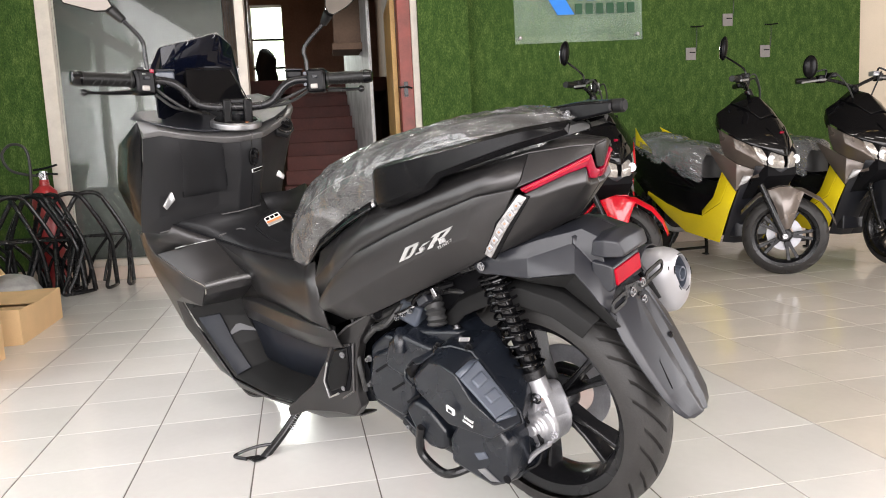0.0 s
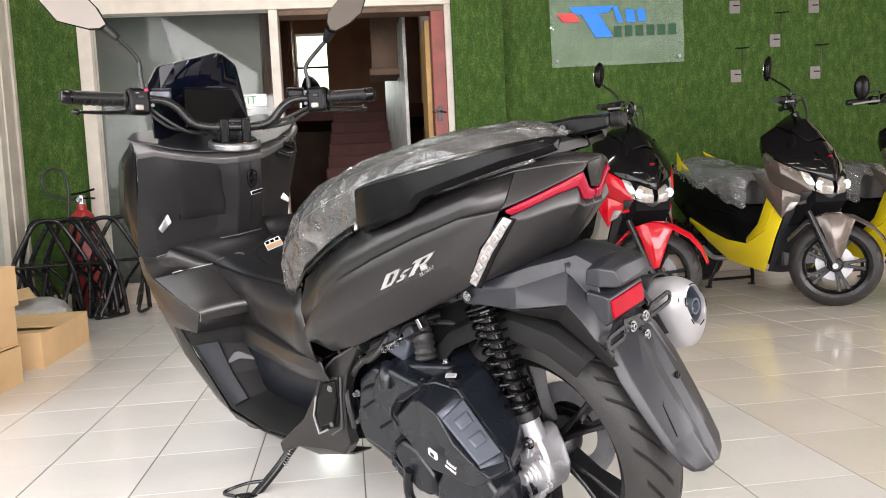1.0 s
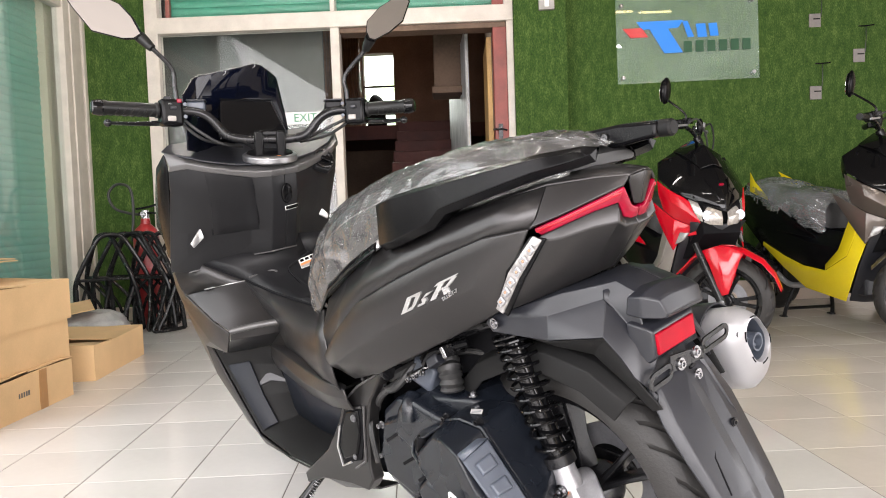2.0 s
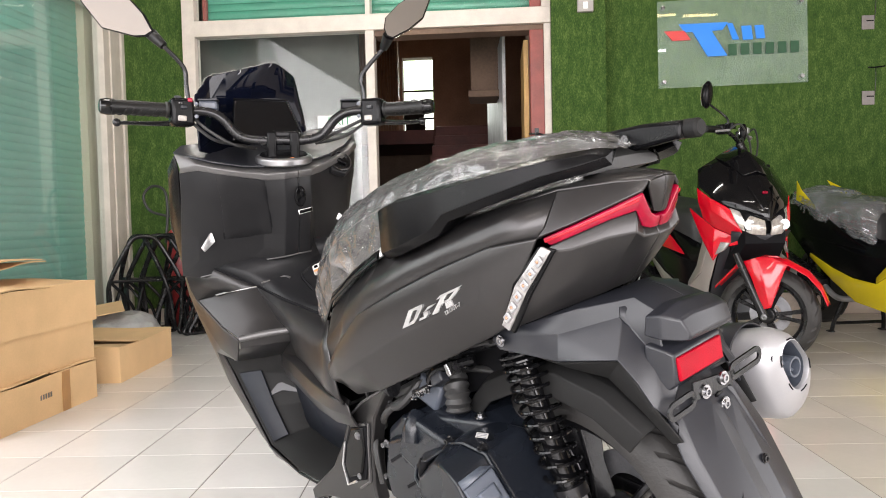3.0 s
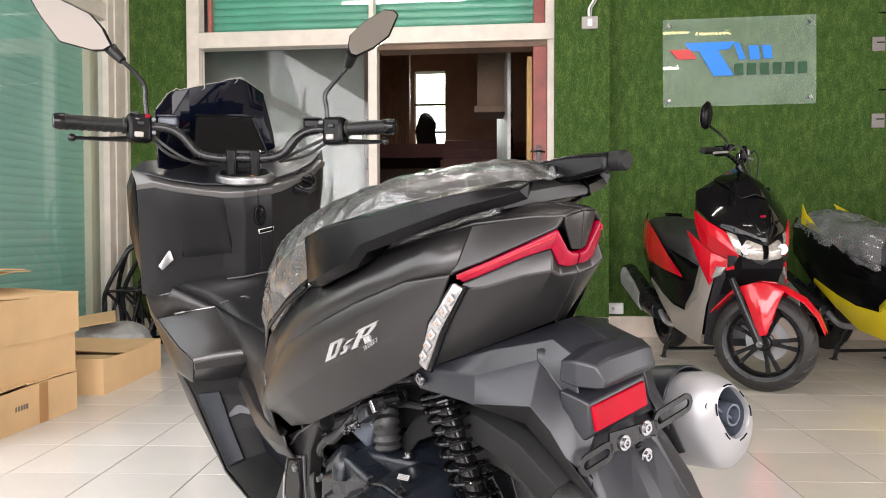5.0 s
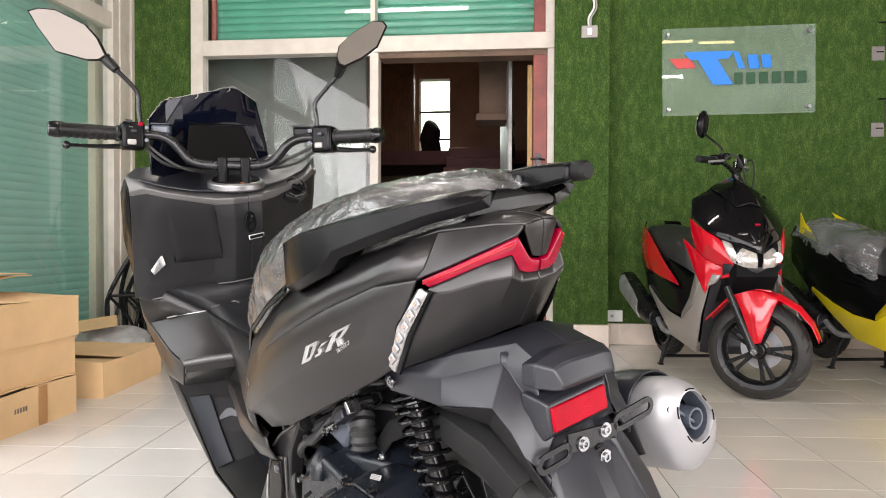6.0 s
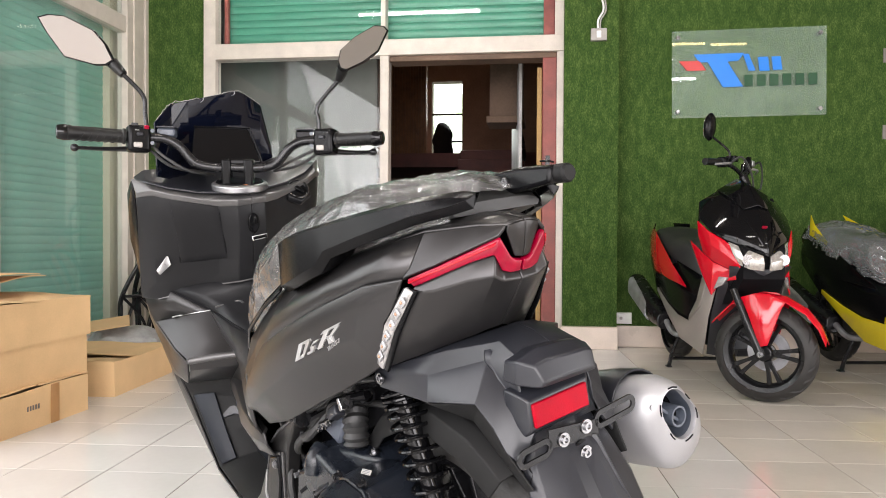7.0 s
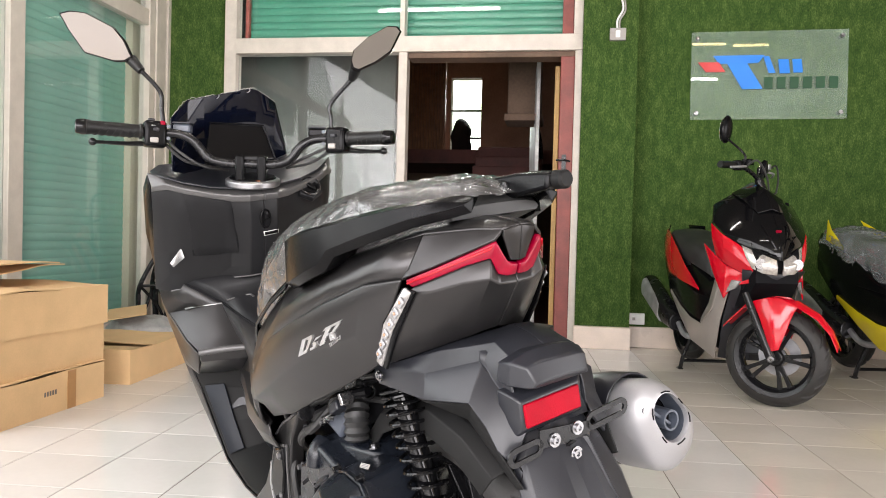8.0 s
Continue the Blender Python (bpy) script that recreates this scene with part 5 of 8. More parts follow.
def film_material(name, base, lo, hi, scale=1.0):
    """Thin clear plastic: see-through in flat places, milky along its creases."""
    m = bpy.data.materials.new(name)
    m.use_nodes = True
    nt = m.node_tree
    nt.nodes.remove(nt.nodes["Principled BSDF"])
    clear = nt.nodes.new("ShaderNodeBsdfTransparent")
    milky = nt.nodes.new("ShaderNodeBsdfDiffuse")
    milky.inputs["Color"].default_value = (*base, 1)
    gloss = nt.nodes.new("ShaderNodeBsdfGlossy")
    gloss.inputs["Roughness"].default_value = 0.05
    body, skin = nt.nodes.new("ShaderNodeMixShader"), nt.nodes.new("ShaderNodeMixShader")
    fres = nt.nodes.new("ShaderNodeFresnel")
    fres.inputs["IOR"].default_value = 1.85
    nt.links.new(clear.outputs[0], body.inputs[1])
    nt.links.new(milky.outputs[0], body.inputs[2])
    nt.links.new(body.outputs[0], skin.inputs[1])
    nt.links.new(gloss.outputs[0], skin.inputs[2])
    nt.links.new(fres.outputs[0], skin.inputs[0])
    nt.links.new(skin.outputs[0], nt.nodes["Material Output"].inputs["Surface"])
    tc = nt.nodes.new("ShaderNodeTexCoord")
    mp = nt.nodes.new("ShaderNodeMapping")
    mp.inputs["Scale"].default_value = (8 * scale, 27 * scale, 27 * scale)
    mp.inputs["Rotation"].default_value = (0.2, 0.5, 0.6)
    nt.links.new(tc.outputs["Object"], mp.inputs["Vector"])
    n = nt.nodes.new("ShaderNodeTexNoise")
    n.inputs["Scale"].default_value, n.inputs["Detail"].default_value, n.inputs["Distortion"].default_value = 1.0, 6, 1.2
    v = nt.nodes.new("ShaderNodeTexVoronoi")
    v.feature = "DISTANCE_TO_EDGE"
    v.inputs["Scale"].default_value = 1.6
    warp = nt.nodes.new("ShaderNodeVectorMath")
    warp.operation = "MULTIPLY_ADD"
    warp.inputs[1].default_value = (0.8, 0.8, 0.8)
    nt.links.new(mp.outputs["Vector"], n.inputs["Vector"])
    nt.links.new(n.outputs["Color"], warp.inputs[0])
    nt.links.new(mp.outputs["Vector"], warp.inputs[2])
    nt.links.new(warp.outputs["Vector"], v.inputs["Vector"])
    fold = nt.nodes.new("ShaderNodeMapRange")
    fold.inputs["From Min"].default_value, fold.inputs["From Max"].default_value = 0.0, 0.020
    fold.inputs["To Min"].default_value, fold.inputs["To Max"].default_value = 1.0, 0.0
    nt.links.new(v.outputs["Distance"], fold.inputs["Value"])
    add = nt.nodes.new("ShaderNodeMath")
    add.operation = "MULTIPLY_ADD"
    patchy = nt.nodes.new("ShaderNodeTexNoise")
    patchy.inputs["Scale"].default_value = 0.55
    nt.links.new(mp.outputs["Vector"], patchy.inputs["Vector"])
    gate = nt.nodes.new("ShaderNodeMath")
    gate.operation = "MULTIPLY"
    nt.links.new(fold.outputs["Result"], gate.inputs[0])
    nt.links.new(patchy.outputs["Fac"], gate.inputs[1])
    nt.links.new(gate.outputs[0], add.inputs[0])
    add.inputs[1].default_value = 0.75
    nt.links.new(n.outputs["Fac"], add.inputs[2])
    bp = nt.nodes.new("ShaderNodeBump")
    bp.inputs["Strength"].default_value, bp.inputs["Distance"].default_value = 0.7, 0.008
    nt.links.new(add.outputs[0], bp.inputs["Height"])
    for k in (milky, gloss, fres):
        nt.links.new(bp.outputs["Normal"], k.inputs["Normal"])
    mr = nt.nodes.new("ShaderNodeMapRange")
    mr.inputs["From Min"].default_value, mr.inputs["From Max"].default_value = 0.54, 1.05
    mr.inputs["To Min"].default_value, mr.inputs["To Max"].default_value = lo, hi
    nt.links.new(add.outputs[0], mr.inputs["Value"])
    nt.links.new(mr.outputs["Result"], body.inputs[0])
    return m


FILM = film_material("clear_packing_film", (0.80, 0.80, 0.80), 0.06, 0.52)


def crumpled(stations, grow, wob, lower, seed, per=15, around=9, freq=0.8):
    """A sheet of film thrown over a seat, creased by folded noise."""
    dense = []
    for i in range(len(stations) - 1):
        for k in range(per):
            f = k / per
            dense.append(tuple(stations[i][j] * (1 - f) + stations[i + 1][j] * f for j in range(4)))
    dense.append(stations[-1])
    rings = []
    for n_, (x, zt, zb, w) in enumerate(dense):
        base = [Vector(p) for p in seat_ring(x, zt, zb, w, grow, 0.0, lower if x > 0.5 else lower * 0.3)]
        line = curve_points(base, around)
        mid = Vector((x, 0, (zt + zb) / 2))
        ring = []
        for p in line:
            q = Vector((p.x * 11 + p.y * 5 + seed, p.y * 15 - p.x * 4, p.z * 15 + p.x * 6)) * freq
            big = noise.noise(q * 0.7)
            fold = 1 - 2 * abs(noise.noise(q * 1.5 + Vector((3.1, 0, 0)))) - abs(noise.noise(q * 3.6)) - 0.5 * abs(noise.noise(q * 7.5))
            ring.append(p + (p - mid).normalized() * wob * (0.7 * big + 0.55 * fold))
        rings.append(ring)
    return sheet(rings)


part("seat_film", crumpled(SEAT, 0.006, 0.011, 0.014, 0.0), FILM, bike, "crumpled clear packing film over the seat", smooth=40)

# ---- grab rails and rear handle ----
for sgn in (1, -1):
    rail = []
    for x, yo, yi, z0, z1 in ((0.466, 0.166, 0.146, 0.742, 0.768), (0.459, 0.180, 0.142, 0.724, 0.792), (0.435, 0.196, 0.142, 0.717, 0.804), (0.380, 0.205, 0.145, 0.728, 0.814), (0.330, 0.201, 0.140, 0.743, 0.821),
                              (0.296, 0.193, 0.134, 0.754, 0.826), (0.272, 0.186, 0.130, 0.776, 0.829), (0.200, 0.164, 0.116, 0.794, 0.840), (0.120, 0.128, 0.094, 0.814, 0.850), (0.070, 0.096, 0.068, 0.823, 0.852), (0.050, 0.080, 0.062, 0.828, 0.848)):
        rail.append([(x, sgn * yi, z0 + 0.01), (x, sgn * (yo - 0.012), z0), (x, sgn * yo, z0 + 0.012), (x, sgn * (yo - 0.006), z1 - 0.006), (x, sgn * (yo - 0.022), z1), (x, sgn * yi, z1)])
    part("grab_rail", loft(rail), SATIN_BLACK, bike, "satin black grab rail", bevel=0.004, smooth=40)
handle = [[(0.260, -0.02, 0.815), (0.260, -0.09, 0.815), (0.260, -0.09, 0.850), (0.260, -0.02, 0.850)],
          [(0.170, -0.03, 0.820), (0.170, -0.092, 0.822), (0.170, -0.088, 0.866), (0.170, -0.036, 0.866)],
          [(0.090, -0.034, 0.838), (0.090, -0.086, 0.838), (0.090, -0.082, 0.872), (0.090, -0.040, 0.872)],
          [(0.022, -0.038, 0.847), (0.022, -0.078, 0.847), (0.022, -0.076, 0.870), (0.022, -0.042, 0.870)]]
rack = part("rear_handle", loft(handle), SATIN_BLACK, bike, "black moulded rear carrier handle", bevel=0.006, segs=3)
part("end_cap", lathe([(0.0, -0.012), (0.010, -0.012), (0.013, -0.008), (0.013, 0.012), (0.0, 0.012)], "x", (0.014, -0.058, 0.858), 20), UNDER_PLASTIC, rack)
part("screw", bolt((0.110, -0.0345, 0.855), "y", 0.004, 0.003, 0.006), CHROME, rack)

# ---- leg shield seen from the seat ----
def shifted(rows):
    return [[(x, y - 0.014, z) for x, y, z in r] for r in rows]


apron = []
for y, pts in ((0.246, ((1.262, 0.915), (1.285, 0.860), (1.345, 0.760), (1.385, 0.690), (1.400, 0.650))),
               (0.215, ((1.215, 0.918), (1.238, 0.850), (1.305, 0.750), (1.335, 0.690), (1.360, 0.640))),
               (0.180, ((1.185, 0.905), (1.212, 0.838), (1.285, 0.745), (1.312, 0.690), (1.330, 0.645))),
               (0.130, ((1.170, 0.890), (1.200, 0.822), (1.264, 0.735), (1.285, 0.690), (1.300, 0.650))),
               (0.072, ((1.155, 0.872), (1.182, 0.810), (1.235, 0.728), (1.250, 0.695), (1.262, 0.660))),
               (0.035, ((1.135, 0.868), (1.150, 0.805), (1.190, 0.725), (1.205, 0.690), (1.215, 0.662))),
               (0.0, ((1.132, 0.868), (1.145, 0.805), (1.180, 0.720), (1.195, 0.690), (1.205, 0.664)))):
    apron.append([(x, y, z) for x, z in pts])
FM = -0.014
both("leg_shield", shifted(apron), SHIELD_PLASTIC, FM, solid=0.006, bevel=0.004, smooth=18)
# upper ledge of the shield, its highlight painted as a lighter grey
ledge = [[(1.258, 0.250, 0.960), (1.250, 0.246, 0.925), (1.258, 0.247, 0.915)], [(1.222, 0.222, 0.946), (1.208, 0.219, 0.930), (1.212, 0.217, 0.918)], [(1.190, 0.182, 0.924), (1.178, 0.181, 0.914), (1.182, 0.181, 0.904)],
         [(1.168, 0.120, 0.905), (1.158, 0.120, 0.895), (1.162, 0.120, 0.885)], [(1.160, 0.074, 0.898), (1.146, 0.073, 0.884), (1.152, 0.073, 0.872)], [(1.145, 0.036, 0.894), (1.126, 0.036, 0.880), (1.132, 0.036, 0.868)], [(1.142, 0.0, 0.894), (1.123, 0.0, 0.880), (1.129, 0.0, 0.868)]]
# a broad chamfer along the top; its brightness is in the colour too
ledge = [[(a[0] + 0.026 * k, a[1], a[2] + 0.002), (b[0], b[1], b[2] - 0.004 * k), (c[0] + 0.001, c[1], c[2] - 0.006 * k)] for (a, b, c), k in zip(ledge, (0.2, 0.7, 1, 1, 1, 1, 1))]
both("shield_ledge", shifted(ledge), LIT_EDGE_GREY, FM, solid=0.008, bevel=0.003, smooth=18)
# dashboard deck behind the bars
deck = []
for y, x0, z0 in ((0.238, 1.262, 0.955), (0.222, 1.222, 0.946), (0.182, 1.190, 0.926), (0.120, 1.168, 0.907), (0.074, 1.160, 0.900), (0.036, 1.145, 0.896), (0.0, 1.142, 0.896)):
    deck.append([(x0, y, z0), (x0 + 0.07, y * 0.97, z0 + 0.012), (1.345, y * 0.86, 0.962 + 0.02 * (y > 0.15)), (1.44, y * 0.62, 0.950)])
both("dash_deck", shifted(deck), BLACK_PLASTIC, FM, solid=0.005, bevel=0.004, smooth=24)
# glove box door in the shield's near half
def shield_at(y, z):
    """The x of the shield's face at a width and height."""
    cols = [(r[0][1], r) for r in apron]
    ys = [c[0] for c in cols][::-1]
    xs = []
    for c, r in cols[::-1]:
        zz = [p[2] for p in r][::-1]
        xx = [p[0] for p in r][::-1]
        xs.append(float(np.interp(z, zz, xx)))
    return float(np.interp(abs(y + 0.014), ys, xs))


def on_shield(outline, depth=0.004, rise=0.0):
    f = [Vector((shield_at(y, z) - depth - rise - 0.0035, y, z)) for y, z in outline]
    b = [p + Vector((depth + 0.007, 0, 0)) for p in f]
    return loft([b, f])


def shield_patch(tl, tr, br, bl, off, nu=8, nv=7):
    """A patch that follows the shield's face between four corners of width and height."""
    rows = []
    for a in range(nv):
        v = a / (nv - 1)
        row = []
        for b in range(nu):
            u = b / (nu - 1)
            y = (tl[0] * (1 - u) + tr[0] * u) * (1 - v) + (bl[0] * (1 - u) + br[0] * u) * v
            z = (tl[1] * (1 - u) + tr[1] * u) * (1 - v) + (bl[1] * (1 - u) + br[1] * u) * v
            row.append((shield_at(y, z) - off, y, z))
        rows.append(row)
    return sheet(rows)


part("glove_box_gap", shield_patch((0.176, 0.904), (0.061, 0.866), (0.042, 0.727), (0.149, 0.731), 0.0034), DARK_CAVITY, bike)
part("glove_box_door", shield_patch((0.1735, 0.901), (0.0645, 0.864), (0.0455, 0.7305), (0.1455, 0.7345), 0.0046), SHIELD_PLASTIC, bike, "flush glove box door", solid=0.002, bevel=0.0006, smooth=22)
key = part("key_slot", on_shield([(-0.015 + 0.015 * math.cos(a), 0.813 + 0.026 * math.sin(a)) for a in np.linspace(0, 6.28, 17)[:-1]], 0.006), SATIN_BLACK, bike, "black hook and lock recess", bevel=0.002)
part("lock", on_shield([(-0.016 + 0.007 * math.cos(a), 0.802 + 0.008 * math.sin(a)) for a in np.linspace(0, 6.28, 13)[:-1]], 0.006, 0.004), DARK_CAVITY, key)
part("hook", tube([(1.130, -0.014, 0.834), (1.120, -0.014, 0.828), (1.124, -0.015, 0.814)], 0.006, 8), SATIN_BLACK, key)
part("sticker", shield_patch((-0.009, 0.779), (-0.053, 0.781), (-0.055, 0.770), (-0.011, 0.768), 0.0045, 5, 3), LABEL_WHITE, bike, "small white warning sticker", solid=0.001)
part("sticker_bar", shield_patch((-0.011, 0.7775), (-0.051, 0.7793), (-0.053, 0.7717), (-0.013, 0.7697), 0.0056, 5, 3), SATIN_BLACK, bike, solid=0.001)
cap_c = Vector((1.172, -0.158, 0.880))
cap_m = Matrix.Translation(cap_c) @ pose(0, 0, 0, 0, -62, 0)
part("fuel_cap_boss", moved(lathe([(0.0, -0.01), (0.040, -0.01), (0.036, 0.006), (0.0, 0.006)], "z", sides=6), cap_m), SHIELD_PLASTIC, bike, bevel=0.003)
capo = part("fuel_cap", moved(lathe([(0.0, 0.0), (0.028, 0.0), (0.028, 0.010), (0.024, 0.012), (0.022, 0.008), (0.0, 0.008)], "z", sides=32), cap_m), GLOSS_BLACK, bike, "round black fuel cap", bevel=0.001)
part("cap_grip", moved(box((0.034, 0.012, 0.008), (0, 0, 0.012), pose(0, 0, 0, 0, 0, 50)), cap_m), SATIN_BLACK, capo, bevel=0.003)
part("cap_ring", moved(lathe([(0.027, 0.010), (0.029, 0.010), (0.029, 0.012), (0.027, 0.012)], "z", sides=32, closed=True), cap_m), CHROME, capo)
# pale blade on each shield edge
for sgn in (1, -1):
    b = bmesh.new()
    b.faces.new([b.verts.new(p) for p in ((1.283, sgn * 0.176, 0.759), (1.283, sgn * 0.171, 0.732), (1.283, sgn * 0.202, 0.711), (1.283, sgn * 0.209, 0.723))])
    part("shield_blade", b, LETTER_SILVER, bike, "bright silver blade trim", solid=0.006, bevel=0.001)

# ---- tunnel, floorboards and lower fairing ----
ap_low = [shifted([[r[-1]]])[0][0] for r in apron]
MM = -0.075
tunnel = [
    [(1.330, 0.172, 0.664), (1.320, 0.158, 0.676), (1.275, 0.085, 0.677), (1.226, 0.020, 0.682), (1.232, -0.075, 0.694)],
    [(1.285, 0.130, 0.630), (1.268, 0.100, 0.638), (1.245, 0.050, 0.644), (1.225, 0.000, 0.650), (1.222, -0.075, 0.668)],
    [(1.244, 0.094, 0.600), (1.225, 0.055, 0.606), (1.218, 0.020, 0.614), (1.212, -0.020, 0.627), (1.210, -0.075, 0.647)],
    [(1.120, 0.084, 0.574), (1.118, 0.055, 0.575), (1.112, 0.020, 0.583), (1.108, -0.020, 0.596), (1.105, -0.075, 0.616)],
    [(1.020, 0.081, 0.562), (1.018, 0.055, 0.559), (1.012, 0.020, 0.563), (1.008, -0.020, 0.572), (1.005, -0.075, 0.588)],
    [(0.880, 0.100, 0.560), (0.880, 0.060, 0.558), (0.880, 0.020, 0.561), (0.880, -0.020, 0.566), (0.880, -0.075, 0.572)],
]
both("tunnel_cover", tunnel, SHIELD_PLASTIC, MM, solid=0.005, smooth=50)
# thin tube in lighter grey paints the bright line along the shield's foot
part("shield_lip", tube([(x - 0.004, y, z + 0.002) for x, y, z in ap_low[1:]] + [(x - 0.004, -y - 0.028, z + 0.002) for x, y, z in ap_low[-2:0:-1]], 0.0022, 6, smooth=False), LIT_EDGE_GREY, bike)
for k in (1, -1):
    def mid_y(y):
        return y if k > 0 else 2 * MM - y
    # pale tube paints the highlight on the hatch crease
    part("hatch_edge", tube([(x, mid_y(y), z + 0.002) for x, y, z in ((1.240, 0.088, 0.604), (1.222, 0.035, 0.611), (1.196, 0.026, 0.608))], 0.0028, 6), LIT_EDGE_GREY, bike)
    part("hatch_rim", tube([(x, mid_y(y), z + 0.001) for x, y, z in ((1.186, -0.070, 0.640), (1.182, -0.012, 0.618), (1.165, 0.004, 0.606), (1.075, 0.016, 0.576), (1.030, 0.012, 0.567))], 0.0032, 6), SHIELD_PLASTIC, bike)
    part("hatch_gap", tube([(x, mid_y(y), z) for x, y, z in ((1.190, -0.070, 0.6415), (1.187, -0.008, 0.6180), (1.168, 0.009, 0.6050), (1.075, 0.022, 0.5745), (1.030, 0.018, 0.5660))], 0.0018, 6, smooth=False), DARK_CAVITY, bike)
    part("tunnel_gap", tube([(x, mid_y(y) + 0.002 * k, z - 0.001) for x, y, z in (r[0] for r in tunnel)], 0.0034, 6, smooth=False), DARK_CAVITY, bike)
ridge_panel = [[(1.402, 0.222, 0.648), (1.402, 0.218, 0.612), (1.395, 0.209, 0.579)], [(1.332, 0.176, 0.662), (1.322, 0.165, 0.622), (1.310, 0.152, 0.592)], [(1.246, 0.100, 0.599), (1.244, 0.099, 0.599), (1.242, 0.098, 0.5985)]]
both("shield_corner", ridge_panel, GRAPHITE, solid=0.004)
# silver strip that paints the bright glint along the ridge
both("ridge_line", [[(1.340, 0.1765, 0.5905), (1.338, 0.1765, 0.5875)], [(1.312, 0.1530, 0.5955), (1.310, 0.1530, 0.5925)], [(1.244, 0.1005, 0.602), (1.242, 0.1005, 0.599)]], LETTER_SILVER, solid=0.003)
label_up = Vector((-0.262, 0.344, 0.902))
label_x = (Vector((0.058, -0.022, 0.025)) - label_up * Vector((0.058, -0.022, 0.025)).dot(label_up)).normalized()
label_y = label_up.cross(label_x)
label_at = Matrix.Translation(Vector((1.155, -0.048, 0.6205)) + label_up * 0.0035) @ Matrix((label_x, label_y, label_up)).transposed().to_4x4()
lab = part("warning_label", moved(box((0.050, 0.046, 0.001)), label_at), LABEL_WHITE, bike, "white and orange fuel label")
part("label_band", moved(box((0.012, 0.044, 0.0006), (-0.006, 0, 0.0007)), label_at), LABEL_ORANGE, lab)
part("label_band", moved(box((0.013, 0.044, 0.0006), (-0.018, 0, 0.0007)), label_at), GREY_PLASTIC, lab)
for k in range(3):
    part("label_bar", moved(box((0.013, 0.010, 0.0006), (0.013, 0.014 - 0.014 * k, 0.0007)), label_at), SATIN_BLACK, lab)
# big faceted flank below the tunnel
shoulder = [
    [(1.395, 0.207, 0.578), (1.270, 0.196, 0.514), (1.222, 0.187, 0.496), (1.205, 0.184, 0.486), (1.214, 0.182, 0.464), (1.352, 0.158, 0.404)],
    [(1.312, 0.150, 0.592), (1.218, 0.138, 0.524), (1.184, 0.131, 0.502), (1.166, 0.128, 0.490), (1.176, 0.126, 0.464), (1.262, 0.120, 0.414)],
    [(1.243, 0.098, 0.598), (1.182, 0.090, 0.528), (1.150, 0.083, 0.504), (1.133, 0.079, 0.490), (1.140, 0.077, 0.464), (1.190, 0.084, 0.424)],
]
both("knee_shoulder", shoulder, GRAPHITE, solid=0.005, bevel=0.004, smooth=25)
upper_flank = [
    shoulder[2],
    [(1.120, 0.088, 0.571), (1.085, 0.096, 0.525), (1.068, 0.098, 0.500), (1.062, 0.098, 0.478), (1.066, 0.095, 0.455), (1.090, 0.088, 0.428)],
    [(1.020, 0.085, 0.559), (0.985, 0.112, 0.520), (0.975, 0.122, 0.492), (0.970, 0.124, 0.470), (0.972, 0.122, 0.450), (0.985, 0.114, 0.430)],
    [(0.880, 0.104, 0.558), (0.865, 0.142, 0.520), (0.860, 0.155, 0.490), (0.858, 0.158, 0.466), (0.858, 0.156, 0.448), (0.868, 0.148, 0.432)],
    [(0.780, 0.150, 0.560), (0.760, 0.178, 0.530), (0.752, 0.186, 0.492), (0.750, 0.188, 0.464), (0.752, 0.186, 0.444), (0.760, 0.178, 0.430)],
    [(0.690, 0.184, 0.590), (0.680, 0.200, 0.530), (0.672, 0.203, 0.487), (0.668, 0.202, 0.457), (0.668, 0.199, 0.438), (0.672, 0.190, 0.425)],
]
both("body_flank", upper_flank, GRAPHITE, solid=0.005, smooth=50)
bulge = [
    [(1.205, 0.070, 0.426), (1.186, 0.090, 0.420), (1.182, 0.093, 0.396), (1.190, 0.082, 0.364), (1.200, 0.060, 0.345)],
    [(1.095, 0.084, 0.430), (1.076, 0.112, 0.425), (1.070, 0.118, 0.400), (1.080, 0.106, 0.364), (1.090, 0.070, 0.345)],
    [(0.985, 0.105, 0.434), (0.966, 0.140, 0.428), (0.958, 0.148, 0.402), (0.966, 0.134, 0.367), (0.976, 0.090, 0.348)],
    [(0.868, 0.138, 0.436), (0.852, 0.168, 0.430), (0.846, 0.177, 0.405), (0.851, 0.162, 0.371), (0.860, 0.110, 0.352)],
    [(0.752, 0.170, 0.434), (0.737, 0.188, 0.428), (0.731, 0.192, 0.405), (0.736, 0.180, 0.374), (0.740, 0.130, 0.355)],
    [(0.670, 0.178, 0.430), (0.661, 0.189, 0.425), (0.656, 0.189, 0.405), (0.660, 0.176, 0.379), (0.660, 0.130, 0.360)],
]
both("knee_bulge", bulge, GRAPHITE, solid=0.005, bevel=0.003, smooth=50)
well = [[(1.205, 0.062, 0.347), (1.190, 0.056, 0.260), (1.180, 0.050, 0.170)], [(1.090, 0.072, 0.347), (1.085, 0.058, 0.260), (1.080, 0.050, 0.170)], [(0.976, 0.092, 0.350), (0.968, 0.066, 0.260), (0.960, 0.055, 0.170)],
        [(0.860, 0.112, 0.354), (0.855, 0.078, 0.260), (0.850, 0.060, 0.170)], [(0.740, 0.132, 0.357), (0.740, 0.100, 0.260), (0.740, 0.080, 0.180)], [(0.660, 0.132, 0.362), (0.660, 0.100, 0.270), (0.660, 0.080, 0.200)]]
both("footwell_wall", well, FLOOR_RUBBER, solid=0.004, smooth=40)
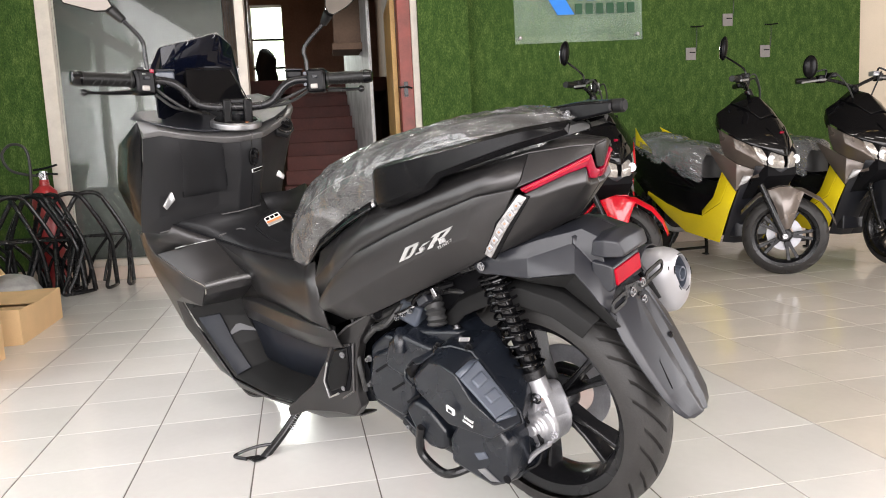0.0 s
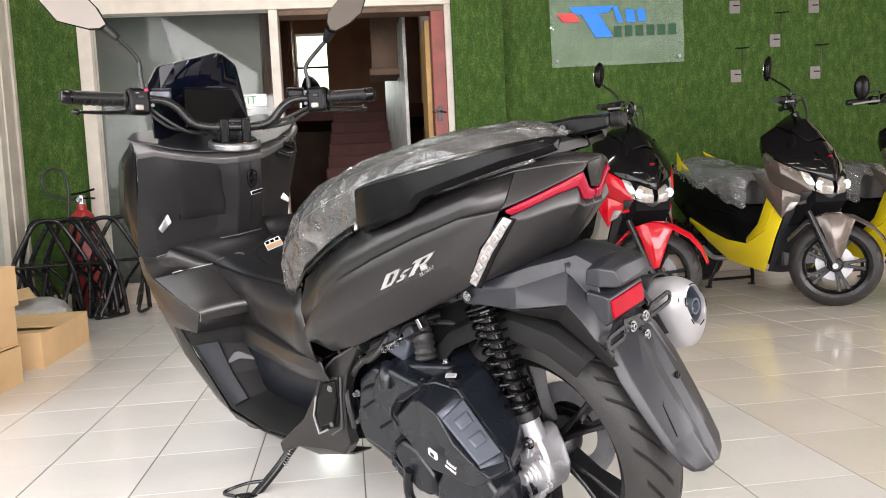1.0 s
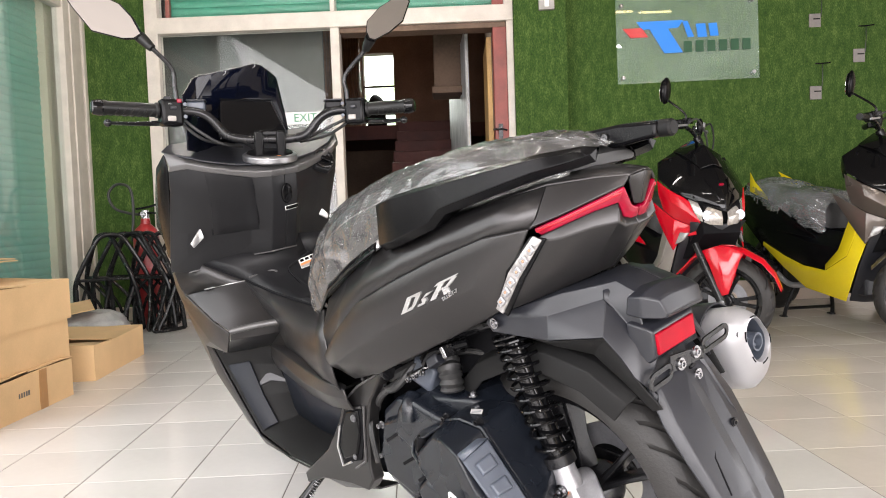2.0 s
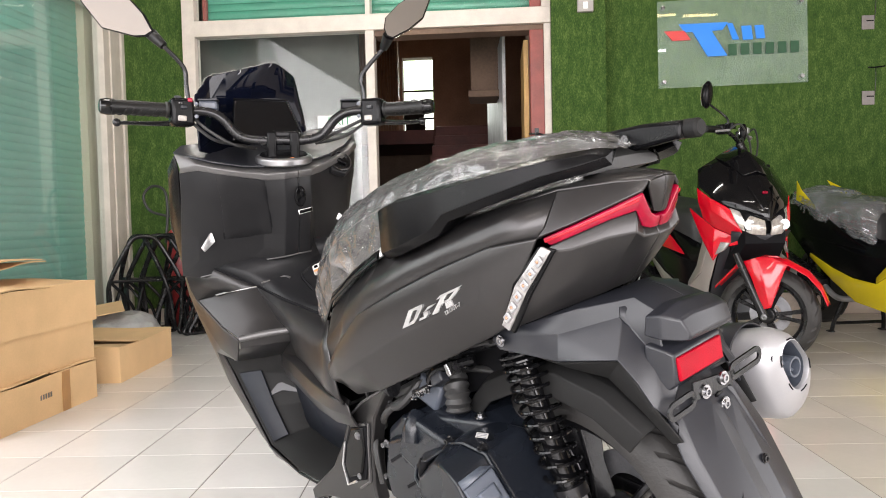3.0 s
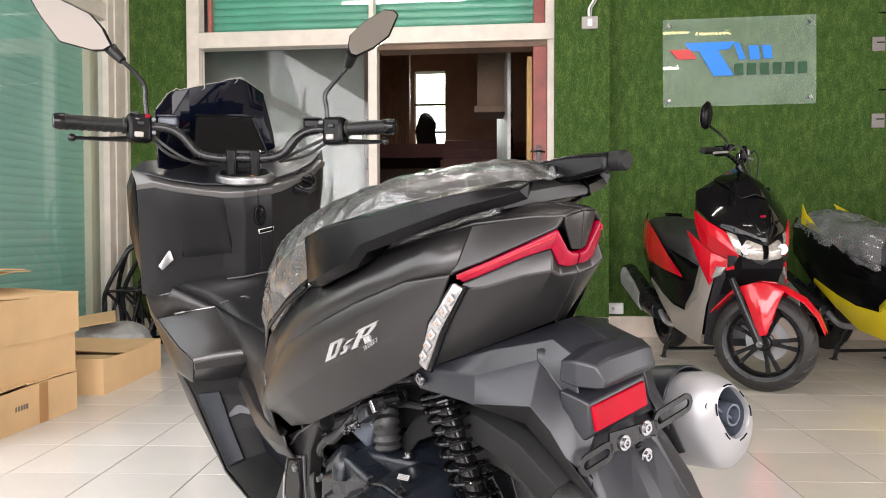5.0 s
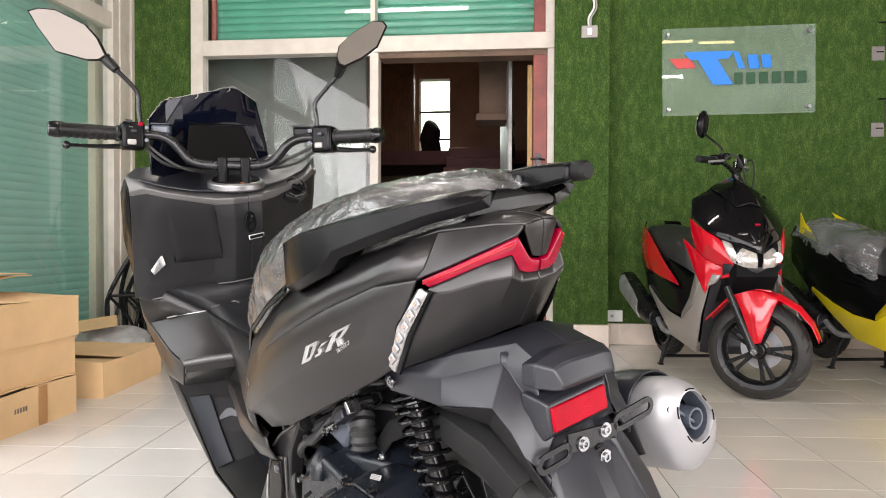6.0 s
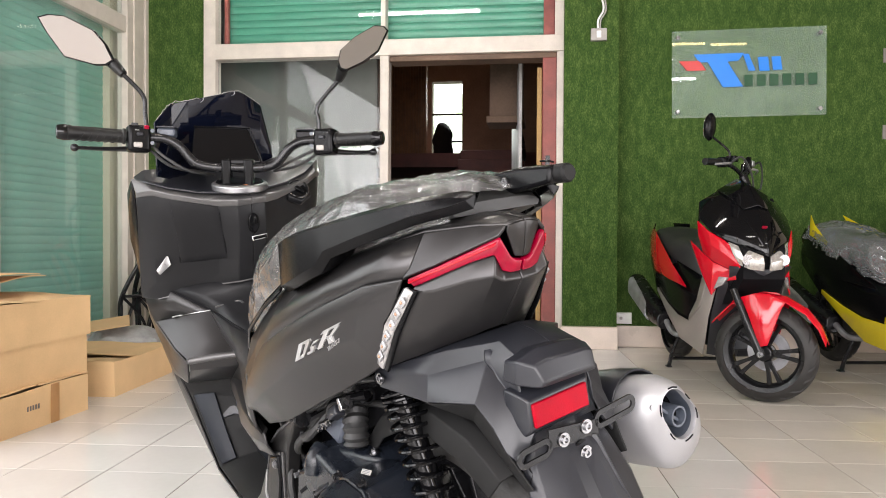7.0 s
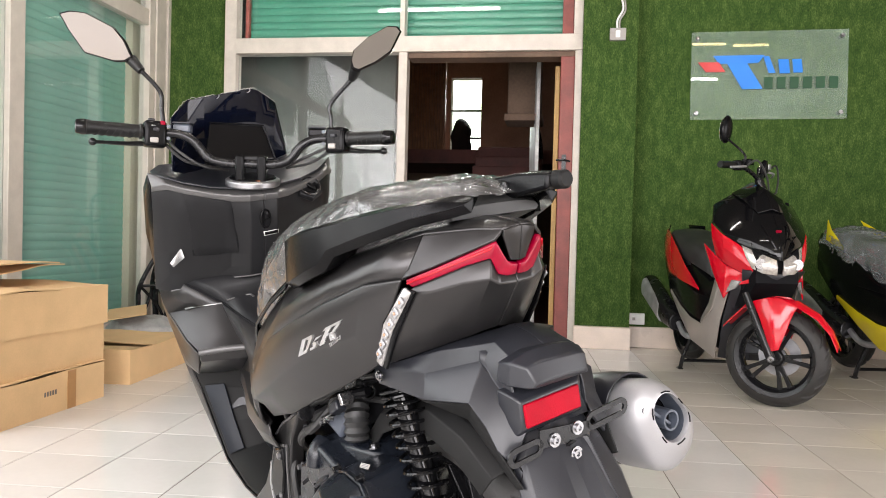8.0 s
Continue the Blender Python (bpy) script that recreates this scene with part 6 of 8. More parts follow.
for sgn in (1, -1):
    lip = [(1.204, 0.184, 0.4885), (1.165, 0.128, 0.4925), (1.132, 0.080, 0.4925)]
    # lighter than the flank, to paint the highlight on the rounded lip
    part("shoulder_lip", tube([(x - 0.001, sgn * y, z) for x, y, z in lip], 0.0085, 12, smooth=True), LIT_EDGE_GREY, bike)
trim = [[(0.806, 0.100, 0.542), (0.794, 0.122, 0.534)], [(0.740, 0.158, 0.590), (0.726, 0.174, 0.579)], [(0.660, 0.178, 0.644), (0.648, 0.192, 0.631)], [(0.560, 0.180, 0.694), (0.550, 0.193, 0.681)], [(0.474, 0.174, 0.730), (0.464, 0.189, 0.717)]]
both("seat_trim", trim, GLOSS_BLACK, TM * 0.5, solid=0.006, bevel=0.002)
# silver patch painting the glint where the seat trim ends
glint = [[(0.500, 0.1815, 0.706), (0.512, 0.1755, 0.712)], [(0.462, 0.1785, 0.722), (0.470, 0.170, 0.734)]]
both("trim_end", glint, LETTER_SILVER, solid=0.006)
neck = [[(0.806, 0.098, 0.541), (0.820, 0.070, 0.565), (0.83, 0.03, 0.580)], [(0.706, 0.168, 0.600), (0.720, 0.140, 0.625), (0.74, 0.09, 0.66)], [(0.560, 0.183, 0.665), (0.58, 0.150, 0.700), (0.60, 0.10, 0.72)], [(0.450, 0.172, 0.718), (0.46, 0.14, 0.745), (0.47, 0.09, 0.76)]]
both("seat_base_panel", neck, SATIN_BLACK, solid=0.005, bevel=0.003)
floorb = [
    [(1.372, 0.172, 0.425), (1.300, 0.120, 0.440), (1.200, 0.030, 0.425)],
    [(1.362, 0.155, 0.358), (1.300, 0.110, 0.365), (1.225, 0.030, 0.350)],
    [(1.300, 0.147, 0.265), (1.265, 0.105, 0.275), (1.215, 0.030, 0.272)],
    [(1.236, 0.142, 0.188), (1.205, 0.105, 0.205), (1.160, 0.030, 0.222)],
    [(1.060, 0.148, 0.166), (1.060, 0.105, 0.182), (1.060, 0.030, 0.205)],
    [(0.860, 0.150, 0.172), (0.860, 0.105, 0.186), (0.860, 0.030, 0.205)],
]
both("floorboard", floorb, UNDER_PLASTIC, solid=0.008, bevel=0.004, smooth=26)
for sgn in (1, -1):
    pad = []
    for r in floorb[1:4]:
        o, n = Vector(r[0]), Vector(r[1])
        pad.append([tuple(o.lerp(n, u) + Vector((-0.010, 0, 0.008))) for u in (0.06, 0.5, 0.97)])
    part("foot_rubber", sheet([[(x, sgn * y, z) for x, y, z in r] for r in pad]), FLOOR_RUBBER, bike, "ribbed foot rubber", solid=0.004, bevel=0.002)
nose = [
    [(1.262, 0.250, 0.958), (1.264, 0.248, 0.915), (1.300, 0.245, 0.850), (1.385, 0.232, 0.700), (1.402, 0.214, 0.648)],
    [(1.330, 0.250, 0.930), (1.340, 0.252, 0.890), (1.390, 0.250, 0.810), (1.450, 0.228, 0.690), (1.450, 0.205, 0.640)],
    [(1.500, 0.200, 0.900), (1.520, 0.205, 0.850), (1.560, 0.205, 0.770), (1.580, 0.175, 0.680), (1.560, 0.150, 0.630)],
    [(1.660, 0.090, 0.830), (1.700, 0.095, 0.780), (1.730, 0.095, 0.720), (1.700, 0.085, 0.660), (1.640, 0.075, 0.620)],
    [(1.700, 0.0, 0.820), (1.750, 0.0, 0.770), (1.790, 0.0, 0.710), (1.740, 0.0, 0.650), (1.660, 0.0, 0.615)],
]
both("front_cowl", shifted(nose), SATIN_BLACK, FM, solid=0.006, bevel=0.004, smooth=30)
lower = [
    [(1.402, 0.222, 0.648), (1.405, 0.216, 0.610), (1.396, 0.208, 0.577), (1.272, 0.197, 0.513), (1.206, 0.185, 0.484)],
    [(1.450, 0.212, 0.640), (1.455, 0.208, 0.590), (1.430, 0.203, 0.545), (1.330, 0.192, 0.450), (1.250, 0.182, 0.424)],
    [(1.480, 0.200, 0.635), (1.480, 0.196, 0.580), (1.460, 0.192, 0.520), (1.390, 0.184, 0.430), (1.374, 0.174, 0.422)],
    [(1.560, 0.150, 0.630), (1.560, 0.160, 0.560), (1.520, 0.160, 0.480), (1.420, 0.158, 0.330), (1.364, 0.158, 0.352)],
    [(1.600, 0.110, 0.620), (1.560, 0.120, 0.520), (1.480, 0.125, 0.400), (1.330, 0.130, 0.190), (1.240, 0.144, 0.182)],
]
both("lower_fairing", lower, GRAPHITE, solid=0.005, bevel=0.004, smooth=18)
belly = [
    [(1.364, 0.160, 0.352), (1.350, 0.150, 0.320), (1.330, 0.080, 0.300)],
    [(1.240, 0.146, 0.184), (1.235, 0.135, 0.155), (1.230, 0.060, 0.145)],
    [(1.060, 0.152, 0.162), (1.060, 0.120, 0.132), (1.060, 0.060, 0.128)],
    [(0.860, 0.154, 0.168), (0.860, 0.118, 0.128), (0.860, 0.060, 0.125)],
    [(0.720, 0.140, 0.186), (0.720, 0.112, 0.160), (0.720, 0.060, 0.150)],
]
both("belly_fairing", belly, GRAPHITE, solid=0.005, bevel=0.004)
# open V-shaped trim behind the footwell
for sgn in (1, -1):
    fin = new("fairing_fin")
    fin.parent = bike
    def fp(o, y0, y1, m, lbl="", bv=0.004):
        y0, y1 = (y0, y1) if sgn > 0 else (-y1, -y0)
        return part("fin_plate", prism(o, y0, y1, "y"), m, fin, lbl, bevel=bv)
    fp([(0.548, 0.474), (0.640, 0.432), (0.690, 0.398), (0.712, 0.384), (0.755, 0.324), (0.822, 0.251), (0.960, 0.158), (0.955, 0.132), (0.867, 0.168), (0.739, 0.188), (0.675, 0.192), (0.648, 0.222), (0.652, 0.251), (0.634, 0.342), (0.606, 0.403), (0.552, 0.462)], 0.138, 0.168, GRAPHITE)
    fp([(0.706, 0.374), (0.640, 0.389), (0.648, 0.326), (0.676, 0.262), (0.748, 0.236), (0.762, 0.276), (0.738, 0.325)], 0.164, 0.1705, DARK_CAVITY, bv=0.001)
    fp([(0.698, 0.366), (0.652, 0.378), (0.656, 0.326), (0.684, 0.272), (0.742, 0.248), (0.750, 0.278), (0.728, 0.322)], 0.166, 0.1755, SATIN_BLACK, "black inset cover")
    fp([(0.706, 0.374), (0.640, 0.389), (0.636, 0.384), (0.700, 0.368)], 0.166, 0.174, GRAPHITE, bv=0.001)
    edge = [(0.740, 0.325), (0.766, 0.272), (0.757, 0.229), (0.719, 0.247)]
    part("fin_edge", tube([(x, sgn * 0.171, z) for x, z in edge], 0.003, 6, smooth=False), LETTER_SILVER, fin)
    part("fin_edge", tube([(x, sgn * 0.171, z) for x, z in ((0.704, 0.237), (0.658, 0.264), (0.640, 0.345), (0.628, 0.390))], 0.0026, 6, smooth=False), LIT_EDGE_GREY, fin)
    part("fin_edge", tube([(x, sgn * 0.1695, z) for x, z in ((0.560, 0.468), (0.640, 0.430), (0.690, 0.397))], 0.0026, 6, smooth=False), LIT_EDGE_GREY, fin)
    part("screw", bolt((0.668, sgn * 0.1755, 0.358), "y" if sgn > 0 else "-y", 0.006, 0.005, 0.008), BAR_METAL, fin)
    part("screw", bolt((0.690, sgn * 0.1755, 0.268), "y" if sgn > 0 else "-y", 0.004, 0.004, 0.006), BAR_METAL, fin)

# ---- windscreen ----
SMOKE = mat("smoked_windscreen", (0.0025, 0.0035, 0.009), 0.05, var=0.2, scale=8, rough_var=0.02, spec=0.32)
wtop = [(1.262, 0.160, 1.096), (1.296, 0.104, 1.145), (1.290, 0.060, 1.150), (1.283, -0.020, 1.160), (1.280, -0.064, 1.167), (1.300, -0.095, 1.163), (1.338, -0.152, 1.134), (1.372, -0.178, 1.018)]
wlow = [(1.255, 0.176, 0.960), (1.310, 0.125, 0.950), (1.350, 0.070, 0.950), (1.378, 0.010, 0.950), (1.380, -0.030, 0.950), (1.385, -0.080, 0.950), (1.390, -0.140, 0.950), (1.380, -0.182, 0.950)]
mid = [tuple(a * 0.62 + b * 0.38 + c for a, b, c in zip(p, q, (k, 0, 0))) for p, q, k in zip(wtop, wlow, (0.0, 0.0, 0.006, 0.012, 0.028, 0.014, 0.0, 0.0))]
part("windscreen", sheet([wlow, mid, wtop]), SMOKE, bike, "dark smoked windscreen with torn film edge", solid=0.004, bevel=0.001, smooth=8)
edge = bmesh.new()
random.seed(7)
line = curve_points(wtop[:-1], 10)
tube([p + Vector((random.uniform(-0.0015, 0.0015), 0, random.uniform(-0.002, 0.0035))) for p in line], 0.0008, 5, smooth=False, bm=edge)
part("film_edge", edge, GREY_PLASTIC, bike, "ragged edge of the protective film")
for k in range(3):
    p = line[10 + k * 15]
    part("film_shred", tube([p, p + Vector((-0.003, 0.004 - 0.0015 * k, -0.007)), p + Vector((-0.002, 0.010, -0.012))], [0.0010, 0.0009, 0.0004], 5), POLY_BAG, bike)
disp = part("instrument", loft([[(1.222, 0.098, 0.975), (1.222, -0.090, 0.968), (1.262, -0.082, 1.062), (1.258, 0.062, 1.078)], [(1.245, 0.098, 0.965), (1.245, -0.090, 0.958), (1.285, -0.082, 1.050), (1.280, 0.062, 1.066)]]), GLOSS_BLACK, bike, "glossy black instrument panel", bevel=0.004)
part("instrument_rim", tube([(1.258, 0.064, 1.079), (1.262, -0.084, 1.063), (1.222, -0.092, 0.968)], 0.0022, 6, smooth=False), SATIN_BLACK, disp)

# ---- handlebar, turned to the right ----
BC = Vector((-0.1315, 2.2015, 0.0))
BU, BN = Vector((0.9755, 0.2195, 0)), Vector((-0.2195, 0.9755, 0))


def st(u, n, z):
    """A place on the steered bars: along the bar, ahead of the grips, height."""
    return INV @ (BC + BU * u + BN * n + Vector((0, 0, z)))


bars_ob = new("handlebar")
bars_ob.parent = bike
half_bar = [(0.0, 0.111, 0.944), (0.05, 0.111, 0.944), (0.095, 0.108, 0.956), (0.130, 0.102, 0.995), (0.165, 0.098, 1.012), (0.22, 0.084, 1.013), (0.335, 0.029, 1.013)]
part("bar_tube", tube([st(-u, n, z) for u, n, z in half_bar[::-1]] + [st(u + 0.012, n, z) for u, n, z in half_bar[1:]], 0.0115, 14, 5), BLACK_METAL, bars_ob, "black tapered handlebar tube")
for u in (-0.015, 0.040):
    part("clamp", moved(box((0.024, 0.034, 0.070), (0, 0, 0)), INV @ Matrix.Translation(BC + BU * u + BN * 0.112 + Vector((0, 0, 0.931))) @ pose(0, 0, 0, 8, 0, 12.7)), SATIN_BLACK, bars_ob, bevel=0.006, segs=3)
part("clamp_bridge", moved(box((0.06, 0.02, 0.014), (0, 0, 0)), INV @ Matrix.Translation(BC + BU * 0.012 + BN * 0.112 + Vector((0, 0, 0.958))) @ pose(0, 0, 0, 0, 0, 12.7)), SATIN_BLACK, bars_ob, bevel=0.004)
plate_m = INV @ Matrix.Translation(BC + BU * 0.010 + BN * 0.150 + Vector((0, 0, 0.902))) @ pose(0, 0, 0, 14, 0, 12.7)
part("steering_plate", moved(lathe([(0.0, -0.012), (0.062, -0.012), (0.070, -0.008), (0.070, 0.006), (0.064, 0.010), (0.0, 0.010)], "z", sides=40), plate_m), BAR_METAL, bars_ob, "satin aluminium steering plate", bevel=0.002)
part("plate_top", moved(lathe([(0.0, 0.010), (0.060, 0.010), (0.056, 0.014), (0.0, 0.014)], "z", sides=36), plate_m), SATIN_BLACK, bars_ob)
part("plate_sticker", moved(box((0.016, 0.006, 0.001), (0.02, -0.052, 0.0115)), plate_m), LABEL_ORANGE, bars_ob)


def along(u0, n0, z0, u1, n1, z1, prof, sides=20, m=None):
    """A turned piece between two places of the bars."""
    a, b = st(u0, n0, z0), st(u1, n1, z1)
    d = (b - a).normalized()
    q = Vector((0, 0, 1)).rotation_difference(d).to_matrix().to_4x4()
    L = (b - a).length
    return moved(lathe([(r, f * L) for r, f in prof], "z", sides=sides), Matrix.Translation(a) @ q)


for sgn, du in ((-1, 0.0), (1, 0.012)):
    reach = 0.364 if sgn < 0 else 0.342
    g0, g1 = (sgn * 0.250 + du, 0.070, 1.013), (sgn * reach + du, 0.070 - 0.485 * (reach - 0.25), 1.013)
    gp = [(0.0, 0.0), (0.0195, 0.0), (0.0195, 0.04), (0.0165, 0.06), (0.0165, 0.20), (0.0172, 0.5), (0.0165, 0.92), (0.0185, 0.95), (0.0185, 1.0), (0.0, 1.0)]
    ga, gb = st(*g0), st(*g1)
    gd = (gb - ga).normalized()
    gs = gd.cross(Vector((0, 0, 1))).normalized()
    gu = gs.cross(gd)
    for k in range(6):
        c0 = ga.lerp(gb, 0.16 + 0.125 * k)
        ring = [c0 + gd * 0.016 * q / 5 + (gs * math.cos(3.9 + q * 0.35) + gu * math.sin(3.9 + q * 0.35)) * 0.0172 for q in range(-2, 7)]
        part("grip_rib", tube(ring, 0.0013, 6, smooth=False), GRIP_RUBBER, bars_ob)
    part("grip", along(*g0, *g1, gp), GRIP_RUBBER, bars_ob, "black patterned rubber grip")
    part("bar_end", along(*g1, sgn * (reach + 0.022) + du, g1[1] - 0.010, 1.013, [(0.0, 0.0), (0.0185, 0.0), (0.0195, 0.3), (0.0165, 0.9), (0.012, 1.0), (0.0, 1.0)]), GLOSS_BLACK, bars_ob, "black bar end weight")
    sw = part("switch_housing", moved(box((0.054, 0.042, 0.066), (0, 0, 0)), INV @ Matrix.Translation(BC + BU * (sgn * 0.222 + du) + BN * 0.080 + Vector((0, 0, 1.008))) @ pose(0, 0, 0, 0, 0, 12.7 + sgn * -26)), SATIN_BLACK, bars_ob, "black switch housing", bevel=0.009, segs=3)
    face = INV @ Matrix.Translation(BC + BU * (sgn * 0.222 + du) + BN * 0.080 + Vector((0, 0, 1.008))) @ pose(0, 0, 0, 0, 0, 12.7 + sgn * -26)
    part("switch", moved(box((0.014, 0.010, 0.008), (0.0, -0.022, 0.010)), face), BLACK_PLASTIC, sw, bevel=0.002)
    part("switch", moved(box((0.020, 0.010, 0.013), (-0.004, -0.021, -0.016)), face), GREY_PLASTIC, sw, bevel=0.003)
    if sgn < 0:
        part("kill_button", moved(box((0.012, 0.012, 0.010), (0.016, -0.016, 0.028)), face), RED_LENS, sw, bevel=0.002)
        part("horn_button", moved(box((0.016, 0.010, 0.008), (-0.010, -0.010, 0.034)), face), BLACK_PLASTIC, sw, bevel=0.002)
        part("switch_mark", moved(box((0.010, 0.001, 0.003), (-0.006, -0.0205, 0.020)), face), LABEL_WHITE, sw)
    part("lever", tube([st(sgn * 0.200 + du, 0.112, 0.998), st(sgn * 0.245 + du, 0.125, 0.990), st(sgn * 0.300 + du, 0.100, 0.985), st(sgn * (reach - 0.004) + du, 0.054, 0.982)], [0.010, 0.011, 0.008, 0.006], 10, flat=0.7), BLACK_METAL, bars_ob, "black brake lever")
    tip = bmesh.new()
    bmesh.ops.create_uvsphere(tip, u_segments=14, v_segments=10, radius=0.0095, matrix=Matrix.Translation(st(sgn * (reach - 0.002) + du, 0.052, 0.982)))
    part("lever_tip", tip, BLACK_METAL, bars_ob)
    res = part("master_cylinder", moved(box((0.044, 0.030, 0.022), (0, 0, 0)), INV @ Matrix.Translation(BC + BU * (sgn * 0.165 + du) + BN * 0.125 + Vector((0, 0, 1.030))) @ pose(0, 0, 0, 0, 0, 12.7)), ENGINE_GREY if sgn < 0 else SATIN_BLACK, bars_ob, "small brake fluid reservoir", bevel=0.005)
    part("reservoir_lid", moved(box((0.047, 0.033, 0.005), (0, 0, 0.0135)), INV @ Matrix.Translation(BC + BU * (sgn * 0.165 + du) + BN * 0.125 + Vector((0, 0, 1.030))) @ pose(0, 0, 0, 0, 0, 12.7)), BLACK_PLASTIC, res, bevel=0.002)
    for dz in (0.015, -0.015):
        part("clamp_bolt", moved(lathe([(0.0, 0.0), (0.0045, 0.0), (0.0045, -0.006), (0.0, -0.006)], "y", sides=12), INV @ Matrix.Translation(BC + BU * (sgn * 0.186 + du) + BN * 0.076 + Vector((0, 0, 1.013 + dz))) @ pose(0, 0, 0, 0, 0, 12.7)), ENGINE_GREY, bars_ob)
    # mirror: boot, stem, shell and glass
    mr = new("rear_view_mirror")
    mr.parent = bars_ob
    sx = sgn
    if sx < 0:
        foot, elbow, boot = INV @ Vector((-0.356, 2.255, 1.030)), INV @ Vector((-0.364, 2.250, 1.118)), INV @ Vector((-0.398, 2.220, 1.164))
        corners = [(-0.588, 1.296), (-0.566, 1.304), (-0.530, 1.302), (-0.464, 1.269), (-0.436, 1.236), (-0.416, 1.195), (-0.430, 1.184), (-0.455, 1.182), (-0.524, 1.200), (-0.566, 1.258)]
        depth, slant, neck_p = 2.19, 0.30, (-0.425, 1.192)
    else:
        foot, elbow, boot = INV @ Vector((0.052, 2.362, 1.030)), INV @ Vector((0.049, 2.360, 1.106)), INV @ Vector((0.106, 2.352, 1.168))
        corners = [(0.190, 1.312), (0.214, 1.312), (0.224, 1.300), (0.206, 1.240), (0.172, 1.206), (0.134, 1.182), (0.121, 1.186), (0.113, 1.206), (0.115, 1.236), (0.145, 1.276)]
        depth, slant, neck_p = 2.35, 0.30, (0.122, 1.190)
    part("stem", tube([foot, foot.lerp(elbow, 0.5), elbow, boot], 0.0055, 10, 5), BLACK_METAL, mr)
    cx = sum(p[0] for p in corners) / len(corners)
    cz = sum(p[1] for p in corners) / len(corners)

    def mp(a, b, k, back):
        x, z = cx + (a - cx) * k, cz + (b - cz) * k
        return INV @ Vector((x, depth + slant * (x - cx) + (0.10 if sgn < 0 else 0.44) * (z - cz) + back, z))
    shell = loft([[mp(a, b, 0.45, 0.040) for a, b in corners], [mp(a, b, 0.86, 0.026) for a, b in corners], [mp(a, b, 1.0, 0.006) for a, b in corners], [mp(a, b, 1.0, -0.003) for a, b in corners], [mp(a, b, 0.95, -0.0015) for a, b in corners]])
    part("shell", shell, SATIN_BLACK, mr, "black mirror shell", bevel=0.002)
    part("mirror_glass", loft([[mp(a, b, 0.95, -0.0012) for a, b in corners], [mp(a, b, 0.95, -0.0035) for a, b in corners]]), MIRROR, mr, "mirror glass", smooth=20)
    endp = mp(*neck_p, 0.97, 0.014)
    part("boot", tube([boot, boot.lerp(endp, 0.5), endp], [0.010, 0.013, 0.015], 12), GRIP_RUBBER, mr, "ribbed rubber boot")
for pts in ([(-0.195, 0.095, 0.995), (-0.160, 0.090, 0.965), (-0.11, 0.11, 0.935), (-0.06, 0.17, 0.930)], [(-0.200, 0.100, 0.985), (-0.150, 0.11, 0.945), (-0.08, 0.16, 0.935)],
            [(0.205, 0.095, 0.990), (0.150, 0.105, 0.965), (0.10, 0.16, 0.945)], [(0.215, 0.10, 0.985), (0.16, 0.14, 0.955), (0.09, 0.20, 0.945)]):
    part("cable", tube([st(*p) for p in pts], 0.004, 8), HOSE_RUBBER, bars_ob)

# ---- front wheel, fork and mudguard, steered with the bars ----
fork = new("front_fork")
fork.parent = bike
wheel(fork, (1.450, -0.07, 0.240), 0.232, 0.056, 0.170, 5, 30, 1.2, name="front_wheel", turn=-38)
for sgn in (1, -1):
    a = Vector((1.450 + 0.085 * sgn * 0.60, -0.07 + 0.085 * sgn * 0.8, 0.245))
    part("fork_leg", tube([a, a + Vector((-0.08, 0, 0.165)), a + Vector((-0.155, 0, 0.32))], 0.022, 12), BLACK_METAL, fork)
fg = []
for ang in (20, 50, 80, 110, 140, 165):
    r = 0.258
    c, s = math.cos(radians(ang)), math.sin(radians(ang))
    fg.append([(1.450 + r * c * 0.8 + 0.07 * 0.60 * k, -0.07 + 0.07 * k * 0.8 - r * c * 0.60, 0.245 + r * s - abs(k) * 0.02) for k in (1, 0.6, 0, -0.6, -1)])
part("front_mudguard", sheet(fg), BLACK_PLASTIC, fork, solid=0.004, bevel=0.003)
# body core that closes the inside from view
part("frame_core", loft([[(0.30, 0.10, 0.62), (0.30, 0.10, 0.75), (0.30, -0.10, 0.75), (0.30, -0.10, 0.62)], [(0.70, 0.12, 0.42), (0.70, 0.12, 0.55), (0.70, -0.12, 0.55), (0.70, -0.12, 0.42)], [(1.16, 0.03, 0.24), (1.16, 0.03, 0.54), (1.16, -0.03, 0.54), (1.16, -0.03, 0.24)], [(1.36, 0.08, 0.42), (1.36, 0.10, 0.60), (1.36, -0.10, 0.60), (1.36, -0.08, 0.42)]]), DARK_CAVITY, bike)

# ---- badges: plain slanted shapes for the mark, lettering for the type ----
def flank_at(x, z):
    cols = [(r[1][0], r) for r in flank][::-1]
    return float(np.interp(x, [c[0] for c in cols], [float(np.interp(z, [p[2] for p in r], [p[1] for p in r])) for _, r in cols]))


def on_flank(outline, rise=0.0075):
    f = [Vector((x, flank_at(x, z) + rise, z)) for x, z in outline]
    return loft([[p - Vector((0, rise + 0.002, 0)) for p in f], f])


B0 = Vector((0.387, 0.613))
BX, BY = Vector((-0.108, 0.039)), Vector((-0.003, 0.031))


def glyph(pts):
    """Emblem units: 0..1 along the mark, 0..1 over its height."""
    return [tuple(B0 + BX * a + BY * b + Vector((-0.020, 0.0)) * b) for a, b in pts]


